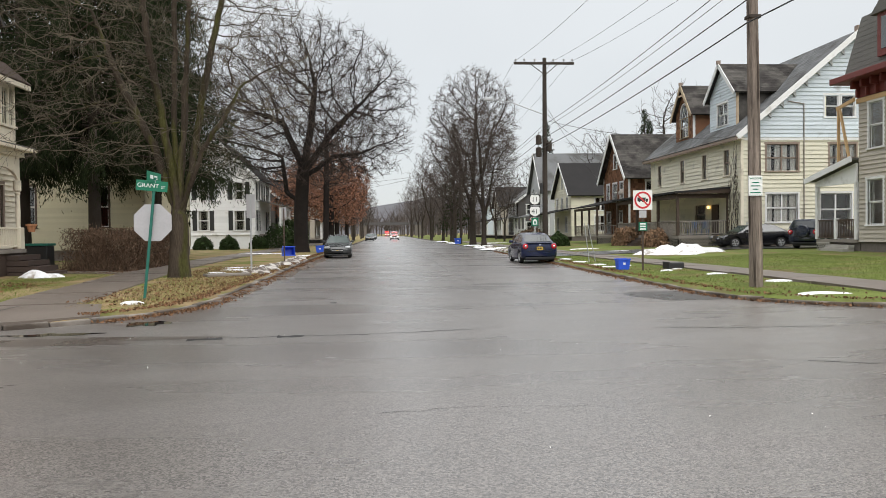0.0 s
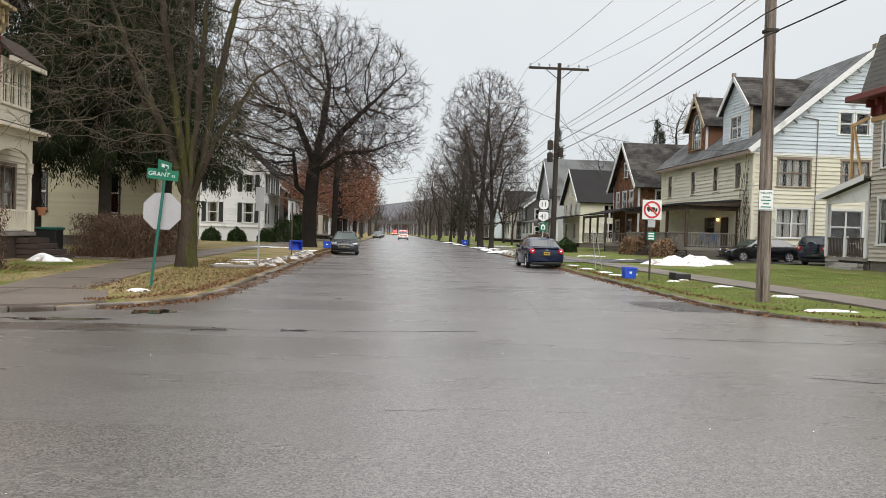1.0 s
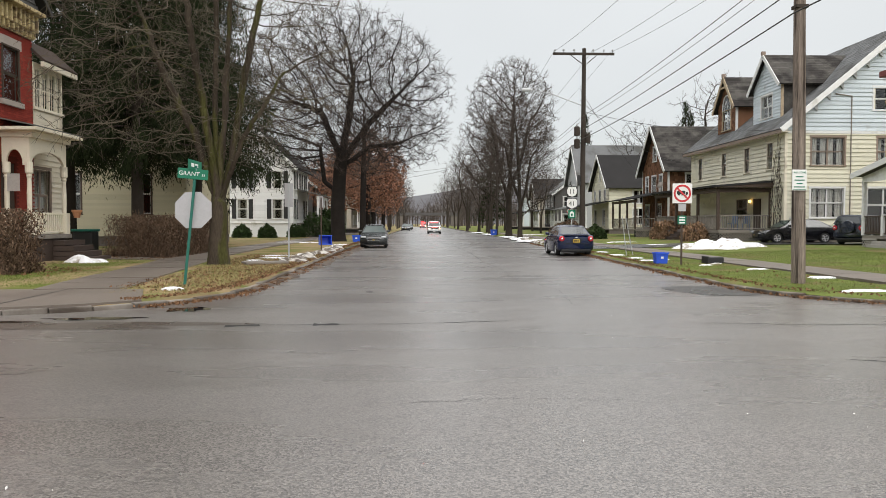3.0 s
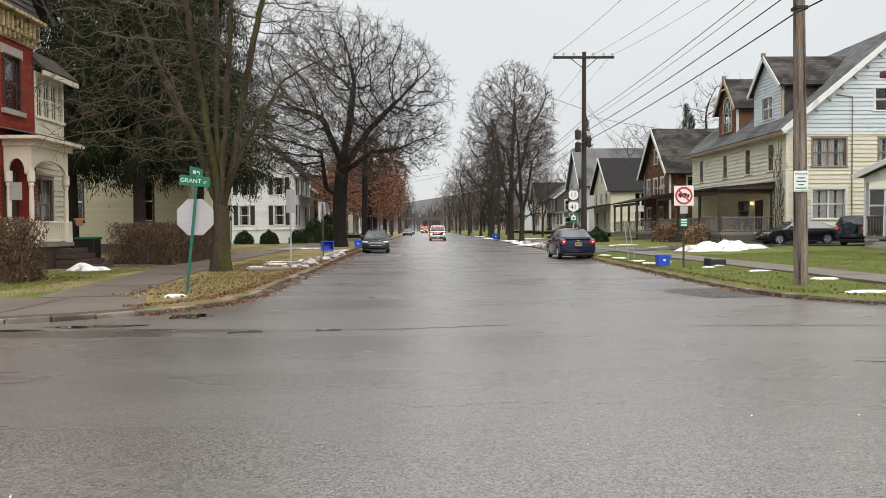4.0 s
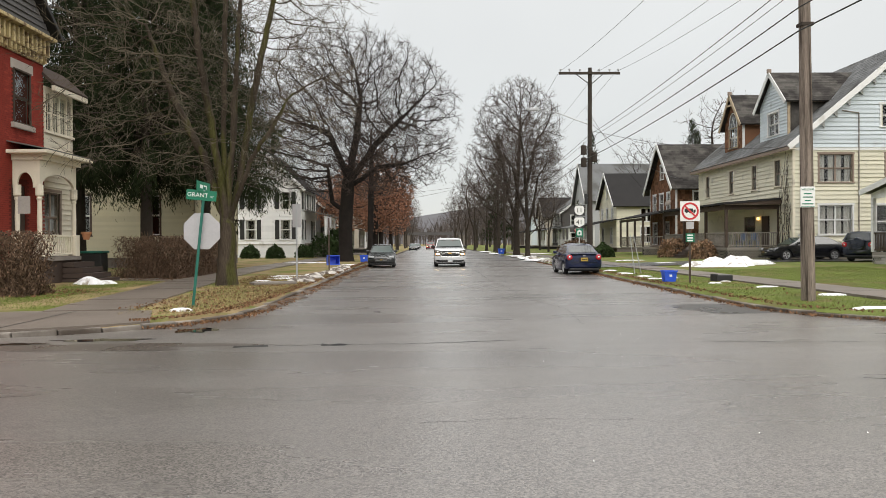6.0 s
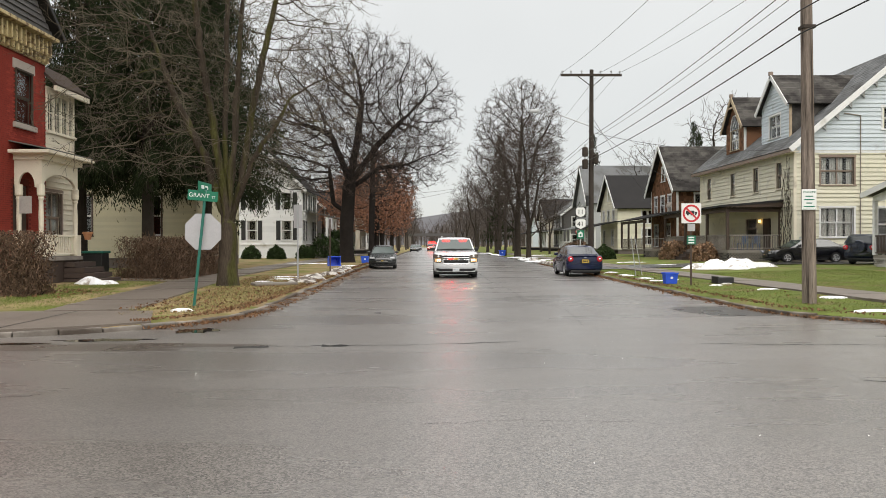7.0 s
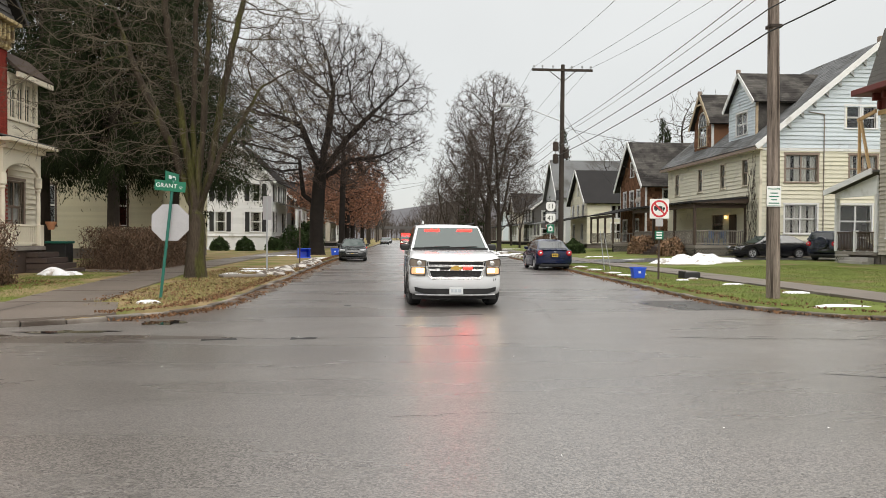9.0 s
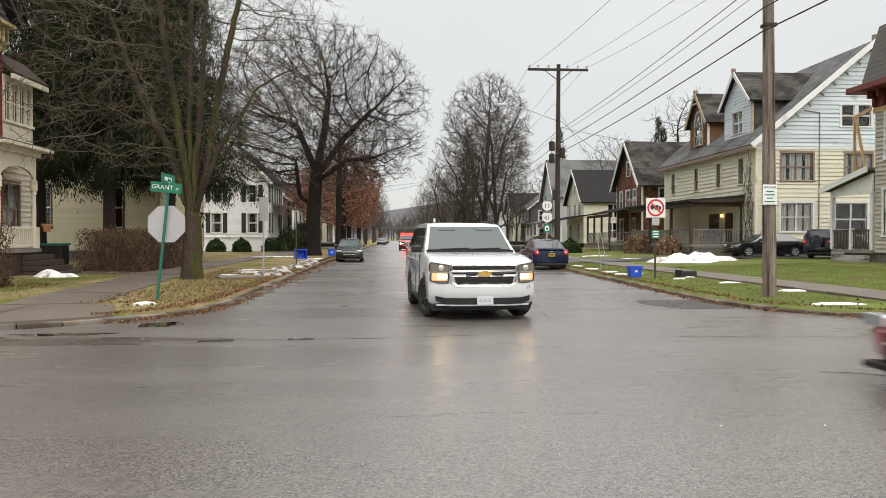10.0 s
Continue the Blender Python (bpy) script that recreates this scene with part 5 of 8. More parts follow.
def sedan(name, label, paint, length=4.4, width=1.74, height=1.48, hatch=False, lit=False, plate="platewhite", rimmat="rim", kind_suv=False):
    """A passenger car: hull, cabin, glass, lamps, bumpers, mirrors, wheels."""
    c = thing(name, label, "car")
    k, q, hw = length / 4.4, height / 1.48, width / 2
    r = 0.315 if not kind_suv else 0.35
    wz = 0.31 * q
    fa, ra = -1.32 * k, 1.27 * k
    belt = 0.96 * q
    if kind_suv:
        out = [(-2.05, 0.28), (-2.18, 0.42), (-2.2, 0.62), (-2.1, 0.84), (-1.2, 0.97), (-0.9, 1.0), (2.0, 1.02), (2.16, 0.95), (2.2, 0.6), (2.18, 0.4), (2.05, 0.3)]
        cab = [(-1.05, 0.97), (-0.3, 1.42), (0.3, 1.48), (1.9, 1.46), (2.02, 1.4), (2.14, 1.0)]
    elif hatch:
        out = [(-2.0, 0.22), (-2.16, 0.34), (-2.2, 0.55), (-2.1, 0.74), (-1.8, 0.84), (-1.15, 0.93), (1.6, 0.99), (2.0, 0.99), (2.16, 0.9), (2.2, 0.55), (2.16, 0.36), (2.0, 0.26)]
        cab = [(-1.25, 0.90), (-0.35, 1.42), (0.2, 1.48), (1.0, 1.45), (1.75, 1.02), (1.8, 0.98)]
    else:
        out = [(-2.0, 0.22), (-2.16, 0.34), (-2.2, 0.55), (-2.1, 0.70), (-1.8, 0.80), (-1.05, 0.92), (1.5, 0.98), (2.05, 0.98), (2.17, 0.9), (2.2, 0.55), (2.16, 0.36), (2.0, 0.26)]
        cab = [(-1.2, 0.89), (-0.35, 1.40), (0.1, 1.48), (0.7, 1.46), (1.0, 1.40), (1.72, 0.99)]
    out = [(y * k, z * q) for y, z in out]
    cab = [(y * k, z * q) for y, z in cab]
    out += arch(ra, wz, r + 0.045) + [(0.8 * k, 0.2), (-0.8 * k, 0.2)] + arch(fa, wz, r + 0.045)
    shell("body", out, hw, c, paint, 0.06, 0.05, 0.09, 0.6 * q)
    w0, w1 = hw * 0.93, hw * 0.64
    cabin(cab, w0, w1, c, paint)
    z0, z1 = cab[0][1], max(p[1] for p in cab)

    def half(z):
        return w0 + (w1 - w0) * (z - z0) / (z1 - z0)

    def on(y, z, s):
        return (s * half(z), y, z)
    f0, f1 = cab[0], cab[1]
    a, e = Vector(f0).lerp(Vector(f1), 0.12), Vector(f0).lerp(Vector(f1), 0.93)
    sheet("windscreen", [(-half(a.y) * 0.92, a.x, a.y), (half(a.y) * 0.92, a.x, a.y), (half(e.y) * 0.9, e.x, e.y), (-half(e.y) * 0.9, e.x, e.y)], "screen", c, 0.012)
    r0, r1 = cab[-1], cab[-2]
    if hatch or kind_suv:
        r0, r1 = (cab[-2], cab[-3]) if hatch else (cab[-1], cab[-2])
    a, e = Vector(r0).lerp(Vector(r1), 0.1), Vector(r0).lerp(Vector(r1), 0.9)
    sheet("rear_window", [(half(a.y) * 0.88, a.x, a.y), (-half(a.y) * 0.88, a.x, a.y), (-half(e.y) * 0.86, e.x, e.y), (half(e.y) * 0.86, e.x, e.y)], "carglass", c, 0.012)
    zb, zt = z0 + 0.08, z1 - 0.1
    mid = 0.25 * k
    yf0 = f0[0] + (f1[0] - f0[0]) * 0.28
    yf1 = f0[0] + (f1[0] - f0[0]) * 0.86
    yr0, yr1 = (cab[-1][0] - 0.22, cab[-2][0] + 0.02) if not hatch else (cab[-2][0] - 0.3, cab[-3][0] + 0.02)
    if kind_suv:
        yr0, yr1 = 1.95 * k, 1.8 * k
    for s in (-1, 1):
        for quad in (((yf0, zb), (mid - 0.03, zb), (mid - 0.03, zt), (yf1, zt)), ((mid + 0.03, zb), (yr0, zb + 0.02), (yr1, zt), (mid + 0.03, zt))):
            p = [on(y, z, s) for y, z in quad]
            sheet("side_window", p if s > 0 else p[::-1], "carglass", c)
        mirror(c, s * hw * 0.93, -0.72 * k, belt, paint)
        part("headlight", bx(*sorted((s * hw * 0.55, s * hw * 0.93)), -2.14 * k, -1.95 * k, 0.62 * q, 0.75 * q, bev=0.03), "clearlens", c, "clear headlight")
        bm = lathe(bmesh.new(), [(0.135, 0), (0.13, 0.06), (0.10, 0.09), (0.03, 0.1)], 16)
        bm.transform(pose(s * hw * 0.79, 2.08 * k, 0.82 * q, -90, 0, 0))
        tl = part("tail_light", bm, "taillens", c, "round red tail light")
        bm = lathe(bmesh.new(), [(0.055, 0), (0.05, 0.02), (0.02, 0.03)], 12)
        bm.transform(pose(s * hw * 0.79, 2.165 * k, 0.82 * q, -90, 0, 0))
        part("lamp_ring", bm, "chrome" if not lit else "redlight", tl)
        for y in (-0.1 * k, 0.95 * k):
            part("door_handle", bx(*sorted((s * hw * 0.985, s * hw * 1.012)), y, y + 0.16, 0.80 * q, 0.83 * q), paint, c)
        part("sill", bx(*sorted((s * hw * 0.9, s * hw * 0.995)), -0.85 * k, 0.8 * k, 0.17, 0.24, bev=0.02), "grillblack", c)
        for y in (fa, ra):
            wheel(c, s * (hw - 0.12), y, r, 0.2, rimmat)
    g = part("grille", bx(-hw * 0.42, hw * 0.42, -2.205 * k, -2.05 * k, 0.36 * q, 0.60 * q, bev=0.03), "grillblack", c)
    part("chrome_bar", bx(-hw * 0.42, hw * 0.42, -2.215 * k, -2.1 * k, 0.47 * q, 0.50 * q), "chrome", g)
    part("badge", bx(-0.07, 0.07, -2.225 * k, -2.1 * k, 0.475 * q, 0.52 * q, bev=0.01), "gold", g)
    part("front_bumper_lip", bx(-hw * 0.8, hw * 0.8, -2.2 * k, -2.0 * k, 0.20 * q, 0.27 * q, bev=0.02), "grillblack", c)
    part("rear_bumper_lip", bx(-hw * 0.8, hw * 0.8, 2.0 * k, 2.19 * k, 0.22 * q, 0.32 * q, bev=0.02), "grillblack", c)
    bars_plate(c, 2.197 * k, 0.645 * q, 1, plate, "grillblack")
    for z in (0.60, 0.96):
        part("boot_seam", bx(-hw * 0.66, hw * 0.66, 2.15 * k, 2.203 * k if z < 0.7 else 2.165 * k, z * q, (z + 0.012) * q), "grillblack", c)
    part("plate_recess", bx(-0.24, 0.24, 2.17 * k, 2.196 * k, 0.63 * q, 0.80 * q, bev=0.01), "grillblack", c)
    part("boot_lip", bx(-hw * 0.72, hw * 0.72, 1.98 * k, 2.13 * k, 0.975 * q, 1.0 * q, bev=0.01), paint, c)
    part("boot_badge", bx(-0.06, 0.06, 2.16 * k, 2.19 * k, 0.87 * q, 0.91 * q), "chrome", c)
    part("underbody", bx(-hw * 0.75, hw * 0.75, -1.9 * k, 1.9 * k, 0.16, 0.4), "grillblack", c)
    return c


SUV, SUV_LAMPS = big_suv("emergency_suv", "white boxy emergency SUV with chrome grille and red warning lamps", "carpaint_white")
SECOND, SECOND_LAMPS = big_suv("emergency_truck", "red emergency vehicle following with lit warning lamps", "carpaint_red", False)
blue_car = sedan("parked_car", "deep blue compact sedan parked along the kerb", "carpaint_blue", 4.4, 1.74, 1.50, plate="plateyellow")
blue_car.matrix_basis = pose(7.38, 37.7, 0, 0, 0, 180.0)
grey_car = sedan("parked_car", "dark grey compact sedan parked facing down the street", "carpaint_green", 4.4, 1.74, 1.50)
grey_car.matrix_basis = pose(-3.05, 49.7, 0, 0, 0, 1.5)
for x, y in ((-3.1, 152), (-3.0, 176), (-3.05, 205)):
    copy_thing(grey_car, pose(x, y, 0, 0, 0, 1.0))
black_car = sedan("parked_car", "glossy black sedan parked on the driveway beside the house", "carpaint_black", 4.9, 1.84, 1.46)
black_car.matrix_basis = pose(22.6, 44.9, 0.40, 0, 0, -90)
rear_suv = sedan("parked_suv", "slate blue compact SUV with a covered spare wheel", "carpaint_slate", 4.3, 1.8, 1.68, kind_suv=True)
rear_suv.matrix_basis = pose(25.1, 41.6, 0.40, 0, 0, 122)
spare = lathe(bmesh.new(), [(0.30, 0), (0.35, 0.03), (0.36, 0.14), (0.33, 0.19), (0.05, 0.2)], 20)
spare.transform(pose(-0.1, 2.13, 0.98, -90, 0, 0))
part("spare_wheel_cover", spare, "carpaint_slate", rear_suv, "moulded spare wheel cover")
red_car = sedan("passing_car", "dark red car driving along the cross street", "carpaint_red", 4.7, 1.84, 1.5)


# ---- trees and shrubs ----
def tubes(segs, sides):
    """Tapered tubes from rows of (p0, p1, r0, r1), as vertices and faces."""
    segs = np.asarray(segs, dtype=float)
    p0, p1, r0, r1 = segs[:, 0:3], segs[:, 3:6], segs[:, 6], segs[:, 7]
    d = p1 - p0
    d /= np.maximum(np.linalg.norm(d, axis=1, keepdims=True), 1e-6)
    ref = np.where(np.abs(d[:, 2:3]) > 0.9, np.array([[1.0, 0, 0]]), np.array([[0, 0, 1.0]]))
    u = np.cross(d, ref)
    u /= np.linalg.norm(u, axis=1, keepdims=True)
    v = np.cross(d, u)
    n = len(segs)
    verts = np.empty((n, 2 * sides, 3))
    for k in range(sides):
        a = 2 * math.pi * k / sides
        c = u * math.cos(a) + v * math.sin(a)
        verts[:, k] = p0 + c * r0[:, None]
        verts[:, sides + k] = p1 + c * r1[:, None]
    base = np.arange(n)[:, None] * 2 * sides
    faces = []
    for k in range(sides):
        k2 = (k + 1) % sides
        faces.append(np.hstack([base + k, base + k2, base + sides + k2, base + sides + k]))
    return verts.reshape(-1, 3), np.vstack(faces)


def mesh_of(name, verts, faces, material, parent, smooth=True):
    me = bpy.data.meshes.new(name)
    me.from_pydata(verts.tolist() if hasattr(verts, "tolist") else verts, [], faces.tolist() if hasattr(faces, "tolist") else faces)
    me.materials.append(M[material])
    if smooth:
        me.shade_smooth()
    ob = new(name, me)
    ob.parent = parent
    return ob


def colonise(rng, lines, goals, step, reach, kill, rounds, lift, wobble):
    """Branches that grow from the given stems towards scattered goals; gives places and parents of the nodes."""
    pos, parent = [], []
    for k, line in enumerate(lines):
        last = -1 if k == 0 else line[0]
        pts = [np.array(q, float) for q in (line if k == 0 else line[1])]
        if k:
            pts = [pos[last]] + pts
        for a, c in zip(pts, pts[1:]):
            n = max(1, int(np.linalg.norm(c - a) / step))
            for q in range(n if k else n + (c is pts[-1])):
                f = (q + (1 if k else 0)) / n
                pos.append(a + (c - a) * min(1, f) + rng.normal(0, 0.006 if k == 0 else 0.02, 3))
                parent.append(last)
                last = len(pos) - 1
    P = np.array(pos)
    par = list(parent)
    d = np.linalg.norm(goals[:, None] - P[None], axis=2)
    near, dist = d.argmin(1), d.min(1)
    alive = dist > kill
    goals, near, dist = goals[alive], near[alive], dist[alive]
    grown = np.zeros(200000, int)
    for _ in range(rounds):
        # a node that has sprouted three times takes no more goals
        alive = grown[near] < 3
        goals, near, dist = goals[alive], near[alive], dist[alive]
        act = dist < reach
        if not act.any():
            break
        pull = goals[act] - P[near[act]]
        pull /= np.linalg.norm(pull, axis=1, keepdims=True)
        ids, inv = np.unique(near[act], return_inverse=True)
        grown[ids] += 1
        total = np.zeros((len(ids), 3))
        np.add.at(total, inv, pull)
        total /= np.maximum(np.linalg.norm(total, axis=1, keepdims=True), 1e-6)
        total += rng.normal(0, wobble, total.shape) + np.array((0, 0, lift))
        total /= np.maximum(np.linalg.norm(total, axis=1, keepdims=True), 1e-6)
        fresh = P[ids] + total * step
        base = len(P)
        P = np.vstack([P, fresh])
        par += ids.tolist()
        d = np.linalg.norm(goals[:, None] - fresh[None], axis=2)
        m = d.min(1)
        near = np.where(m < dist, base + d.argmin(1), near)
        dist = np.minimum(dist, m)
        alive = dist > kill
        goals, near, dist = goals[alive], near[alive], dist[alive]
        if not len(goals):
            break
    return P, np.array(par)


def bare_tree(name, label, at, seed, trunk_r, lines, lobes, goals=1500, step=0.4, reach=6.0, kill=0.75, tip=0.009, twigs=4, twig_len=0.8, bark="bark", twig="twig",
              lift=0.05, wobble=0.22, leaves=0, lsize=0.09, foot=1.5, least_z=0.0, rounds=70):
    """A leafless tree: flared foot, forking limbs that reach out to the crown's rounded outline, and fine twigs; leaves: how many still cling."""
    rng = np.random.default_rng(seed)
    t = thing(name, label, "tree", at)
    spots = []
    share = np.array([q[3] * q[4] * q[5] for q in lobes], float)
    share /= share.sum()
    for (cx, cy, cz, rx, ry, rz), part_of in zip(lobes, share):
        n = int(goals * part_of)
        u = rng.normal(0, 1, (n * 2, 3))
        u /= np.linalg.norm(u, axis=1, keepdims=True)
        u *= (rng.uniform(0.02, 1, n * 2) ** 0.40)[:, None]
        q = u * np.array((rx, ry, rz)) + np.array((cx, cy, cz))
        spots.append(q[q[:, 2] > least_z][:n])
    P, par = colonise(rng, lines, np.vstack(spots), step, reach, kill, rounds, lift, wobble)
    count = len(P)
    kids = np.bincount(par[par >= 0], minlength=count)
    ends = kids == 0
    power = max(1.6, math.log(max(2, ends.sum())) / math.log(trunk_r / tip))
    area = np.where(ends, tip ** power, 0.0)
    for k in range(count - 1, 0, -1):
        area[par[k]] += area[k]
    r = area ** (1 / power)
    big = np.zeros(count, int) - 1
    for k in range(count - 1, 0, -1):
        if big[par[k]] < 0 or r[k] > r[big[par[k]]]:
            big[par[k]] = k
    stout, middle, fine = [], [], []
    for k in range(1, count):
        p = par[k]
        r0 = r[p] if big[p] == k else min(r[p], r[k] * 1.2)
        over = (P[k] - P[p]) / max(np.linalg.norm(P[k] - P[p]), 1e-6) * r[k] * 0.35
        row = (*(P[p] - over), *(P[k] + over), r0, r[k])
        (stout if r[k] > 0.055 else middle if r[k] > 0.02 else fine).append(row)
    z = P[0]
    for h0, h1, f0, f1 in ((-0.3, 0.12, foot, foot * 0.82), (0.12, 0.5, foot * 0.82, 1.08), (0.5, 1.0, 1.08, 1.0)):
        stout.append((z[0], z[1], h0, z[0], z[1], h1, r[0] * f0, r[0] * f1))
    # shoots at the ends and along thin wood
    thin = np.flatnonzero((r < tip * 3.2) & (par >= 0))
    shoots = []
    for k in thin:
        along = P[k] - P[par[k]]
        along /= max(np.linalg.norm(along), 1e-6)
        for _ in range(twigs if ends[k] else max(1, twigs // 2)):
            d = along * rng.uniform(0.5, 1.1) + rng.normal(0, 0.5, 3) + np.array((0, 0, 0.12))
            d /= np.linalg.norm(d)
            ln = twig_len * rng.uniform(0.4, 1.2)
            a = P[par[k]] + (P[k] - P[par[k]]) * rng.uniform(0.2, 1)
            c = a + d * ln * 0.5
            d2 = d + rng.normal(0, 0.25, 3) + np.array((0, 0, 0.1))
            e = c + d2 / np.linalg.norm(d2) * ln * 0.5
            shoots += [(*a, *c, tip * 0.8, tip * 0.62), (*c, *e, tip * 0.62, tip * 0.4)]
            d3 = d + rng.normal(0, 0.6, 3)
            shoots.append((*c, *(c + d3 / np.linalg.norm(d3) * ln * 0.4), tip * 0.55, tip * 0.38))
    v, f = tubes(stout, 10)
    mesh_of("trunk", v, f, bark, t)
    v2, f2 = tubes(middle, 5)
    crown = mesh_of("crown", v2, f2, bark, t)
    v3, f3 = tubes(fine + shoots, 3)
    tagged(mesh_of("fine_twig_work", v3, f3, twig, crown, False), kind="stuff")
    if leaves:
        tp = P[np.flatnonzero(r < tip * 3)]
        pick = tp[rng.integers(0, len(tp), leaves)] + rng.normal(0, 0.25, (leaves, 3))
        mesh_of("clinging_leaves", *leaf_quads(rng, pick, lsize), "rustleaf", crown, False)
    return t


def leaf_quads(rng, at, size, droop=0.0, aspect=0.6):
    """Small bent leaves at the given places."""
    n = len(at)
    a = rng.normal(0, 1, (n, 3))
    a[:, 2] -= droop
    a /= np.linalg.norm(a, axis=1, keepdims=True)
    b = np.cross(a, rng.normal(0, 1, (n, 3)))
    b /= np.linalg.norm(b, axis=1, keepdims=True)
    s = (size * rng.uniform(0.6, 1.4, n))[:, None]
    c = np.cross(a, b)
    verts = np.stack([at - a * s, at + b * s * aspect + c * s * 0.2, at + a * s, at - b * s * aspect + c * s * 0.2], axis=1).reshape(-1, 3)
    i = np.arange(n)[:, None] * 4
    return verts, np.vstack([np.hstack([i, i + 1, i + 2]), np.hstack([i, i + 2, i + 3])])


def spruce(name, label, at, height, radius, seed, droop=0.5, count=120, bare=0.12, needles=34, trunk_r=0.3, size=0.16):
    """A conifer: straight trunk, tiers of limbs that hang, curtains of needled sprays."""
    rng = np.random.default_rng(seed)
    t = thing(name, label, "tree", at)
    segs = [(0, 0, -0.3, 0, 0, height * 0.5, trunk_r * 1.1, trunk_r * 0.6), (0, 0, height * 0.5, 0, 0, height, trunk_r * 0.6, 0.02)]
    limbs, sprays = [], []
    for k in range(count):
        f = bare + (1 - bare) * (k + rng.uniform(0, 1)) / count
        z = height * f
        r = radius * (1 - f) ** 0.75 * rng.uniform(0.65, 1.15) + 0.15
        a = rng.uniform(0, 2 * math.pi)
        d = np.array((math.cos(a), math.sin(a), 0.12))
        p = np.array((0, 0, z))
        n = 6
        for j in range(n):
            d = d + np.array((0, 0, -droop * 0.13 + (0.1 if j > 3 else 0))) + rng.normal(0, 0.05, 3)
            d /= np.linalg.norm(d)
            q = p + d * r / n
            limbs.append((*p, *q, 0.05 * (1 - j / n) * (1.2 - f) + 0.012, 0.05 * (1 - (j + 1) / n) * (1.2 - f) + 0.01))
            if j >= 1:
                for w in range(max(2, int(needles * (0.3 + 0.7 * (1 - f)) / n))):
                    c = p + (q - p) * rng.uniform(0, 1) + rng.normal(0, 0.10, 3)
                    sprays.append(c + np.array((0, 0, -abs(rng.normal(0, droop * 0.55)))))
            p = q
    v, f = tubes(segs, 9)
    mesh_of("trunk", v, f, "bark", t)
    v, f = tubes(limbs, 4)
    crown = mesh_of("crown", v, f, "twigwet", t)
    tagged(mesh_of("needle_spray", *leaf_quads(rng, np.array(sprays), size, 2.6, 0.2), "needle", crown, False), kind="stuff")
    return t


def hedge(name, label, x0, x1, y0, y1, h, z, seed, sticks=1500, leaves=2500, category="hedge"):
    """A clipped leafless hedge: upright twigs, side shoots, withered leaves."""
    rng = np.random.default_rng(seed)
    t = thing(name, label, category, ((x0 + x1) / 2, (y0 + y1) / 2, z))
    w, d = (x1 - x0) / 2, (y1 - y0) / 2
    segs = []
    for k in range(sticks):
        p = np.array((rng.uniform(-w, w), rng.uniform(-d, d), rng.uniform(0, h * 0.5)))
        if rng.uniform() < 0.4:
            p[2] = 0
        p[2] = p[2] * 1.8 if p[2] else 0
        dr = np.array((rng.normal(0, 0.7), rng.normal(0, 0.7), 0.8))
        dr /= np.linalg.norm(dr)
        ln = rng.uniform(0.2, 0.5) * h
        for j in range(3):
            q = p + dr * ln / 3
            if q[2] > h * rng.uniform(0.94, 1.05) or abs(q[0]) > w * rng.uniform(0.95, 1.06) or abs(q[1]) > d * rng.uniform(0.95, 1.06):
                break
            segs.append((*p, *q, 0.011 - 0.003 * j, 0.008 - 0.003 * j))
            dr = dr + rng.normal(0, 0.25, 3)
            dr /= np.linalg.norm(dr)
            p = q
    v, f = tubes(segs, 3)
    tagged(mesh_of("twig_work", v, f, "hedgetwig", t, False), kind="stuff")
    at = np.column_stack([rng.uniform(-w, w, leaves), rng.uniform(-d, d, leaves), rng.uniform(0.05, h, leaves)])
    mesh_of("withered_leaves", *leaf_quads(rng, at, 0.035), "hedgetwig", t, False)
    return t


def shrub(name, label, at, rx, ry, h, seed, material="shrub", leaves=1800, size=0.07, stems=40):
    """A rounded bush of many small leaves on short stems, with an uneven outline."""
    rng = np.random.default_rng(seed)
    t = thing(name, label, "bush", at)
    segs = []
    for k in range(stems):
        a = rng.uniform(0, 2 * math.pi)
        f = rng.uniform(0.2, 0.9)
        q = (rx * f * math.cos(a), ry * f * math.sin(a), h * rng.uniform(0.5, 0.95) * (1 - 0.5 * f * f))
        segs.append((0.1 * q[0], 0.1 * q[1], 0, *q, 0.02, 0.008))
    v, f = tubes(segs, 4)
    mesh_of("stem_work", v, f, "twighazed" if material == "shrub" else "hedgetwig", t, False)
    d = rng.normal(0, 1, (leaves, 3))
    d /= np.linalg.norm(d, axis=1, keepdims=True)
    d[:, 2] = np.abs(d[:, 2])
    lump = 0.86 + 0.14 * np.sin(d[:, 0] * 5 + seed) * np.cos(d[:, 1] * 6)
    at_ = d * (rng.uniform(0.55, 1.0, leaves) ** 0.5 * lump)[:, None] * np.array((rx, ry, h))
    mesh_of("foliage", *leaf_quads(rng, at_, size), material, t, False)
    return t


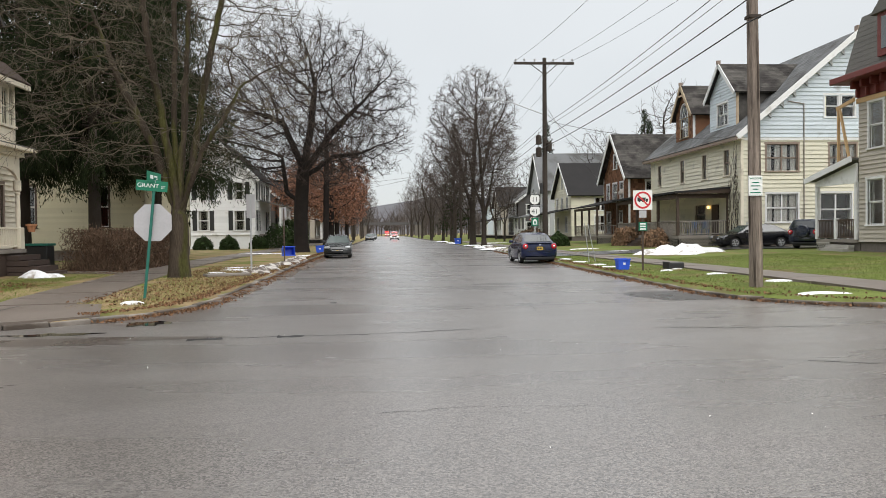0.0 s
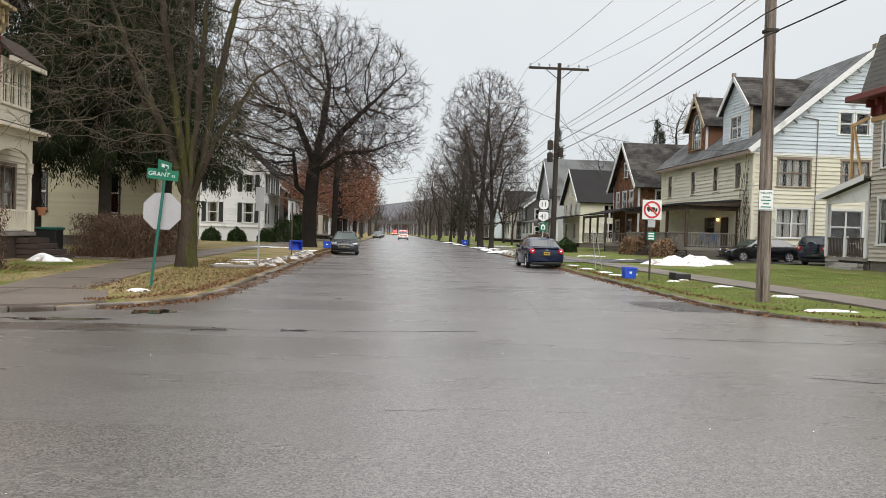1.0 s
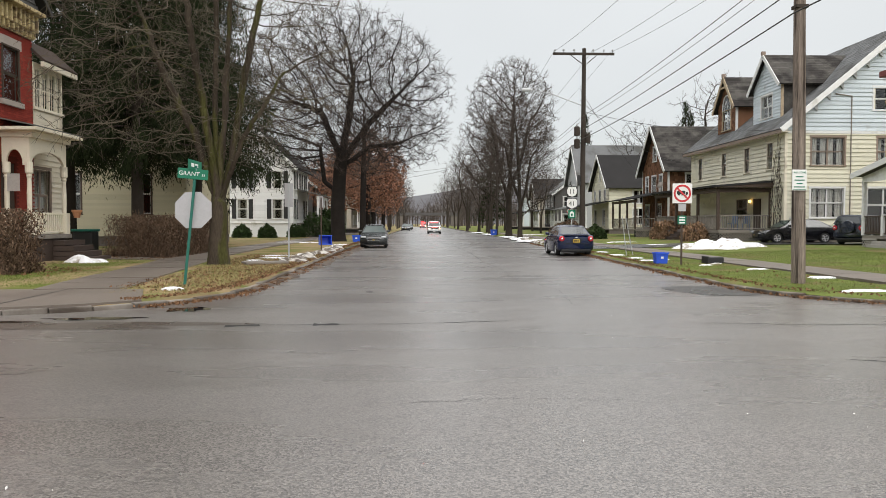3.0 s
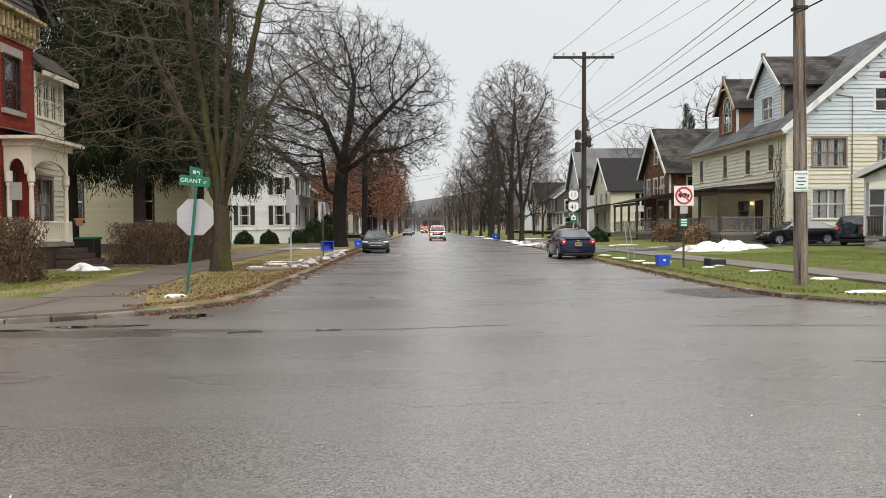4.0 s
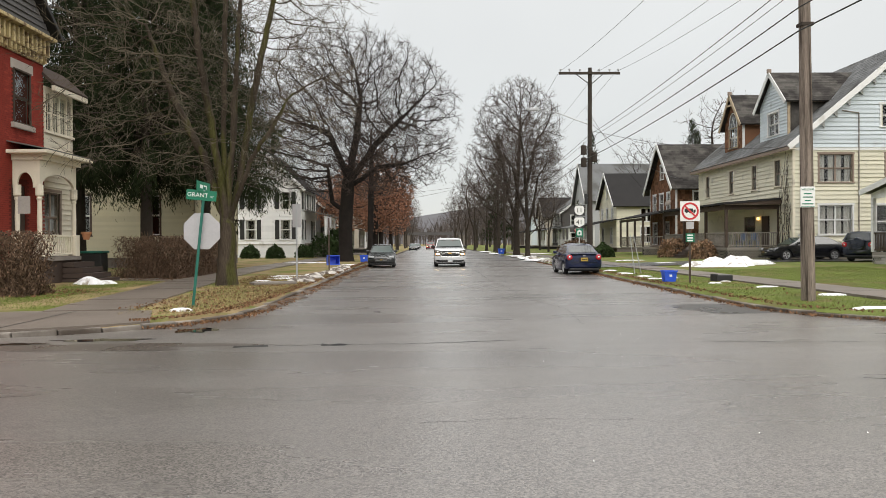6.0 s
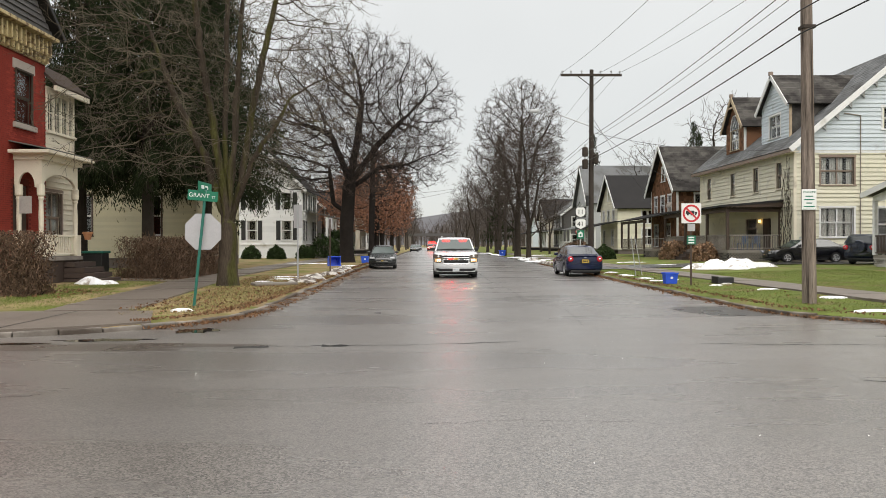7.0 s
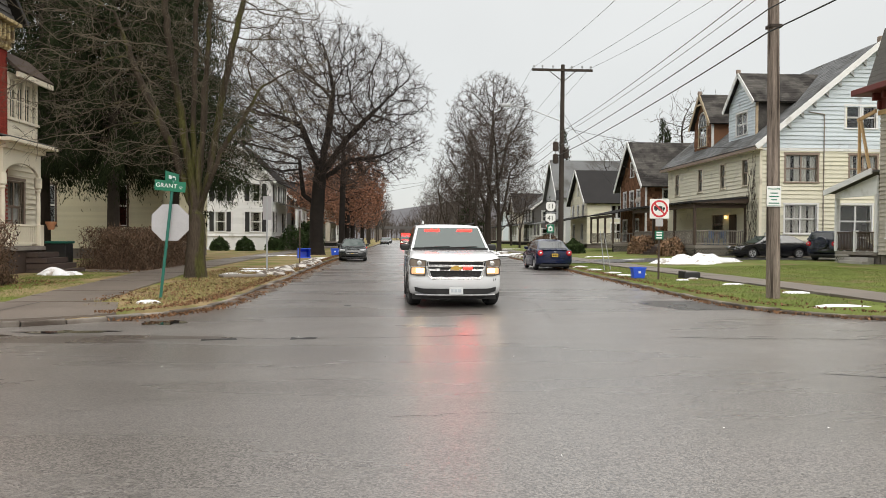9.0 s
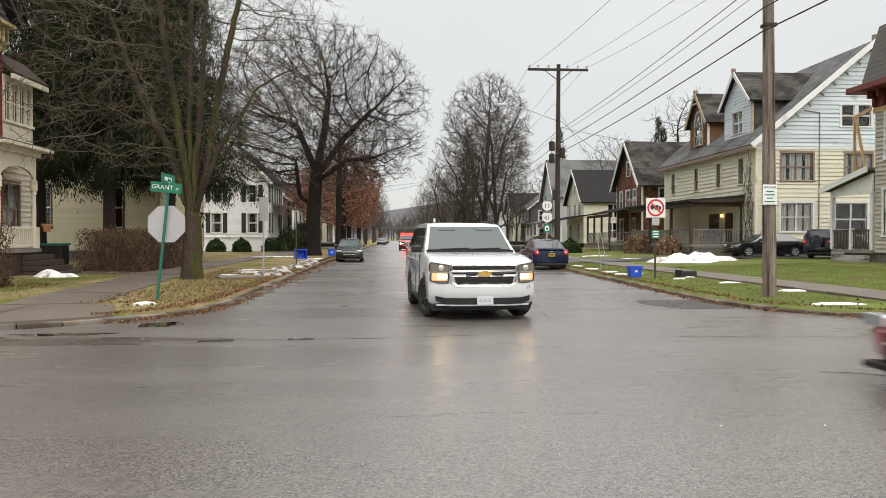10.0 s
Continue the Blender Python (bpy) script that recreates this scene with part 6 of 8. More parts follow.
# the near street tree, forking into upright stems
bare_tree("street_tree", "bare forked street tree with mossy bark on the verge", (-6.92, 25.9, 0.13), 11, 0.31,
          [[(0, 0, 0), (0.03, 0, 1.4), (0.0, 0, 2.7)],
           (6, [(-0.10, 0.1, 5.0), (-0.05, 0.2, 8.5), (0.1, 0.2, 14.0)]), (6, [(0.22, -0.1, 4.6), (0.45, -0.1, 8.0), (0.8, 0.0, 13.5)]), (5, [(0.42, 0.2, 3.6), (0.75, 0.3, 5.8), (1.5, 0.4, 9.5), (2.3, 0.4, 12.5)]),
           (6, [(-0.35, -0.2, 5.0), (-0.8, -0.3, 8.0), (-1.3, -0.2, 12.0)]), (6, [(0.2, 0.4, 5.2), (0.3, 0.8, 9.5)]), (6, [(-0.7, 0.2, 4.2), (-1.9, 0.3, 6.6), (-2.8, 0.3, 9.0)]),
           (6, [(0.9, -0.3, 4.2), (2.2, -0.5, 6.2)])],
          [(-0.4, 0, 9.4, 5.6, 5.0, 6.4), (-3.0, -0.3, 6.3, 3.8, 3.2, 2.9), (2.4, 0.2, 7.2, 2.6, 2.6, 3.4)], 3000, 0.30, 3.0, 0.42, 0.0075, 3, 0.75, "barkmoss", "twiglichen", 0.06, 0.14, least_z=3.2, rounds=60)
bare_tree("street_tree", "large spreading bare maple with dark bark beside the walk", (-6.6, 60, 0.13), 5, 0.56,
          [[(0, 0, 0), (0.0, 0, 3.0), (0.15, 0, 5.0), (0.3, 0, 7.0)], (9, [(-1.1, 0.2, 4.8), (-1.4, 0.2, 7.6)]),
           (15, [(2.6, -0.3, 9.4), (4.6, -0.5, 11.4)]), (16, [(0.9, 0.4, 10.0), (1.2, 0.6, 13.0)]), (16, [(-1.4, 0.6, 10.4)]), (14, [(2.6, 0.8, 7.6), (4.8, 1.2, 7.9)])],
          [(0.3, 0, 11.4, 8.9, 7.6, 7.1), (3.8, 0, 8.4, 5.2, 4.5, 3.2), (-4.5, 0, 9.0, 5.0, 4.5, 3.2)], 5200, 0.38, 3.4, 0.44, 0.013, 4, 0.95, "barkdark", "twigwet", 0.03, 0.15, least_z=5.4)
bare_tree("street_tree", "slim bare street tree among withered leaves", (-5.9, 76, 0.13), 8, 0.30,
          [[(0, 0, 0), (0.1, 0, 5), (0.2, 0, 10)]], [(0.2, 0, 10.5, 4.4, 4.0, 5.4)], 1000, 0.45, 4.0, 0.62, 0.016, 3, 0.9, "barkdark", "twighazed", 0.08, 0.16, least_z=4.0)
oak = bare_tree("street_tree", "oak with rust brown leaves still clinging", (-6.9, 98, 0.13), 21, 0.36,
                [[(0, 0, 0), (0.05, 0, 3.5), (0.0, 0, 8.5)]], [(0, 0, 8.4, 5.4, 5.0, 5.6)], 900, 0.5, 4.0, 0.75, 0.017, 3, 0.8, "barkdark", "twighazed", 0.04, 0.18, leaves=5500, lsize=0.15, least_z=2.8)
copy_thing(oak, pose(-7.4, 118, 0.13, 0, 0, 140))
copy_thing(oak, pose(-10.0, 90, 0.1, 0, 0, 70) @ Matrix.Scale(0.75, 4))
copy_thing(oak, pose(-6.9, 138, 0.13, 0, 0, 260) @ Matrix.Scale(0.9, 4))
elm = bare_tree("street_tree", "tall bare street tree with ascending limbs", (9.6, 82, 0.15), 31, 0.34,
                [[(0, 0, 0), (0.0, 0, 4.5), (0.2, 0, 9.0), (0.5, 0, 14.0)], (8, [(-0.8, 0.3, 6.4), (-1.6, 0.4, 11.0)]), (11, [(1.2, -0.2, 8.0), (2.2, -0.3, 12.5)]), (6, [(-1.6, -0.4, 4.3), (-3.6, -0.6, 5.4)])],
                [(0.2, 0, 12.6, 5.1, 4.8, 6.8), (-2.4, 0, 8.0, 3.2, 3.0, 3.0)], 3600, 0.42, 3.4, 0.46, 0.015, 4, 0.9, "bark", "twighazed", 0.08, 0.14, least_z=4.4)
copy_thing(elm, pose(9.9, 75, 0.15, 0, 0, 160) @ Matrix.Scale(0.72, 4))
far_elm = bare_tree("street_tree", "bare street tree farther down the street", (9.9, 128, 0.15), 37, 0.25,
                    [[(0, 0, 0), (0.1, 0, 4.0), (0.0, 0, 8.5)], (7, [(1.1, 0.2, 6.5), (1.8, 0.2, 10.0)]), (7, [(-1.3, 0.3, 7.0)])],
                    [(0, 0, 10.8, 5.4, 5.2, 6.2)], 800, 0.55, 4.5, 0.76, 0.018, 2, 1.1, "bark", "twighazed", 0.06, 0.16, least_z=3.2, rounds=45)
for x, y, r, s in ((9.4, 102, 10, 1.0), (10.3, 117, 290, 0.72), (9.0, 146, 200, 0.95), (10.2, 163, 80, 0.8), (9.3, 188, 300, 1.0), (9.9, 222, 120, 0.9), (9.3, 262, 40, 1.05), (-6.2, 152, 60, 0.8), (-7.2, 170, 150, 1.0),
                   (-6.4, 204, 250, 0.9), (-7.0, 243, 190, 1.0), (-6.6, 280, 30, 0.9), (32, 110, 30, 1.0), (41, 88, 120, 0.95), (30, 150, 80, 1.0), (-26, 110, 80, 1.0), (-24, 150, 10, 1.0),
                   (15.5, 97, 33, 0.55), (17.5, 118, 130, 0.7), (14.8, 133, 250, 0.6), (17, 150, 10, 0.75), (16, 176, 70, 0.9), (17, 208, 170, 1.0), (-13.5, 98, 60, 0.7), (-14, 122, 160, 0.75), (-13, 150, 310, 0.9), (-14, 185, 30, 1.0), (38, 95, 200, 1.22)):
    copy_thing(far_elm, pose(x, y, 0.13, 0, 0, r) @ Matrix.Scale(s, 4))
old_spruce = spruce("spruce", "old spruce with drooping dark green sprays beside the house", (-13.2, 35.5, 0.2), 21, 6.4, 3, 0.85, 320, 0.235, 640, 0.28, 0.105)
spruce("spruce", "old spruce with hanging dark foliage in the yard", (-16.8, 36.5, 0.2), 20, 5.8, 4, 0.85, 280, 0.24, 560, 0.32, 0.105)
copy_thing(old_spruce, pose(-12.2, 41.5, 0.2, 0, 0, 130) @ Matrix.Scale(0.95, 4))
fir = spruce("fir_tree", "pointed dark fir rising behind the houses", (11.0, 118, 0.15), 18.5, 3.4, 9, 0.35, 150, 0.1, 40, 0.25, 0.24)
for x, y, s, r in ((24.5, 112, 0.95, 20), (31.8, 90, 0.86, 80), (33.2, 92, 0.8, 200), (-19, 92, 0.9, 50), (-15, 52, 0.75, 30)):
    copy_thing(fir, pose(x, y, 0.3, 0, 0, r) @ Matrix.Scale(s, 4))


# ---- houses of the west side ----
def brick_house():
    """The red brick house with its cream arched porch, glazed upper porch and bracketed cornice."""
    X, Y, Z = -14.3, 28.3, 0.14
    h = thing("house", "red brick house with cream arched porch and ochre bracketed cornice", "house", (X, Y, Z))
    # east wall of brick, running south from the corner; u runs north along the wall
    L, top = 9.0, 8.1
    east = ((0, -L), (0, 1))
    m = wall_map((0, -L, 0), (0, 1))
    op = [(L - 2.02, L - 1.0, 5.7, 7.5), (L - 5.4, L - 4.5, 5.7, 7.5), (L - 2.2, L - 1.25, 1.0, 3.5)]
    w = wall(h, *east, L, 0.0, top, "mortar", op)
    part("wall", bx(-8, -0.16, -0.16, 0, 0, top), "mortar", h)
    part("wall", bx(-8, -0.16, -L, -L + 0.16, 0, top), "mortar", h)
    me = bpy.data.meshes.new("brick")
    bm = bx(-0.5, 0.5, -0.5, 0.5, -0.5, 0.5)
    bm.to_mesh(me)
    bm.free()
    me.materials.append(M["brick"])
    # single bricks where the wall shows over the porch; the rest of the courses joined
    rest = bmesh.new()
    row, v, count = 0, 0.02, 0
    while v < top - 0.05:
        u = L - (0.0 if row % 2 else 0.11)
        while u > L - 5.0:
            a = u - 0.21
            c, z = a + 0.1, v + 0.033
            if not any(q[0] - 0.12 < c < q[1] + 0.12 and q[2] - 0.1 < z < q[3] + 0.25 for q in op):
                if 5.0 < v < 7.6 and L - 2.6 < a and count < 300:
                    shared("brick", me, w, m @ pose(c, z, 0.004) @ Matrix.Diagonal((0.205, 0.062, 0.02, 1)))
                    count += 1
                elif a > L - 4.3 and v > 0.6:
                    box(rest, a, a + 0.205, v, v + 0.062, -0.004, 0.013)
            u -= 0.215
        v += 0.073
        row += 1
    rest.transform(m)
    tagged(part("brickwork", rest, "brick", w), kind="stuff")
    for q in op[:2]:
        window(h, *east, *q, "darkbrown", "darkbrown", 0.0, casing=0.05)
        s = m
        for a in (bx(q[0] - 0.2, q[1] + 0.2, q[3] + 0.02, q[3] + 0.36, -0.04, 0.05, bev=0.01), bx(q[0] - 0.2, q[1] + 0.22, q[2] - 0.22, q[2] - 0.04, -0.04, 0.12, bev=0.01)):
            a.transform(s)
            part("stone_lintel", a, "stone", h, "pale grey stone lintel")
    part("front_door", bx(-0.12, -0.06, -2.2, -1.25, 1.0, 3.5), "darkbrown", h, "dark front door")
    # cornice with brackets, along the east wall and over the corner
    part("cornice_board", bx(0.0, 0.08, -L, 0.0, top, top + 0.85), "ochretrim", h, "ochre cornice with brackets")
    for k in range(28):
        y = -0.1 - 0.29 * k
        b = part("bracket", bx(0.08, 0.3, y - 0.05, y + 0.05, top + 0.25, top + 0.82, bev=0.03), "ochretrim", h)
        part("pendant", bx(0.09, 0.2, y - 0.05, y + 0.05, top + 0.02, top + 0.25, bev=0.03), "ochretrim", b)
        part("rosette", bx(0.08, 0.13, y - 0.21, y - 0.09, top + 0.3, top + 0.6, bev=0.02), "ochretrim", b)
    part("cornice_shelf", bx(-0.1, 0.5, -L, 0.12, top + 0.85, top + 0.97, bev=0.02), "ochretrim", h)
    # gable over it, dark siding, with a black rake
    g = wall(h, (0.35, -L), (0, 1), L - 0.1, top + 0.97, top + 0.98, "darksiding", (), (L * 0.5, top + 4.6), 0.2)
    for ye in (-L - 0.3, 0.3):
        slope(h, (0.6, ye, top + 0.95), (-8, ye, top + 0.95), (-8, -L / 2, top + 4.85), (0.6, -L / 2, top + 4.85), "roofdark", 0.07)
        bar(h, "rake_board", (0.62, ye, top + 0.97), (0.62, -L / 2, top + 4.87), 0.05, 0.14, "signblack")
    # glazed upper porch north of the corner
    z0, z1 = 5.1, 7.25
    part("upper_porch_wall", bx(-3, 0.0, 0.003, 2.2, 4.75, 5.65), "creamtrim", h)
    for k in range(4):
        part("clapboard", bx(-0.01, 0.03, 0.0, 2.22, 4.8 + 0.2 * k, 4.98 + 0.2 * k), "creamtrim", h)
    part("upper_sill", bx(-0.05, 0.1, 0.0, 2.25, 5.62, 5.72), "creamtrim", h)
    part("upper_header", bx(-3, 0.04, 0.003, 2.22, 7.1, 7.35), "creamtrim", h)
    for y in (0.05, 0.6, 1.15, 1.7, 2.15):
        part("mullion", bx(-0.05, 0.05, y - 0.05, y + 0.05, 5.7, 7.12), "creamtrim", h)
    for k in range(4):
        y0, y1 = (0.1, 0.65, 1.2, 1.75)[k], (0.55, 1.1, 1.65, 2.1)[k]
        p = part("pane", bx(-0.02, -0.014, y0, y1, 5.72, 7.1), "pane", h)
        p.visible_shadow = False
        part("glazing_bar", bx(-0.012, 0.01, y0, y1, 6.38, 6.42), "creamtrim", h)
        part("glazing_bar", bx(-0.012, 0.01, (y0 + y1) / 2 - 0.015, (y0 + y1) / 2 + 0.015, 5.72, 7.1), "creamtrim", h)
    # back wall coloured near-black for the dimness behind the glass
    part("upper_back_wall", bx(-2.0, -1.9, 0.0, 2.2, 5.65, 7.1), "shadepaint", h)
    slope(h, (0.45, -0.1, 7.32), (0.45, 2.6, 7.32), (-0.45, 2.4, 8.15), (-0.45, -0.1, 8.15), "steps", 0.1, "upper_porch_roof", courses=0)
    part("upper_porch_fascia", bx(0.36, 0.48, -0.1, 2.6, 7.16, 7.34), "creamtrim", h)
    # arched porch: floor, posts, arches, entablature, roof
    x1, f, t = 1.0, 1.0, 4.35
    ys = -2.2
    part("porch_floor", bx(0.0, x1 + 0.1, ys - 0.1, 0.55, f - 0.14, f), "greyrail", h)
    part("porch_base", bx(0.0, x1, ys, 0.45, -0.4, f - 0.14), "steps", h)

    def turned(x, y):
        bm = lathe(bmesh.new(), [(0.13, f), (0.13, f + 0.62), (0.09, f + 0.66), (0.11, f + 0.72), (0.075, f + 0.8), (0.085, f + 1.4), (0.07, f + 1.95), (0.10, f + 2.02), (0.08, f + 2.08), (0.13, f + 2.14), (0.13, f + 2.5)], 12, (x, y, 0))
        part("turned_post", bm, "creamtrim", h, "turned cream porch post")
        part("post_foot", bx(x - 0.15, x + 0.15, y - 0.15, y + 0.15, f, f + 0.78, bev=0.02), "creamtrim", h)
    for p in ((x1 - 0.1, ys + 0.1), (x1 - 0.1, 0.4), (0.14, ys + 0.1)):
        turned(*p)

    def arch_panel(a, c, axis, at):
        """A board with a flattened arch cut in it."""
        z0, z1 = f + 2.4, t
        n = 12
        pts = [(a, z1), (a, z0), (a + 0.14, z0)]
        mid, r = (a + c) / 2, (c - a) / 2 - 0.14
        pts += [(mid - r * math.cos(math.pi * k / n), z0 + 0.05 + 0.48 * math.sin(math.pi * k / n)) for k in range(n + 1)]
        pts += [(c - 0.14, z0), (c, z0), (c, z1)]
        bm = prism(bmesh.new(), pts, 0.1, axis, at)
        bmesh.ops.triangulate(bm, faces=[q for q in bm.faces if len(q.verts) > 4])
        part("arch_board", bm, "creamtrim", h)
    arch_panel(ys + 0.05, 0.5, "x", x1 - 0.15)
    arch_panel(0.01, x1 - 0.155, "y", ys + 0.053)
    part("porch_entablature", bx(-0.35, x1 + 0.08, ys - 0.02, 0.62, t, t + 0.2), "creamtrim", h)
    part("porch_cornice", bx(-0.45, x1 + 0.4, ys - 0.35, 0.95, t + 0.2, t + 0.32, bev=0.02), "creamtrim", h)
    slope(h, (x1 + 0.35, ys - 0.3, t + 0.33), (x1 + 0.35, 0.9, t + 0.33), (0, 0.9, t + 0.6), (0, ys - 0.3, t + 0.6), "roofslate", 0.04, "porch_roof")
    railing(h, (x1 - 0.1, ys + 0.2), (x1 - 0.1, 0.3), f, f + 0.75, "creamtrim", 0.14, 0.07)
    # bay under the arches, with its paired window
    wall(h, (-0.05, -0.15), (0, 1), 2.6, 0.6, 4.5, "creamtrim", [(0.15, 1.35, 1.5, 3.4)], None, 0.2)
    window(h, (-0.05, -0.15), (0, 1), 0.15, 1.35, 1.5, 3.4, "browntrim", "browntrim", 0.9, lights=2)
    part("wall", bx(-3, -0.21, 2.28, 2.44, 0.0, 4.8), "creamtrim", h)
    # steps to the walk
    for k in range(5):
        part("step", bx(x1 + 0.003, x1 + 1.7 - 0.32 * k, -0.75, 0.95, -0.2 + 0.2 * k, -0.02 + 0.2 * k, bev=0.01), "steps", h)
    bm = bx(0.2, 0.62, ys + 0.02, ys + 0.035, 2.5, 3.1)
    part("porch_banner", bm, "curtain", h, "small pale hanging banner")
    return h


def yellow_house():
    X, Y, Z = -24.0, 44.0, 0.2
    h = thing("house", "pale yellow clapboard house behind the spruces", "house", (X, Y, Z))
    W, D, E, P = 10.4, 10, 6.2, 9.5
    op = [(7.6, 8.4, 1.9, 4.2), (3.5, 4.4, 1.9, 4.2)]
    part("foundation", bx(0.05, W - 0.05, 0.05, D, -0.4, 0.6), "found", h)
    wall(h, (0, 0), (1, 0), W, 0.6, E, "yellowsiding", op, (W / 2, P), 0.16)
    wall(h, (W, 0), (0, 1), D, 0.6, E, "yellowsiding")
    wall(h, (0, D), (0, -1), D, 0.6, E, "yellowsiding")
    wall(h, (W, D), (-1, 0), W, 0.6, E, "yellowsiding", (), (W / 2, P))
    for q in op:
        window(h, (0, 0), (1, 0), *q, "darkbrown", "whitepaint", 0.3)
    k = (P - E) / (W / 2)
    for xe in (-0.5, W + 0.5):
        slope(h, (xe, -0.5, E - 0.5 * k), (xe, D + 0.5, E - 0.5 * k), (W / 2, D + 0.5, P), (W / 2, -0.5, P), "roofdark")
        bar(h, "rake_board", (xe, -0.53, E - 0.5 * k), (W / 2, -0.53, P), 0.06, 0.3, "creamtrim")


def white_house():
    X, Y, Z = -19.5, 74.0, 1.05
    h = thing("house", "white clapboard house with black shutters and arched porch", "house", (X, Y, Z))
    W, D, E, P = 7.0, 9.5, 6.2, 9.6
    so = [(1.6, 2.6, 0.95, 2.85), (1.6, 2.6, 3.9, 5.6), (5.0, 6.0, 3.9, 5.6), (5.0, 6.0, 0.95, 2.85)]
    eo = [(1.0, 1.9, 3.9, 5.6), (4.2, 5.1, 3.9, 5.6), (7.2, 8.1, 3.9, 5.6), (1.0, 2.0, 0.9, 2.9), (6.8, 7.8, 0.9, 2.9)]
    part("foundation", bx(0.05, W - 0.05, 0.05, D, -1.3, 0.5), "whitepaint", h)
    wall(h, (0, 0), (1, 0), W, 0.5, E, "whitepaint", so, (W / 2, P), 0.3)
    wall(h, (W, 0), (0, 1), D, 0.5, E, "whitepaint", eo, None, 0.3)
    wall(h, (0, D), (0, -1), D, 0.5, E, "whitepaint")
    wall(h, (W, D), (-1, 0), W, 0.5, E, "whitepaint", (), (W / 2, P))
    for q in so:
        window(h, (0, 0), (1, 0), *q, "whitepaint", "whitepaint", 0.5)
        for a in (q[0] - 0.52, q[1] + 0.1):
            part("shutter", bx(a, a + 0.42, -0.09, -0.05, q[2], q[3]), "signblack", h, "black louvred shutter")
    for q in eo:
        window(h, (W, 0), (0, 1), *q, "whitepaint", "whitepaint", 0.5)
        for a in (q[0] - 0.52, q[1] + 0.1):
            part("shutter", bx(W + 0.05, W + 0.09, a, a + 0.42, q[2], q[3]), "signblack", h)
    k = (P - E) / (W / 2)
    for xe in (-0.5, W + 0.5):
        slope(h, (xe, -0.5, E - 0.5 * k), (xe, D + 0.5, E - 0.5 * k), (W / 2, D + 0.5, P), (W / 2, -0.5, P), "roofdark")
        bar(h, "rake_board", (xe, -0.53, E - 0.5 * k), (W / 2, -0.53, P), 0.06, 0.3, "whitepaint")
    part("porch_floor", bx(W, W + 2.2, 2.2, D, -1.3, 0.55), "greyrail", h)
    slope(h, (W + 2.5, 2.0, 3.3), (W + 2.5, D + 0.3, 3.3), (W, D + 0.3, 3.9), (W, 2.0, 3.9), "roofslate", 0.1, "porch_roof")
    for y in (2.3, 4.6, 6.9, D - 0.1):
        part("post", bx(W + 2.0, W + 2.2, y - 0.1, y + 0.1, 0.55, 3.3), "whitepaint", h)
    for k2 in range(3):
        y0, y1 = 2.4 + 2.3 * k2, 4.5 + 2.3 * k2
        pts = [(y0, 3.3), (y0, 2.6)] + [((y0 + y1) / 2 - 0.95 * math.cos(math.pi * j / 10), 2.6 + 0.5 * math.sin(math.pi * j / 10)) for j in range(11)] + [(y1, 2.6), (y1, 3.3)]
        bm = prism(bmesh.new(), pts, 0.08, "x", W + 2.06)
        bmesh.ops.triangulate(bm, faces=[q for q in bm.faces if len(q.verts) > 4])
        part("arch_board", bm, "whitepaint", h)


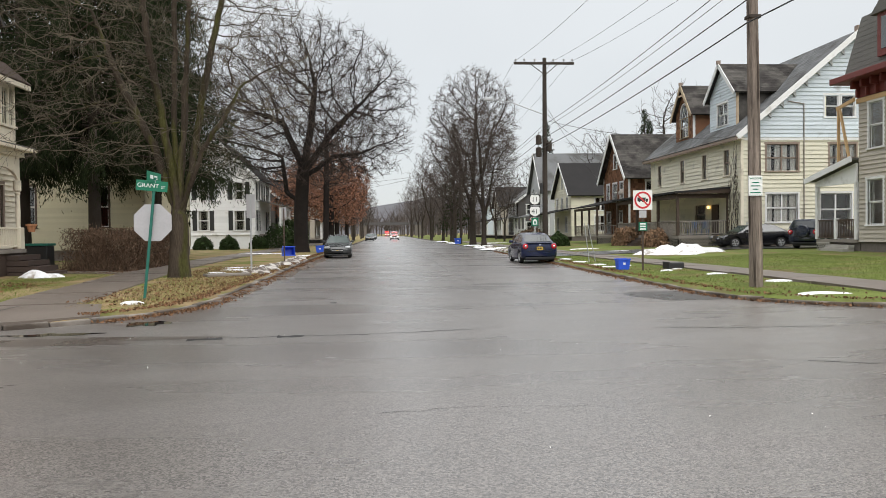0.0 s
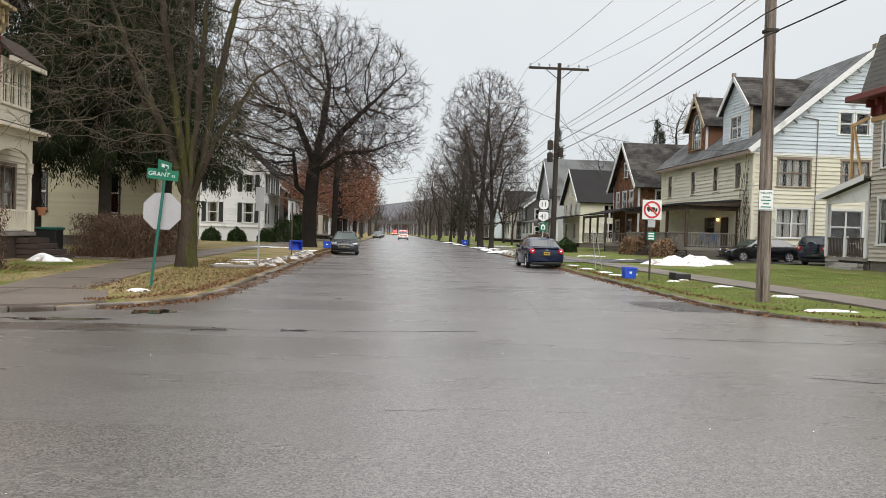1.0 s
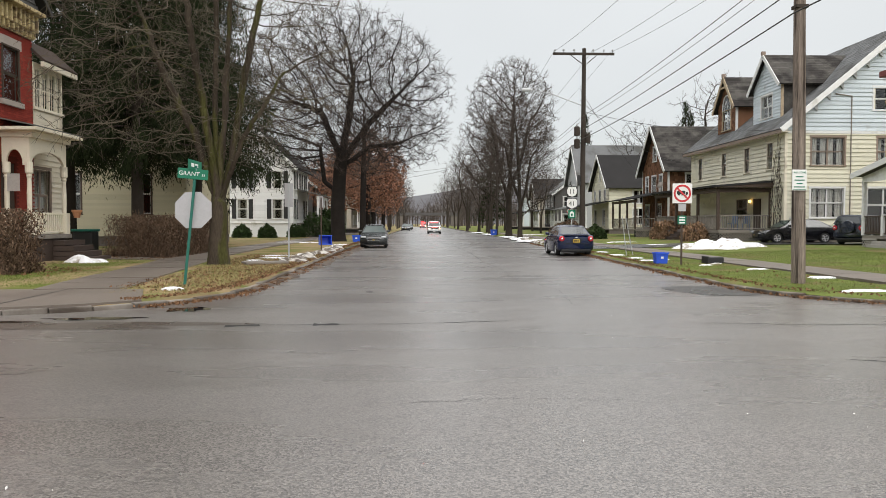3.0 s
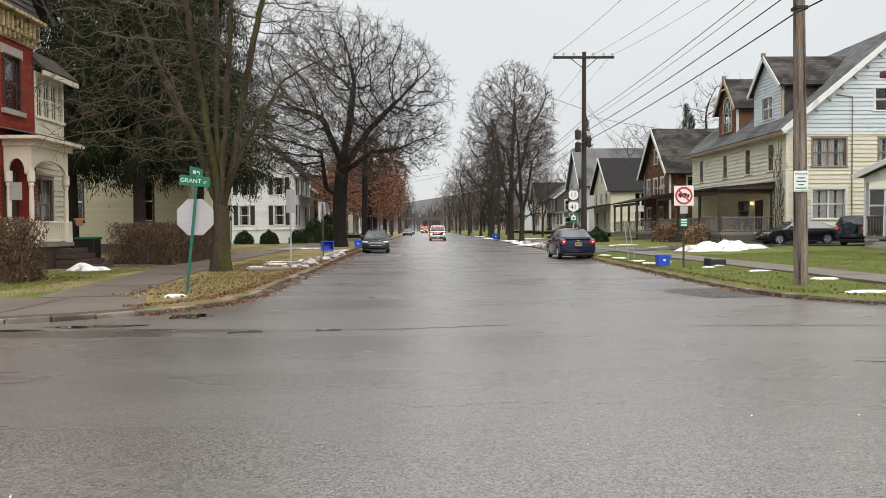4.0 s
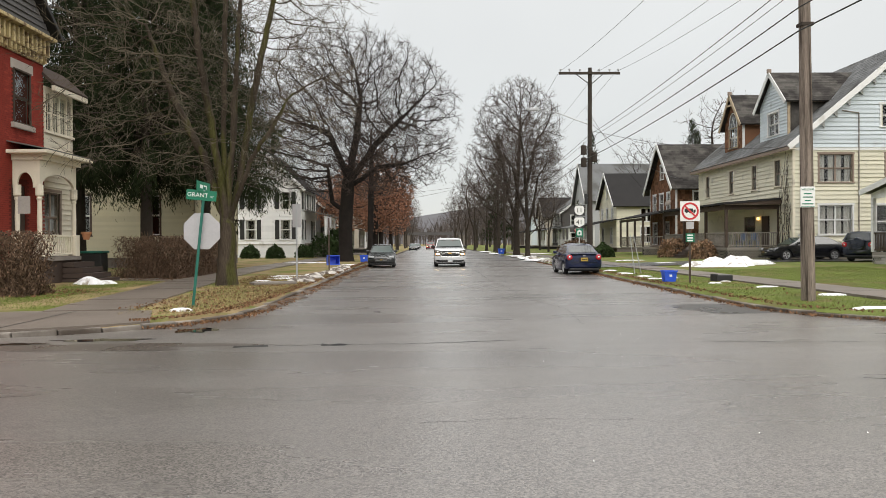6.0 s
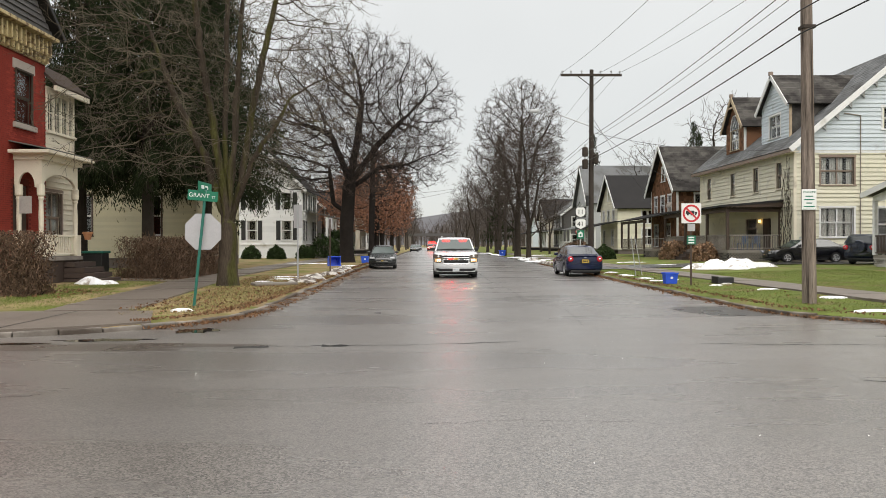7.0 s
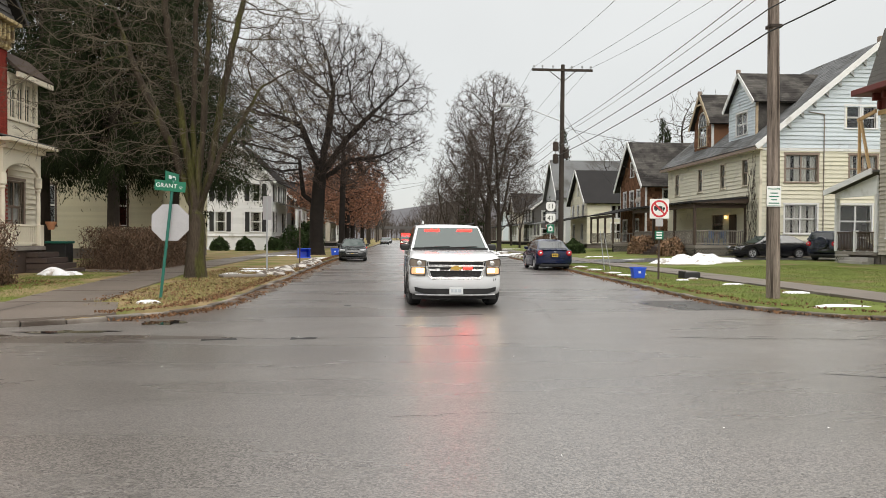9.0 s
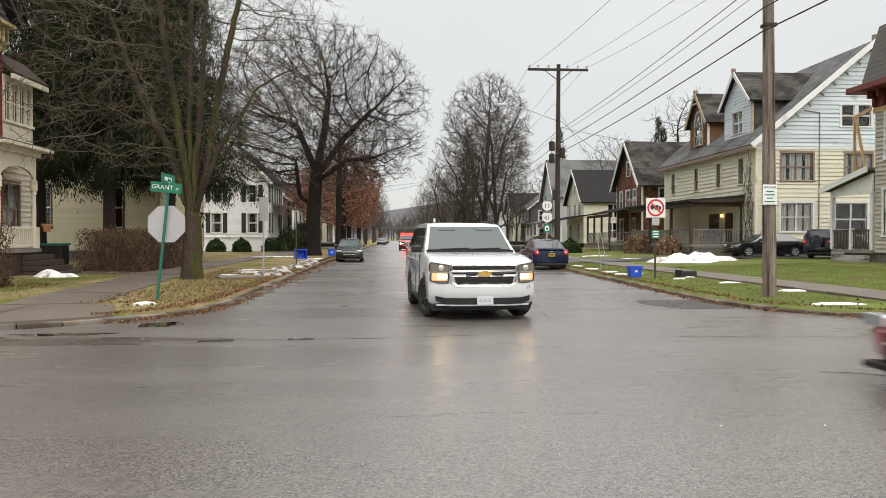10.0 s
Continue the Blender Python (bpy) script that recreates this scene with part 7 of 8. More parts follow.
def grey_house():
    """The grey-sided house with a dark red cornice, whose shed porch adjoins the driveway."""
    X, Y, Z = 22.5, 24.4, 0.32
    L, top = 9.75, 8.1
    h = thing("house", "warm grey clapboard house with a dark red bracketed cornice", "house", (X, Y, Z))
    op = [(0.75, 1.75, 4.9, 7.0), (0.65, 1.75, 1.35, 3.45), (4.0, 5.0, 4.9, 7.0), (4.0, 5.0, 1.35, 3.45)]
    west = ((0, L), (0, -1))
    part("foundation", bx(0.05, 9, 0.05, L - 0.05, -0.4, 0.55), "found", h)
    wall(h, *west, L, 0.55, top, "greysiding", op, None, 0.2)
    wall(h, (0, 0), (1, 0), 9, 0.55, top, "greysiding")
    wall(h, (9, L), (-1, 0), 9, 0.55, top, "greysiding")
    wall(h, (9, 0), (0, 1), L, 0.55, top, "greysiding")
    for q in op:
        window(h, *west, *q, "whitepaint", "whitepaint", 0.4)
    part("frieze", bx(-0.08, 0, 0, L + 0.08, top - 0.75, top), "redtrim", h, "dark red frieze")
    part("frieze_band", bx(-0.1, 0, 0, L + 0.1, top - 1.0, top - 0.78), "newwood", h)
    for k in range(14):
        y = L - 0.1 - 0.7 * k
        b = part("bracket", bx(-0.5, -0.08, y - 0.07, y + 0.07, top - 0.35, top, bev=0.03), "redtrim", h)
        part("pendant", bx(-0.25, -0.08, y - 0.06, y + 0.06, top - 0.75, top - 0.35, bev=0.03), "redtrim", b)
    part("eave", bx(-0.95, 0.2, -0.3, L + 0.9, top, top + 0.28, bev=0.03), "redtrim", h, "dark red eave")
    slope(h, (-0.4, -0.3, top + 0.29), (-0.4, L + 0.4, top + 0.29), (0.15, L - 0.1, top + 3.0), (0.15, 0.3, top + 3.0), "roofslate", 0.1, "mansard_roof", courses=0.25)
    slope(h, (9.5, L + 0.4, top + 0.29), (-0.4, L + 0.4, top + 0.29), (0.15, L - 0.1, top + 3.0), (8.5, L - 0.1, top + 3.0), "roofslate", 0.1, "mansard_roof")
    part("roof_top", bx(0.1, 8.5, 0.3, L - 0.1, top + 2.9, top + 3.05), "roofdark", h)
    d = part("dormer", bx(-0.55, 1.2, L - 3.6, L - 2.1, top + 0.7, top + 2.7), "redtrim", h)
    bm = prism(bmesh.new(), [(L - 3.9, top + 2.6), (L - 1.8, top + 2.6), (L - 2.85, top + 3.5)], 2.0, "x", -0.7)
    part("dormer_roof", bm, "roofslate", d)
    part("dormer_pane", bx(-0.58, -0.555, L - 3.3, L - 2.4, top + 1.0, top + 2.4), "carglass", d)
    # porch on the north side, its roof falling away from the house
    y0, y1, f = L + 0.1, L + 3.5, 0.65
    part("porch_floor", bx(-0.05, 2.6, y0, y1, f - 0.15, f), "greyrail", h)
    slope(h, (-0.4, y1 + 0.5, 3.62), (3.0, y1 + 0.5, 3.62), (3.0, y0 - 0.1, 4.45), (-0.4, y0 - 0.1, 4.45), "roofslate", 0.1, "porch_roof")
    bar(h, "porch_fascia", (-0.42, y1 + 0.5, 3.66), (-0.42, y0 - 0.1, 4.49), 0.05, 0.28, "whitepaint")
    bm = prism(bmesh.new(), [(y0, 3.35), (y1, 3.35), (y1, 3.6), (y0, 4.3)], 0.1, "x", -0.1)
    part("porch_gable", bm, "whitepaint", h)
    for p in ((-0.02, y1 - 0.08), (-0.02, y0 + 0.06), (2.5, y1 - 0.08)):
        part("post", bx(p[0] - 0.09, p[0] + 0.09, p[1] - 0.09, p[1] + 0.09, f, 3.4, bev=0.015), "whitepaint", h)
    part("newel", bx(-0.1, 0.08, y0 + 1.62, y0 + 1.8, f, f + 1.05), "whitepaint", h)
    railing(h, (-0.02, y1), (-0.02, y0 + 1.75), f, f + 0.95, "darkbrown", 0.13)
    railing(h, (-0.02, y0 + 1.65), (-0.02, y0 + 0.1), f, f + 0.95, "darkbrown", 0.13)
    lattice(h, (-0.04, y1), (0, -1), 1.2, -0.1, f - 0.15, "paleconc")
    for k in range(4):
        part("step", bx(-0.1 - 1.1 + 0.28 * k, -0.06, y0 + 0.2, y1 - 1.3, -0.3 + 0.16 * k, -0.12 + 0.17 * k), "paleconc", h)
    part("porch_base", bx(0.1, 2.6, y0, y1, -0.4, f - 0.15), "found", h)
    # props of new lumber on the porch roof
    bar(h, "lumber_prop", (-0.25, y0 + 1.15, 4.15), (-0.25, y0 + 1.15, 7.15), 0.09, 0.12, "newwood", "new lumber prop")
    bar(h, "lumber_prop", (-0.25, y0 + 0.25, 4.35), (-0.25, y0 + 1.05, 7.0), 0.09, 0.12, "newwood", "new lumber prop")
    bar(h, "lumber_prop", (-0.25, y0 + 1.3, 7.05), (-0.25, y0 - 0.1, 7.3), 0.09, 0.16, "newwood", "new lumber prop")


def porch_chair(x, y, turn):
    """A plain slatted folding chair."""
    c = thing("porch_chair", "blue slatted folding chair on the porch", "chair", (x, y, 1.15), turn, "porch chairs")
    part("seat", bx(-0.24, 0.24, -0.24, 0.24, 0.40, 0.44, bev=0.01), "bluechair", c)
    for k in range(4):
        part("back_slat", bx(-0.22 + 0.12 * k, -0.14 + 0.12 * k, 0.22, 0.25, 0.46, 0.95), "bluechair", c)
    part("back_rail", bx(-0.25, 0.25, 0.215, 0.255, 0.95, 1.0), "bluechair", c)
    for px in (-0.22, 0.22):
        for py in (-0.22, 0.22):
            part("leg", bx(px - 0.02, px + 0.02, py - 0.02, py + 0.02, 0, 0.40), "bluechair", c)


porch_chair(20.9, 49.9, 190)
porch_chair(21.8, 50.0, 170)
brick_house()
yellow_house()
white_house()
grey_house()
gable_house_west()
shingle_house()
cream_house()
far_house(22.5, 106, 11, 9, 7.4, 12.6, "palegrey", "roofgrey", "pale grey house with a light hipped roof and porch")
far_house(22, 124, 10, 9, 6.2, 10, "darksiding", "roofgrey", "dark grey house with a deep front porch", turn=True)
far_house(22, 142, 10, 9, 6.2, 9.8, "greysiding", "roofdark", "warm grey house with a front porch far along the street")
far_house(22, 162, 10, 9, 6.2, 9.8, "bluesiding", "roofdark", "pale blue house far along the street", turn=True)
far_house(34, 96, 9, 9, 9.5, 12.6, "whitepaint", "roofgrey", "tall white gabled house behind the others", porch=False)
far_house(-23, 92, 10, 10, 6.0, 10, "darksiding", "roofdark", "dark sided house behind the maple", side=-1, turn=True)
far_house(-22, 112, 10, 10, 6.0, 9.6, "creamsiding", "roofdark", "cream house among the trees", side=-1)
far_house(-22, 132, 10, 10, 6.0, 9.6, "greysiding", "roofdark", "grey house far along the street", side=-1, turn=True)


# ---- poles, wires, signs ----
def utility_pole():
    p = thing("utility_pole", "dark timber utility pole with crossarm, lamp and transformers", "utility pole", (9.25, 43, 0.13))
    part("pole", frustum(bmesh.new(), (0, 0, -0.5), (0.05, 0, 11.4), 0.17, 0.11, 14), "poledark", p)
    arm = part("crossarm", bx(-1.75, 1.75, -0.17, -0.08, 11.0, 11.14, bev=0.01), "poledark", p)
    for x in (-1.65, -1.15, -0.55, 0.55, 1.15, 1.65):
        part("insulator", lathe(bmesh.new(), [(0.03, 0), (0.03, 0.08), (0.06, 0.1), (0.06, 0.17), (0.03, 0.2)], 8, (x, -0.125, 11.14)), "galv", arm)
    for s in (-1, 1):
        bar(p, "arm_brace", (0.05, -0.13, 10.4), (s * 0.75, -0.13, 11.0), 0.03, 0.04, "poledark")
    la = part("lamp_arm", frustum(frustum(bmesh.new(), (0, 0, 8.15), (-1.9, 0, 8.85), 0.03, 0.03, 8), (-1.9, 0, 8.85), (-3.0, 0, 9.02), 0.03, 0.03, 8), "galv", p)
    part("lamp_head", bx(-3.55, -2.95, -0.13, 0.13, 8.95, 9.12, bev=0.05), "galv", la)
    for s, z in ((-1, 5.7), (1, 6.0), (-1, 6.4)):
        t = part("transformer_can", lathe(bmesh.new(), [(0.05, 0), (0.17, 0.03), (0.17, 0.5), (0.1, 0.56)], 12, (0.3 * s - 0.05, -0.12, z)), "poledark", p)
        part("bushing", lathe(bmesh.new(), [(0.03, 0), (0.04, 0.1), (0.02, 0.2)], 8, (0.3 * s - 0.05, -0.12, z + 0.55)), "galv", t)
    part("meter_box", bx(-0.28, -0.12, -0.12, 0.1, 3.6, 4.2, bev=0.02), "blackplastic", p)
    # near pole
    q = thing("utility_pole", "weathered grey timber utility pole on the verge", "utility pole", (9.05, 17.75, 0.12))
    part("pole", frustum(bmesh.new(), (0.0, 0, -0.5), (-0.14, 0, 11.6), 0.165, 0.11, 18), "poletimber", q)
    part("crossarm", bx(-1.85, 1.75, -0.22, -0.13, 9.05, 9.2, bev=0.01), "poledark", q)
    s = part("notice_sign", bx(-0.29, 0.06, -0.2, -0.19, 2.22, 2.71, bev=0.005), "signwhite", q, "white notice sign fixed to the pole")
    lettering("sign_text", "WELCOME", 0.062, "signgreen", s, pose(-0.115, -0.203, 2.64, 90, 0, 0))
    for k, w in enumerate((0.18, 0.24, 0.14, 0.26)):
        part("text_bar", bx(-0.115 - w / 2, -0.115 + w / 2, -0.204, -0.2, 2.53 - 0.08 * k, 2.555 - 0.08 * k), "signgreen", s)
    part("sign_rim", bx(-0.275, 0.045, -0.203, -0.2, 2.235, 2.245), "signgreen", s)
    part("cable_clamp", bx(-0.23, 0.07, -0.15, 0.12, 6.52, 6.60, bev=0.01), "poledark", q)


def cable(name, label, a, b, sag, r):
    cu = bpy.data.curves.new(name, 'CURVE')
    cu.dimensions = '3D'
    cu.bevel_depth = r
    cu.bevel_resolution = 1
    cu.materials.append(M["wire"])
    sp = cu.splines.new('POLY')
    n = 24
    sp.points.add(n)
    a, b = Vector(a), Vector(b)
    for k in range(n + 1):
        f = k / n
        c = a.lerp(b, f)
        sp.points[k].co = (c.x, c.y, c.z - 4 * sag * f * (1 - f), 1)
    return tagged(new(name, cu), label, "cable", "overhead cables")


utility_pole()
for x in (-1.65, 0.55, 1.65):
    cable("overhead_cable", "thin black overhead power cable", (9.25 + x, 42.9, 11.35), (8.9 + x, 17.6, 9.35), 0.25, 0.008)
    cable("overhead_cable", "thin black overhead power cable", (9.25 + x, 42.9, 11.45), (9.4 + x, 92, 11.4), 0.9, 0.008)
    cable("overhead_cable", "thin black overhead power cable", (8.9 + x, 17.6, 9.35), (8.9 + x, -20, 10.0), 0.5, 0.008)
for dz, dn, r in ((6.36, 6.5, 0.017), (6.9, 7.05, 0.015), (7.4, 7.5, 0.008), (7.62, 7.75, 0.012)):
    cable("overhead_cable", "thick black overhead telephone cable", (9.15, 42.85, dz), (8.75, 17.6, dn), 0.15, r)
    cable("overhead_cable", "thick black overhead telephone cable", (8.75, 17.6, dn), (9.0, -20, dn + 0.2), 0.4, r)
    cable("overhead_cable", "thick black overhead telephone cable", (9.15, 42.85, dz), (9.3, 92, dz), 0.6, r)
cable("overhead_cable", "service cable to the house", (9.1, 43, 8.0), (23.2, 48.5, 7.7), 0.5, 0.012)
cable("overhead_cable", "service cable to the house", (9.1, 43, 8.6), (22.4, 66.8, 7.2), 0.6, 0.012)
cable("overhead_cable", "service cable to the house", (9.1, 43, 9.2), (26, 86, 6.5), 0.6, 0.012)
cable("overhead_cable", "service cable across the street", (9.3, 92, 9.5), (-12, 76, 6.6), 0.8, 0.014)
cable("overhead_cable", "service cable across the street", (9.3, 92, 9.8), (-14, 112, 7.0), 0.8, 0.014)
far_pole = thing("utility_pole", "timber utility pole among the street trees", "utility pole", (9.3, 92, 0.13))
part("pole", frustum(bmesh.new(), (0, 0, -0.5), (0, 0, 11.6), 0.17, 0.11, 12), "poledark", far_pole)
part("crossarm", bx(-1.75, 1.75, -0.17, -0.08, 11.0, 11.14), "poledark", far_pole)


def octagon(r, y0, y1):
    return prism(bmesh.new(), [(r * math.cos(radians(22.5 + 45 * k)), r * math.sin(radians(22.5 + 45 * k))) for k in range(8)], y1 - y0, "y", y0)


def corner_signs():
    s = thing("street_sign", "green street name blades and a stop sign seen from behind", "street sign", (-5.34, 17.2, 0.1))
    part("post", frustum(bmesh.new(), (-0.06, 0, -0.3), (0.26, 0, 2.75), 0.033, 0.033, 8), "greenpaint", s, "leaning green steel post")
    b = octagon(0.445, 0.05, 0.056)
    b.transform(pose(0.165, 0.03, 1.75))
    st = part("stop_sign", b, "signback", s, "bare grey back of an octagonal stop sign")
    part("bolt", bx(0.15, 0.19, 0.06, 0.08, 2.02, 2.05), "galv", st)
    g = part("name_blade", bx(-0.33, 0.33, -0.01, 0.0, -0.115, 0.115, bev=0.004), "signgreen", s, "green street name blade")
    g.matrix_basis = pose(0.20, -0.04, 2.56, 0, 5.0, 8)
    lettering("blade_text", "GRANT", 0.135, "signwhite", g, pose(-0.08, -0.013, 0.0, 90, 0, 0))
    lettering("blade_text", "ST", 0.075, "signwhite", g, pose(0.235, -0.013, -0.02, 90, 0, 0))
    o = part("name_blade", bx(-0.36, 0.36, -0.01, 0.0, -0.115, 0.115, bev=0.004), "signgreen", s, "green street name blade seen nearly edge on")
    o.matrix_basis = pose(0.235, -0.02, 2.75, 0, 2, 83)
    for a, e in ((-0.2, -0.05), (0.0, 0.16)):
        part("text_bar", bx(a, e, -0.014, -0.01, -0.04, 0.04), "signwhite", o)
    part("bracket", bx(0.2, 0.28, -0.04, 0.04, 2.62, 2.68), "galv", s)


def truck_sign():
    s = thing("road_sign", "no trucks sign on a thin brown post", "road sign", (8.95, 25.6, 0.13))
    part("post", bx(-0.03, 0.03, -0.02, 0.02, -0.2, 2.85), "darkbrown", s)
    f = part("sign_board", bx(-0.34, 0.34, -0.035, -0.025, 2.12, 2.8, bev=0.004), "signwhite", s, "white board with a red ring")
    ring = bmesh.new()
    n = 32
    loops = [[ring.verts.new((r * math.cos(2 * math.pi * k / n), y, 2.46 + r * math.sin(2 * math.pi * k / n))) for k in range(n)]
             for r, y in ((0.3, -0.034), (0.3, -0.042), (0.235, -0.042), (0.235, -0.034))]
    for a, c in zip(loops, loops[1:] + loops[:1]):
        for k in range(n):
            ring.faces.new((a[k], a[(k + 1) % n], c[(k + 1) % n], c[k]))
    bmesh.ops.recalc_face_normals(ring, faces=ring.faces)
    part("ring", ring, "signred", f)
    sl = bx(-0.26, 0.26, -0.0445, -0.0415, -0.028, 0.028)
    sl.transform(pose(0, 0, 2.46, 0, 45, 0))
    part("slash", sl, "signred", f)
    part("truck_mark", bx(-0.19, 0.10, -0.0405, -0.0365, 2.43, 2.55), "signblack", f)
    part("truck_mark", bx(0.115, 0.19, -0.0405, -0.0365, 2.43, 2.51), "signblack", f)
    for x in (-0.12, 0.0, 0.14):
        part("truck_mark", bx(x - 0.03, x + 0.03, -0.0405, -0.0365, 2.39, 2.43), "signblack", f)
    part("sign_board", bx(-0.13, 0.13, -0.035, -0.025, 1.85, 2.1), "signback", s, "small faded plate")
    p = part("sign_board", bx(-0.15, 0.15, -0.035, -0.025, 1.4, 1.7), "signgreen", s, "small green reference marker")
    for k in range(3):
        part("text_bar", bx(-0.1, 0.1, -0.039, -0.035, 1.43 + 0.09 * k, 1.48 + 0.09 * k), "signwhite", p)


def route_signs():
    s = thing("road_sign", "white route number shields over a small green plate", "road sign", (8.35, 41.5, 0.13))
    part("post", bx(-0.03, 0.03, -0.02, 0.02, -0.2, 3.5), "galv", s)
    for z, txt in ((3.18, "11"), (2.52, "41")):
        f = part("sign_board", bx(-0.3, 0.3, -0.035, -0.025, z - 0.3, z + 0.3, bev=0.004), "signblack", s, "black edged route shield")
        if txt == "11":
            pts = [(-0.2, 0.26), (0.2, 0.26), (0.27, 0.12), (0.26, -0.1), (0.16, -0.22), (0, -0.27), (-0.16, -0.22), (-0.26, -0.1), (-0.27, 0.12)]
        else:
            pts = [(-0.28, 0.2), (-0.2, 0.27), (0.2, 0.27), (0.28, 0.2), (0.28, -0.12), (0.15, -0.2), (0, -0.27), (-0.15, -0.2), (-0.28, -0.12)]
        bm = prism(bmesh.new(), [(x, z + y) for x, y in pts], 0.005, "y", -0.041)
        part("shield", bm, "signwhite", f)
        lettering("route_number", txt, 0.36, "signblack", f, pose(0, -0.043, z + 0.0, 90, 0, 0))
    f = part("sign_board", bx(-0.2, 0.2, -0.035, -0.025, 1.72, 2.18, bev=0.004), "signgreen", s, "small green route plate")
    part("emblem", prism(bmesh.new(), [(-0.12, 1.8), (0.12, 1.8), (0.12, 2.02), (0, 2.12), (-0.12, 2.02)], 0.004, "y", -0.039), "signwhite", f)
    part("emblem", bx(-0.05, 0.05, -0.043, -0.0395, 1.85, 1.98), "signgreen", f)


corner_signs()
truck_sign()
route_signs()
for x, y, z, w, h0, h1, mname, lab in ((-5.05, 28.9, 2.9, 0.16, 2.05, 2.95, "signback", "grey sign back on a bare steel post"), (-4.95, 37.5, 2.7, 0.11, 2.2, 2.75, "signback", "narrow sign back on a dark post")):
    s = thing("road_sign", lab, "road sign", (x, y, 0.13))
    part("post", bx(-0.03, 0.03, -0.025, 0.025, -0.2, z), "galv" if w > 0.15 else "darkbrown", s)
    part("sign_board", bx(-w, w, 0.03, 0.04, h0, h1, bev=0.004), mname, s)
stakes = [thing("marker_stake", "thin pale leaning stake on the verge", "stake", (9.0 + 0.35 * k, 33.0 + 0.5 * k, 0.13), group="verge stakes") for k in range(2)]
for k, s in enumerate(stakes):
    part("stake_rod", frustum(bmesh.new(), (0.1 + 0.08 * k, 0, -0.1), (-0.12 - 0.06 * k, 0, 1.75), 0.022, 0.018, 6), "galv", s)


def recycling_bin(at, turn, label, lying=False, s=1.0):
    b = thing("recycling_bin", label, "recycling bin", at, turn, "recycling bins")
    bm = bmesh.new()
    n = [(-0.24, -0.17), (0.24, -0.17), (0.24, 0.17), (-0.24, 0.17)]
    lo = [bm.verts.new((x * 0.85, y * 0.85, 0.01)) for x, y in n]
    up = [bm.verts.new((x, y, 0.42)) for x, y in n]
    iu = [bm.verts.new((x * 0.93, y * 0.93, 0.42)) for x, y in n]
    il = [bm.verts.new((x * 0.8, y * 0.8, 0.04)) for x, y in n]
    bm.faces.new(lo[::-1])
    bm.faces.new(il)
    for k in range(4):
        j = (k + 1) % 4
        bm.faces.new((lo[k], lo[j], up[j], up[k]))
        bm.faces.new((up[k], up[j], iu[j], iu[k]))
        bm.faces.new((iu[k], iu[j], il[j], il[k]))
    tr = (pose(0, 0, 0.18 * s, 82, 0, 0) if lying else pose(0, 0, 0)) @ Matrix.Scale(s, 4)
    bm.transform(tr)
    part("tub", bm, "bluebin", b)
    for y in (-0.19, 0.165):
        bm = bx(-0.26, 0.26, y, y + 0.025, 0.37, 0.43)
        bm.transform(tr)
        part("rim", bm, "bluebin", b)
    bm = bx(-0.05, 0.05, -0.162, -0.155, 0.2, 0.28)
    bm.transform(tr)
    part("emblem", bm, "signwhite", b, "pale recycling emblem")


recycling_bin((8.55, 26.6, 0.12), 6, "blue plastic recycling bin standing on the verge", s=0.95)
recycling_bin((-6.2, 48.0, 0.13), 20, "blue recycling bin lying on the verge beside snow", True, 1.6)
recycling_bin((-5.0, 58.5, 0.1), 0, "blue recycling bin beside the parked car", s=1.3)
recycling_bin((8.9, 92, 0.13), 0, "blue recycling bin far along the kerb", s=1.6)
crate = thing("black_tub", "black plastic tub lying on the verge", "tub", (10.3, 26.2, 0.14), 8)
part("tub", bx(-0.3, 0.3, -0.2, 0.2, 0.0, 0.24, bev=0.04), "blackplastic", crate)
part("tub_rim", bx(-0.33, -0.27, -0.22, 0.22, 0.0, 0.27, bev=0.015), "blackplastic", crate)
bin_ = thing("waste_bin", "dark green wheeled waste bin beside the steps", "waste bin", (-14.2, 32.3, 0.2))
part("bin_body", bx(-0.4, 0.4, -0.35, 0.35, 0, 1.0, bev=0.05), "blackplastic", bin_)
part("lid", bx(-0.45, 0.45, -0.4, 0.4, 1.0, 1.1, bev=0.03), "greenpaint", bin_, "dark green lid")
pot = thing("flower_pot", "terracotta pot on the porch corner", "flower pot", (-13.05, 28.95, 1.75))
part("pot", lathe(bmesh.new(), [(0.1, 0), (0.16, 0.22), (0.19, 0.22), (0.19, 0.3), (0.15, 0.3)], 14), "terracotta", pot)


# ---- hedges, bushes ----
hedge("hedge", "brown leafless clipped hedge beside the walk", -13.6, -10.75, 20.2, 22.0, 1.8, 0.15, 2, 3600, 7000)
hedge("hedge", "brown leafless hedge along the inner edge of the walk", -12.7, -9.95, 30.2, 33.8, 1.75, 0.15, 3, 3600, 6000)
hedge("hedge", "low brown leafless hedge along the walk", -11.8, -10.05, 34, 39, 1.85, 0.15, 5, 3200, 4600)
for k, (x, y) in enumerate(((-16.3, 69), (-14.0, 69), (-11.9, 72))):
    shrub("bush", "clipped dark evergreen bush before the white house", (x, y, 0.25), 1.0, 0.9, 1.35, 1 + k, leaves=2600, size=0.08)
shrub("bush", "dark evergreen bush beside the porch", (-10.6, 76, 0.25), 2.0, 1.5, 2.6, 3, leaves=2600, size=0.1)
shrub("bush", "large dark rhododendron beside the porch", (-9.8, 80, 0.25), 2.0, 1.8, 3.4, 4, leaves=2600, size=0.12)
shrub("bush", "withered brown hydrangea before the porch", (19.0, 57.5, 0.35), 1.6, 1.3, 1.7, 5, "hydrangea", 2200, 0.09)
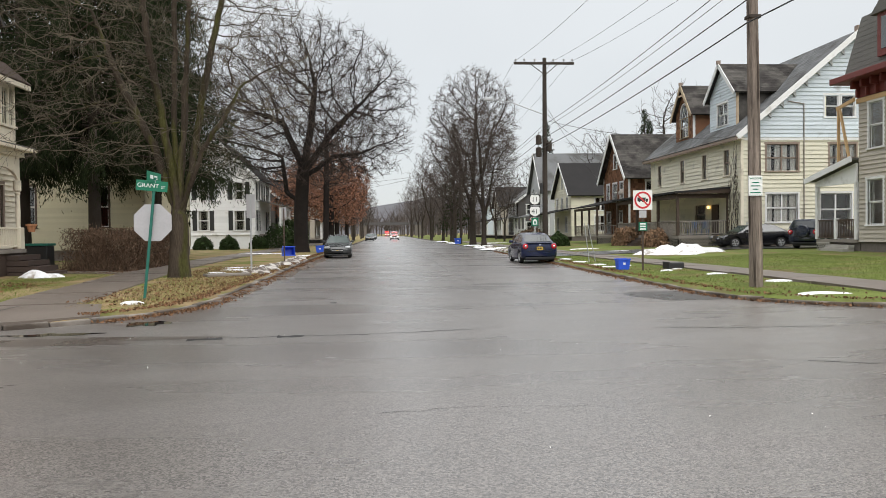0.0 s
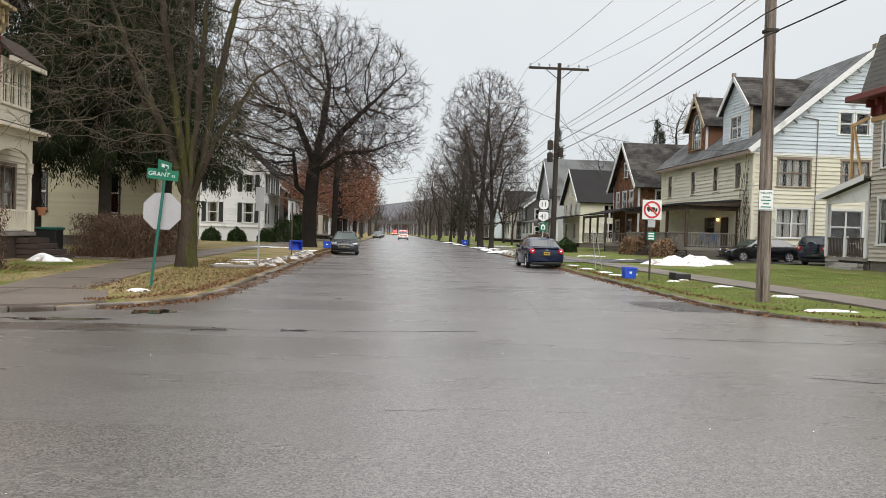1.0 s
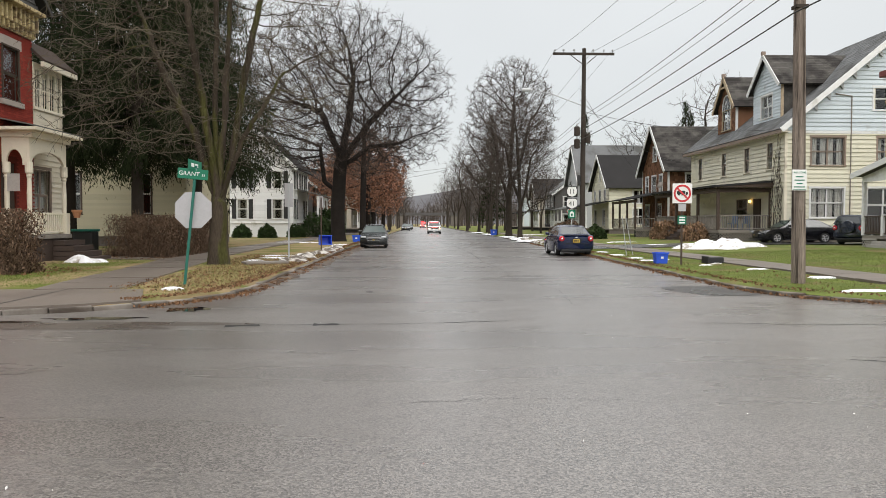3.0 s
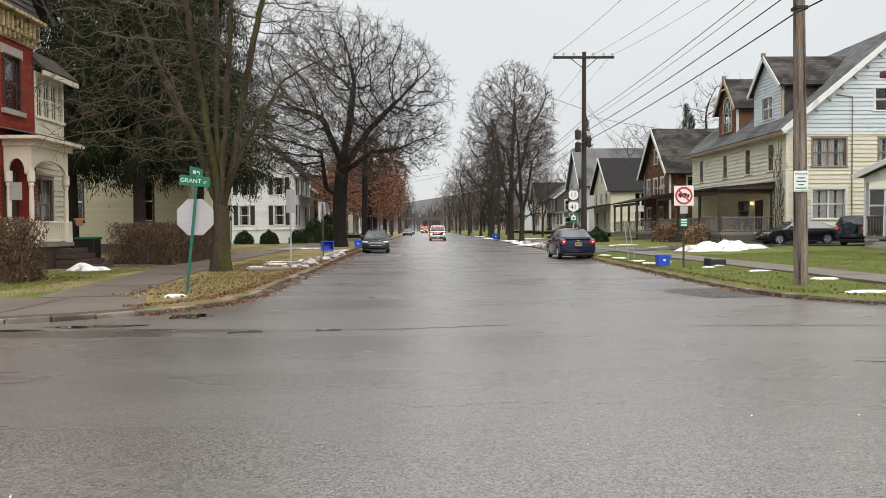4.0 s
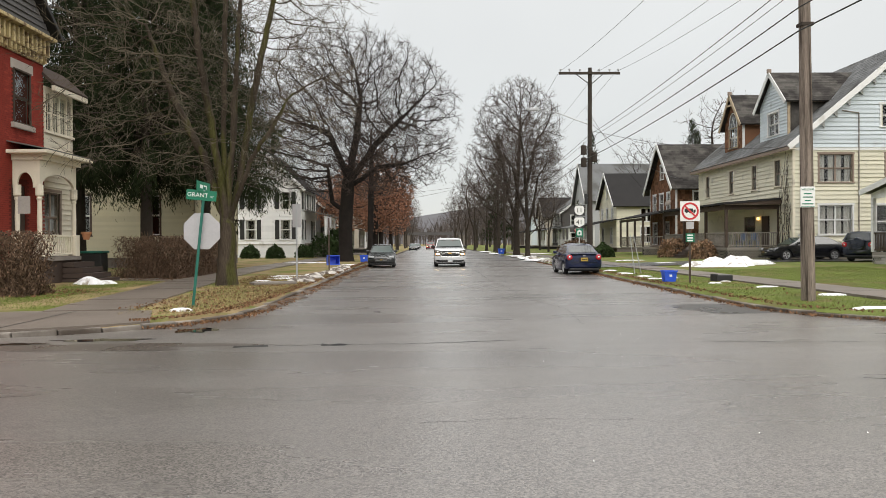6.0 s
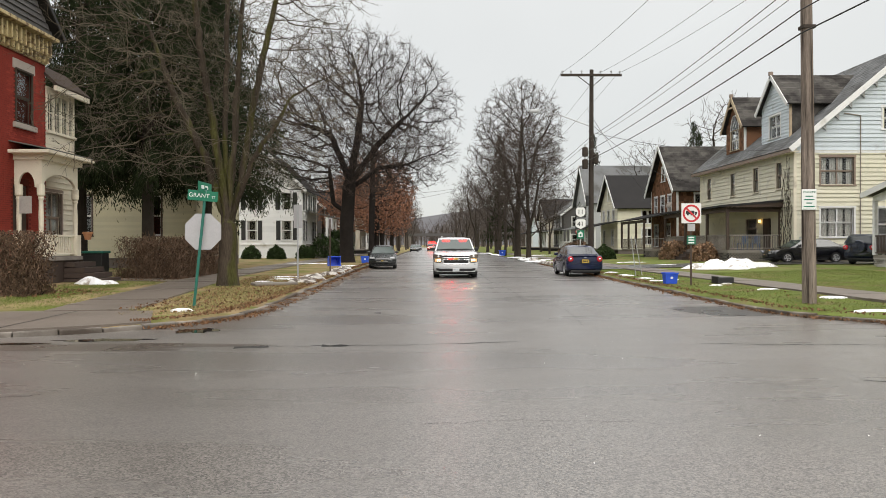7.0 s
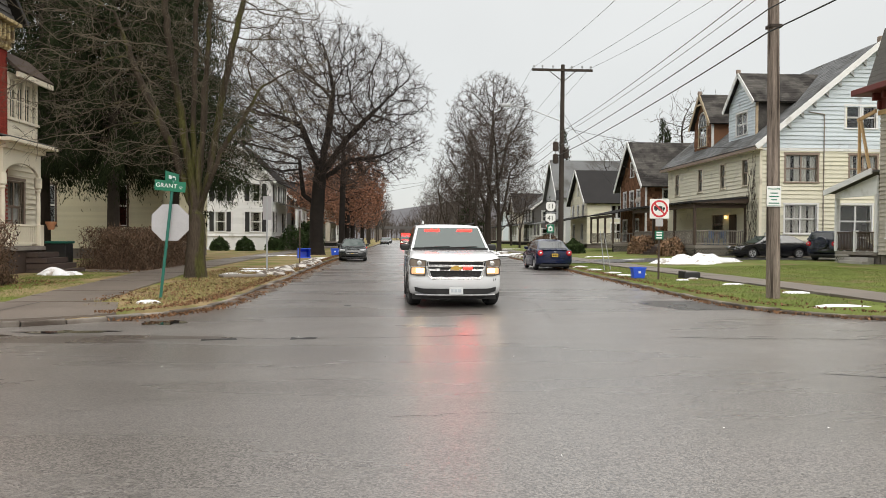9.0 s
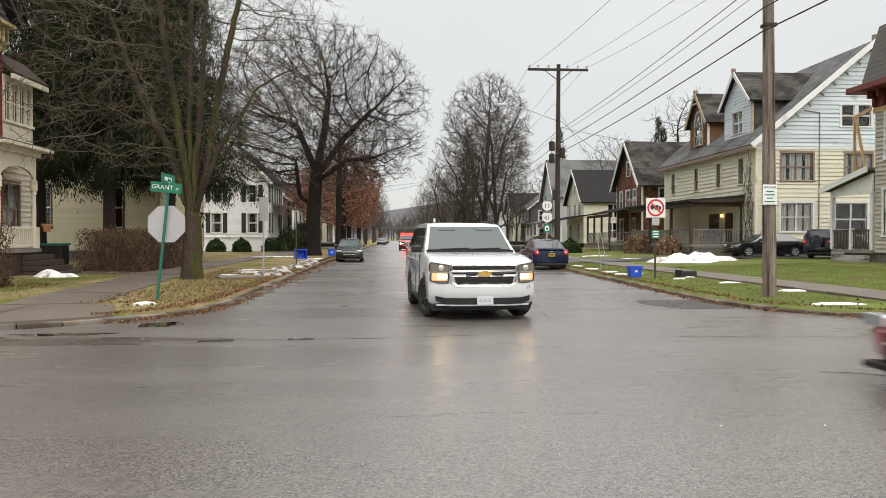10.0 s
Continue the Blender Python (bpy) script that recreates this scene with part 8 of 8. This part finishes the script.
shrub("bush", "withered brown hydrangea beside the lattice", (18.7, 50.8, 0.35), 1.1, 0.9, 1.5, 6, "hydrangea", 1500, 0.09)
shrub("bush", "round brown winter bush on the lawn", (16.5, 84, 0.3), 2.4, 2.0, 1.8, 7, "hedgetwig", 2600, 0.1)
shrub("bush", "dark evergreen bush beside the utility pole", (14.7, 63, 0.3), 1.1, 1.0, 1.25, 8, leaves=1800, size=0.1)
shrub("bush", "bare tangle of climber beside the porch steps", (-12.4, 33.5, 0.2), 0.7, 0.7, 2.2, 9, "hedgetwig", 200, 0.05, 160)


# ---- snow left over, leaves, stone ----
def snow_patch(label, x, y, rx, ry, h, seed, material="snow"):
    """A melting patch: an uneven low mound with a ragged edge."""
    rng = random.Random(seed)
    bm = bmesh.new()
    n, rings = 40, 7
    ph = [rng.uniform(0, 6.28) for _ in range(4)]
    prev = None
    z0 = lawn_z(x, y) if abs(x) > 4.3 else 0
    for j in range(rings + 1):
        f = j / rings
        ring = []
        for k in range(n):
            a = 2 * math.pi * k / n
            e = 1 + 0.30 * math.sin(2 * a + ph[0]) + 0.22 * math.sin(3 * a + ph[1]) + 0.18 * math.sin(7 * a + ph[2]) + 0.13 * math.sin(11 * a + ph[3])
            px, py = rx * e * f * math.cos(a), ry * e * f * math.sin(a)
            z = h * (1 - f ** 1.6) * (0.8 + 0.6 * noise.noise((px * 1.7 + seed, py * 1.7, 0))) + (0.036 * (1 - f ** 4) if f < 0.98 else -0.04)
            ring.append(bm.verts.new((px, py, z)))
        if prev:
            for k in range(n):
                bm.faces.new((prev[k], prev[(k + 1) % n], ring[(k + 1) % n], ring[k]))
        prev = ring
    bmesh.ops.remove_doubles(bm, verts=bm.verts, dist=0.001)
    bmesh.ops.recalc_face_normals(bm, faces=bm.faces)
    return solo("snow_patch", bm, material, label, "snow", group="snow patches", smooth=True, at=pose(x, y, z0))


LOW = "thin melting patch of old snow on the grass"
snow_patch("low mound of old snow beside the steps", -11.75, 26.6, 0.52, 0.4, 0.26, 1)
snow_patch("large shovelled pile of melting snow on the lawn", 15.6, 38.6, 2.1, 1.3, 0.55, 2)
for k, (x, y, rx, ry) in enumerate(((10.3, 19.0, 0.55, 0.35), (9.3, 15.4, 0.85, 0.4), (10.2, 22.5, 0.5, 0.18), (9.6, 25.0, 0.28, 0.15), (10.2, 25.6, 0.3, 0.12), (8.6, 28.5, 0.5, 0.25),
                                    (8.7, 30.5, 0.5, 0.3), (8.8, 33.5, 0.5, 0.5), (9.0, 37, 0.5, 0.7), (9.5, 29.0, 0.4, 0.15), (14.5, 45, 1.0, 0.5), (9.0, 62, 0.9, 3.5), (9.0, 70, 0.9, 4), (9.3, 80, 1.0, 4), (8.9, 100, 0.8, 6), (9.0, 118, 0.8, 6),
                                    (-6.3, 28.6, 0.5, 0.4), (-5.9, 30.6, 0.8, 0.7), (-6.2, 32.8, 0.9, 0.9), (-5.2, 34.0, 0.7, 1.2), (-4.9, 37.5, 0.4, 1.6), (-4.9, 42, 0.35, 2.2), (-5.3, 50, 0.5, 1.2),
                                    (10.2, 47, 0.8, 0.5), (9.6, 52, 0.6, 1.6), (10.6, 57, 1.1, 0.9), (9.9, 66, 1.2, 1.6), (13.5, 70, 1.6, 0.8), (10.3, 75, 1.1, 2.2), (13, 88, 1.5, 1.5), (14.2, 52, 0.9, 0.4), (-9.5, 56, 1.6, 0.9), (-4.9, 70, 0.5, 5), (-4.9, 95, 0.5, 6))):
    f = 0.55 if x > 0 and y < 40 else 0.85
    snow_patch(LOW, x, y, rx * f, ry * f * 0.9, 0.018, 10 + k)
snow_patch("small leftover lump of dirty snow at the sign post", -5.25, 16.1, 0.2, 0.1, 0.05, 71)
slab = thing("stone_slab", "loose flat stone slab lying on the verge", "stone slab", (-5.4, 26.2, 0.15), 25)
part("slab_stone", bx(-0.75, 0.75, -0.35, 0.35, 0, 0.09, bev=0.03), "kerb", slab)


def litter(name, label, spots, count, size, material, seed, up=0.02):
    """Loose leaves or blades strewn over stretches of ground."""
    rng = np.random.default_rng(seed)
    at = []
    for x0, x1, y0, y1 in spots:
        n = int(count * (x1 - x0) * (y1 - y0))
        x, y = rng.uniform(x0, x1, n), rng.uniform(y0, y1, n)
        at += [(a, b, (lawn_z(a, b) if up >= 0 else 0) + abs(up) + rng.uniform(0, 0.02)) for a, b in zip(x, y)]
    ob = mesh_of(name, *leaf_quads(rng, np.array(at), size, 0, 0.7), material, None, False)
    return tagged(ob, label, "leaf litter", kind="stuff")


def blades(name, label, spots, count, material, seed, h=0.07):
    rng = np.random.default_rng(seed)
    pts = []
    for x0, x1, y0, y1 in spots:
        n = int(count * (x1 - x0) * (y1 - y0))
        x, y = rng.uniform(x0, x1, n), rng.uniform(y0, y1, n)
        z = np.array([lawn_z(a, b) for a, b in zip(x, y)])
        pts.append(np.column_stack([x, y, z]))
    p = np.vstack(pts)
    n = len(p)
    lean = np.column_stack([rng.normal(0, 0.03, n), rng.normal(0, 0.03, n), h * rng.uniform(0.4, 1.3, n)])
    w = rng.normal(0, 1, (n, 3)) * np.array((1, 1, 0))
    w = w / np.linalg.norm(w, axis=1, keepdims=True) * 0.006
    verts = np.stack([p - w, p + w, p + lean], axis=1).reshape(-1, 3)
    i = np.arange(n)[:, None] * 3
    ob = mesh_of(name, verts, np.hstack([i, i + 1, i + 2]), material, None, False)
    return tagged(ob, label, "grass", kind="stuff")


def gutter_litter():
    """Leaves and dirt gathered against both kerbs."""
    rng = np.random.default_rng(77)
    at = []
    for side in (1, -1):
        line = kerb_line(side)
        for (x0, y0), (x1, y1) in zip(line, line[1:]):
            if max(abs(x0), abs(x1)) > 14 or y1 > 70:
                continue
            n = int(math.hypot(x1 - x0, y1 - y0) * (130 if side > 0 else 330))
            d = np.array((y1 - y0, x0 - x1)) / math.hypot(x1 - x0, y1 - y0) * (-1 if side > 0 else 1)
            for _ in range(n):
                f, o = rng.uniform(), abs(rng.normal(0, 0.16)) + 0.02
                if side < 0 and y0 < 15.5 and x0 < -5.5:
                    continue
                if rng.uniform() < 0.35:
                    o = -rng.uniform(0.05, 0.5)
                x, y = x0 + (x1 - x0) * f + d[0] * o, y0 + (y1 - y0) * f + d[1] * o
                at.append((x, y, rng.uniform(0.01, 0.05) if o > 0 else 0.15))
    ob = mesh_of("gutter_leaves", *leaf_quads(rng, np.array(at), 0.028, 0, 0.7), "leaf_litter", None, False)
    tagged(ob, "wet brown leaves gathered along the kerb", "leaf litter", kind="stuff")


gutter_litter()
litter("fallen_leaves", "brown leaves strewn on the straw verge", ((-6.6, -4.6, 15.6, 16.6), (-6.8, -4.3, 16.5, 27), (-7.6, -4.5, 27, 34), (-13.5, -9.8, 20, 23.5), (-12.5, -9.9, 29, 33)), 48, 0.03, "leaf_litter", 1)
litter("fallen_leaves", "scattered leaves on the green verge", ((7.9, 10.5, 15, 32), (8.4, 9.4, 32, 48)), 2, 0.035, "leaf_litter", 2)
blades("grass_blades", "short green winter grass", ((7.9, 10.5, 15.5, 30), (12.3, 19, 16, 34), (8.4, 10.5, 30, 44)), 420, "blade", 3, 0.028)
blades("grass_blades", "dull green grass beside the walk", ((-12.6, -9.9, 17.5, 29), (-11, -8.5, 16.8, 19.5), (-11, -9.0, 19.5, 23)), 330, "blade", 4, 0.035)
blades("grass_blades", "thin green grass among the straw", ((-6.5, -4.6, 15.4, 16.8), (-6.1, -4.3, 16.8, 19), (-6.7, -4.2, 19, 24), (-7.4, -4.3, 24, 34)), 200, "blade", 6, 0.05)
blades("straw_blades", "straw coloured dead grass on the verge", ((-6.5, -4.6, 15.4, 16.8), (-6.1, -4.3, 16.8, 19), (-6.7, -4.2, 19, 24), (-7.4, -4.3, 24, 34)), 420, "straw", 5, 0.055)


def crack_strip(name, label, pts, width, material, seed):
    """A wandering crack or tar seam in the road."""
    rng = random.Random(seed)
    bm = bmesh.new()
    rows = []
    for (x0, y0), (x1, y1) in zip(pts, pts[1:]):
        n = max(2, int(math.hypot(x1 - x0, y1 - y0) / 0.12))
        d = Vector((x1 - x0, y1 - y0)).normalized()
        nn = Vector((-d.y, d.x))
        for k in range(n):
            c = Vector((x0, y0)).lerp(Vector((x1, y1)), k / n) + nn * rng.uniform(-0.03, 0.03)
            w = width * rng.uniform(0.3, 1.2)
            rows.append([bm.verts.new((c.x + nn.x * w * s, c.y + nn.y * w * s, 0.004)) for s in (-1, 1)])
    for a, b in zip(rows, rows[1:]):
        bm.faces.new((a[0], b[0], b[1], a[1]))
    return solo(name, bm, material, label, kind="structure")


crack_strip("road_crack", "dark seam across the wet road", [(-2.95, 11.36), (-2.6, 11.42), (-2.3, 11.5)], 0.12, "crack", 1)
crack_strip("road_crack", "dark seam across the wet road", [(-1.65, 11.5), (-1.4, 11.52), (-1.12, 11.5)], 0.14, "crack", 2)
crack_strip("road_crack", "thin seam across the wet road", [(-2.35, 11.5), (-0.4, 11.55), (1.5, 11.9)], 0.02, "crack", 3)
crack_strip("road_crack", "thin seam across the wet road", [(4.2, 11.6), (5.6, 11.4), (7.4, 11.3)], 0.018, "crack", 4)
crack_strip("road_crack", "wandering crack in the asphalt", [(-0.1, 6.45), (0.8, 6.6), (1.9, 6.5)], 0.004, "crack", 5)
crack_strip("road_crack", "wandering crack in the asphalt", [(-5.6, 7.2), (-4.6, 7.6), (-3.9, 7.9)], 0.009, "crack", 6)
crack_strip("road_crack", "crack along the middle of the street", [(2.55, 30), (2.75, 25), (2.6, 21), (3.2, 17.5), (2.9, 14)], 0.006, "crack", 7)
crack_strip("road_crack", "crack along the middle of the street", [(2.3, 52), (2.6, 40), (2.5, 30)], 0.016, "crack", 8)
crack_strip("road_crack", "short dark seam in the road", [(-1.25, 17.0), (-0.95, 17.0)], 0.14, "crack", 9)
crack_strip("road_crack", "crack near the cross street", [(4.9, 8.4), (5.6, 8.1), (7.0, 7.9)], 0.02, "crack", 10)
patch = bmesh.new()
patch_pts = [(6.2 + 1.0 * math.cos(a) * (1 + 0.15 * math.sin(3 * a)) + 0.6, 17.2 + 1.5 * math.sin(a) * (1 + 0.2 * math.cos(2 * a)), 0.004) for a in (2 * math.pi * k / 40 for k in range(40))]
patch.faces.new([patch.verts.new((min(p[0], 7.55), p[1], p[2])) for p in patch_pts])
solo("road_patch", patch, "patch", "darker asphalt patch at the kerb", kind="structure")
drive = bmesh.new()
bmesh.ops.create_grid(drive, x_segments=30, y_segments=4, size=1)
for v in drive.verts:
    v.co = Vector((20.3 + 12 * v.co.x, 43.6 + 2.7 * v.co.y, 0))
    v.co.z = lawn_z(v.co.x, v.co.y) + 0.035
solo("driveway", drive, "patch", "dark asphalt driveway beside the house", kind="structure")
path = slabs("garden_path", -12.6, -9.7, 28.9, 30.5, 0.95, None, "stone path to the brick house", along="x")
apron = [(L_C[0] + (L_R - 0.1) * math.cos(radians(a)), L_C[1] + (L_R - 0.1) * math.sin(radians(a))) for a in range(270, 319, 6)]
apron += [(-6.0, 16.4), (-8.6, 16.5), (-13.0, 15.2), (-13.0, 12.72)]
solo("corner_apron", prism(bmesh.new(), apron, 0.225, "z", -0.1), "walk", "worn concrete walk at the street corner", kind="structure")
for seam in ([(-7.4, 12.75), (-7.6, 16.3)], [(-9.6, 12.75), (-9.6, 16.0)]):
    joint = bmesh.new()
    (ax, ay), (cx_, cy_) = seam
    joint.faces.new([joint.verts.new(p) for p in ((ax - 0.02, ay, 0.129), (ax + 0.02, ay, 0.129), (cx_ + 0.02, cy_, 0.129), (cx_ - 0.02, cy_, 0.129))])
    solo("walk_joint", joint, "crack", "dark joint in the concrete walk", kind="structure")
slabs("corner_walk", 10.9, 15.5, 13.75, 15.0, 1.5, 0.09, "concrete walk at the street corner", along="x")

# ---- the hill and the woods at the street's end ----
hill = bmesh.new()
cols = []
for k in range(61):
    x = -1500 + 50 * k
    prof = 58 + 20 * math.sin(x / 260 + 0.6) + 12 * math.sin(x / 90) + 6 * noise.noise((x / 40, 0, 0))
    cols.append([hill.verts.new((x, 1400 + 60 * j, prof * math.sin(math.pi * j / 12) ** 0.8 - 2 if j else -5)) for j in range(0, 13)])
for a, b in zip(cols, cols[1:]):
    for j in range(12):
        hill.faces.new((a[j], b[j], b[j + 1], a[j + 1]))
bmesh.ops.recalc_face_normals(hill, faces=hill.faces)
solo("far_hill", hill, "hill", "low grey wooded hill at the end of the street", "hill", kind="structure", smooth=True)
rng = np.random.default_rng(40)
wood_segs = []
for k in range(900):
    x = rng.uniform(-260, 260)
    y = rng.uniform(300, 560)
    if -6 < x < 10 and y < 400:
        continue
    hgt = rng.uniform(10, 20)
    for j in range(22):
        a = rng.uniform(0, 6.28)
        z = rng.uniform(0.2, 0.75) * hgt
        wood_segs.append((x, y, z * 0.8, x + 0.3 * hgt * math.cos(a) * 0.8, y + 0.3 * hgt * math.sin(a), min(hgt, z + rng.uniform(0.15, 0.4) * hgt), 0.10, 0.03))
    wood_segs.append((x, y, 0, x, y, hgt * 0.7, 0.35, 0.1))
v, f = tubes(wood_segs, 4)
tagged(mesh_of("far_woods", v, f, "farwood", None, False), "far leafless woods behind the houses", "woods", kind="stuff")

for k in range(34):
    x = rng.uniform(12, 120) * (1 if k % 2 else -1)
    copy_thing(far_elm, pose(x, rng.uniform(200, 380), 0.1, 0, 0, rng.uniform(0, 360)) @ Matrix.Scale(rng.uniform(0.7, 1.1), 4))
bridge = thing("overpass", "rust brown railway overpass at the far end of the street", "bridge", (2, 352, 0))
part("deck", bx(-13, 15, -3, 3, 5.3, 6.2), "darksiding", bridge)
for x in (-12, 14):
    part("pier", bx(x - 2, x + 2, -2.6, 2.6, -0.5, 5.2), "found", bridge)
for s_ in (-1, 1):
    part("parapet", bx(-13, 15, 2.8 * s_ - 0.15, 2.8 * s_ + 0.15, 6.2, 6.6), "darksiding", bridge)

flag = thing("flag", "small red and white striped flag on a porch pole", "flag", (18.6, 95, 2.6), 20)
part("staff", frustum(bmesh.new(), (0, 0, -1.2), (0.5, 0, 1.1), 0.02, 0.015, 6), "galv", flag)
for k in range(7):
    bm = bx(-0.55, 0.42, -0.006, 0.006, 0.9 - 0.11 * (k + 1), 0.9 - 0.11 * k)
    bm.transform(pose(0.0, -0.02, 0, 0, 55, 0))
    part("stripe", bm, "signred" if k % 2 == 0 else "signwhite", flag)


def puddle(label, x, y, rx, ry, seed, material="puddle", z=0.006):
    """A shallow film of standing water with an uneven edge."""
    rng = random.Random(seed)
    ph = [rng.uniform(0, 6.28) for _ in range(3)]
    bm = bmesh.new()
    ring = []
    for k in range(48):
        a = 2 * math.pi * k / 48
        e = 1 + 0.25 * math.sin(2 * a + ph[0]) + 0.2 * math.sin(5 * a + ph[1]) + 0.12 * math.sin(9 * a + ph[2])
        ring.append(bm.verts.new((x + rx * e * math.cos(a), y + ry * e * math.sin(a), z)))
    bm.faces.new(ring)
    bmesh.ops.triangulate(bm, faces=bm.faces[:])
    return solo("puddle", bm, material, label, kind="structure")


puddle("dark puddle in the gutter at the corner", -5.3, 12.3, 0.6, 0.2, 1)
puddle("dark puddle in the gutter at the corner", -6.5, 11.85, 0.45, 0.12, 2)
puddle("broad damp run-off stain on the asphalt at the corner", -6.6, 11.5, 3.0, 0.55, 8, "damp", 0.003)
puddle("thin water film beside the kerb", -4.2, 13.6, 0.3, 0.4, 4)
rng_f = np.random.default_rng(9)
flecks = np.column_stack([rng_f.uniform(-6, 6, 70), rng_f.uniform(4, 14, 70), np.full(70, 0.012)])
tagged(mesh_of("road_flecks", *leaf_quads(rng_f, flecks, 0.009), "signwhite", None, False), "tiny pale scraps scattered on the road", "litter", kind="stuff")

for k, (x, y, ry) in enumerate(((-4.75, 28.5, 1.3), (-4.75, 31.5, 1.6), (-4.8, 35, 1.8), (-4.85, 39, 2.0), (-4.9, 43.5, 2.2), (9.0, 56, 2.5), (9.2, 66, 3.5))):
    snow_patch("ploughed bank of dirty snow and leaves along the kerb", x, y, 0.42, ry, 0.17, 60 + k, "dirtysnow")
rng_d = random.Random(31)
for k in range(26):
    y = 17.4 + 1.2 * k * (1 + 0.012 * k)
    x = -3.78 + rng_d.uniform(-0.12, 0.12)
    snow_patch("dark wet bank of leaves and grit along the kerb", x, y, rng_d.uniform(0.16, 0.32), rng_d.uniform(0.5, 0.9), rng_d.uniform(0.02, 0.05), 200 + k, "mulch")
climber = thing("climber", "bare brown climber on the corner of the house", "vine", (22.9, 47.9, 0.4))
rng_c = np.random.default_rng(14)
vine = []
for k in range(16):
    p = np.array((0.0, rng_c.uniform(-0.8, 0.9), 0.0))
    for j in range(int(rng_c.uniform(14, 30))):
        q = p + np.array((rng_c.normal(0, 0.015), rng_c.normal(0, 0.09), rng_c.uniform(0.15, 0.32)))
        q[0] = min(max(q[0], -0.06), 0.02)
        q[1] = min(max(q[1], -0.85), 1.2)
        vine.append((*p, *q, 0.014, 0.012))
        p = q
v, f_ = tubes(vine, 3)
tagged(mesh_of("vine_stem_work", v, f_, "twigwet", climber, False), kind="stuff")
kerb(1)
kerb(-1)
slabs("sidewalk_east", 10.6, 12.2, 15, 111, 1.5, None, "damp old concrete sidewalk slabs in the lawn")
slab_line("sidewalk_west", [(-7.35, 16.4), (-9.35, 31.6), (-9.9, 45), (-9.9, 112)], 1.9, 1.55, "damp dark concrete sidewalk slabs beside the verge")


# ---- what moves ----
def motions():
    """The emergency vehicles come down the street, their lamps turn; a car enters the cross street."""
    # seconds, place of the nose, turn
    nose = [(0.0, 2.1, 166, 0), (1.0, 2.1, 148, 0), (2.5, 2.0, 120, 0), (4.0, 1.85, 92, 0), (4.5, 1.7, 78.5, 0), (5.0, 1.6, 67, 0), (5.5, 1.51, 57, 0),
            (6.8, 1.22, 37, 0), (7.0, 1.20, 34.2, 0), (7.5, 1.14, 28.3, 0), (8.0, 1.05, 22.9, 0), (8.5, 1.07, 18.9, 0.3), (9.0, 1.22, 16.3, 1.2),
            (9.5, 1.33, 14.6, 2.2), (10.0, 1.62, 13.8, 4.6)]

    def centre(x, y, a):
        return pose(x - 2.6 * math.sin(radians(a)), y + 2.6 * math.cos(radians(a)), 0, 0, 0, a)
    walk(SUV, [(t, centre(x, y, a)) for t, x, y, a in nose])
    ts, ys = [n[0] for n in nose], [n[2] for n in nose]
    for w in [o for o in SUV.children if o.name.startswith("wheel")]:
        p = w.matrix_basis.translation.copy()
        angle, rows = 0.0, []
        for k in range(301):
            t = k / 30
            y0, y1 = np.interp(t, ts, ys), np.interp(min(10, t + 1 / 30), ts, ys)
            steer = np.interp(t, (8.0, 9.0, 10.0), (0, 7, 14)) if p.y < 0 else 0
            rows.append((t, pose(p.x, p.y, p.z, 0, 0, steer) @ pose(0, 0, 0, angle, 0, 0)))
            angle += min(80, math.degrees((y0 - y1) / 0.40))
        walk(w, rows)
    # lamps: seconds from which each shows its lit side (1) or its dark side (0)
    screen = [(0, 1), (1.2, 0), (1.7, 1), (2.2, 0), (2.6, 1), (3.1, 0), (3.5, 1), (4.2, 0), (4.8, 1), (5.7, 0), (6.2, 1), (7.3, 0), (7.8, 1), (8.3, 0), (8.8, 1), (9.2, 0), (9.7, 1), (9.9, 0)]
    left = [(0, 1), (1.0, 0), (2.0, 1), (3.0, 0), (4.0, 1), (4.8, 0), (6.9, 1), (7.2, 0), (8.35, 1), (8.7, 0)]
    right = [(0, 0), (1.0, 1), (2.0, 0), (3.0, 1), (4.0, 0), (5.3, 1), (5.7, 0), (7.35, 1), (7.7, 0), (8.85, 1), (9.2, 0), (9.65, 1), (9.9, 0)]

    def revolve(lamp, plan):
        p = lamp.matrix_basis.translation.copy()
        rows, a, goal, i = [], 0.0, 0.0, 0
        for k in range(101):
            t = k / 10
            while i < len(plan) and plan[i][0] <= t + 1e-6:
                goal = 0.0 if plan[i][1] else 180.0
                i += 1
            a = goal if k == 0 else (min(goal, a + 85) if goal > a else max(goal, a - 85))
            rows.append((t, pose(p.x, p.y, p.z, -a, 0, 0)))
        walk(lamp, rows)
    for lamp, plan in zip(SUV_LAMPS, (screen, screen, left, right)):
        revolve(lamp, plan)
    roof = [(0, 1), (1.5, 0), (1.8, 1), (3.4, 0), (3.7, 1), (5.8, 0), (6.1, 1), (7.9, 0), (8.2, 1)]
    for lamp, plan in zip(SECOND_LAMPS, (screen, screen, left, right, roof, roof)):
        revolve(lamp, plan)
    walk(SECOND, [(t, pose(x, y, 0)) for t, x, y in ((0, 0.9, 330), (2.5, 0.8, 270), (5.0, 0.4, 205), (7.5, 0.55, 152), (9.0, 1.0, 112), (10.0, 1.25, 92))])
    walk(red_car, [(t, pose(x, 6.9, 0, 0, 0, -90)) for t, x in ((0, 106.8), (5, 56.8), (9, 17.2), (10, 7.25))])


motions()
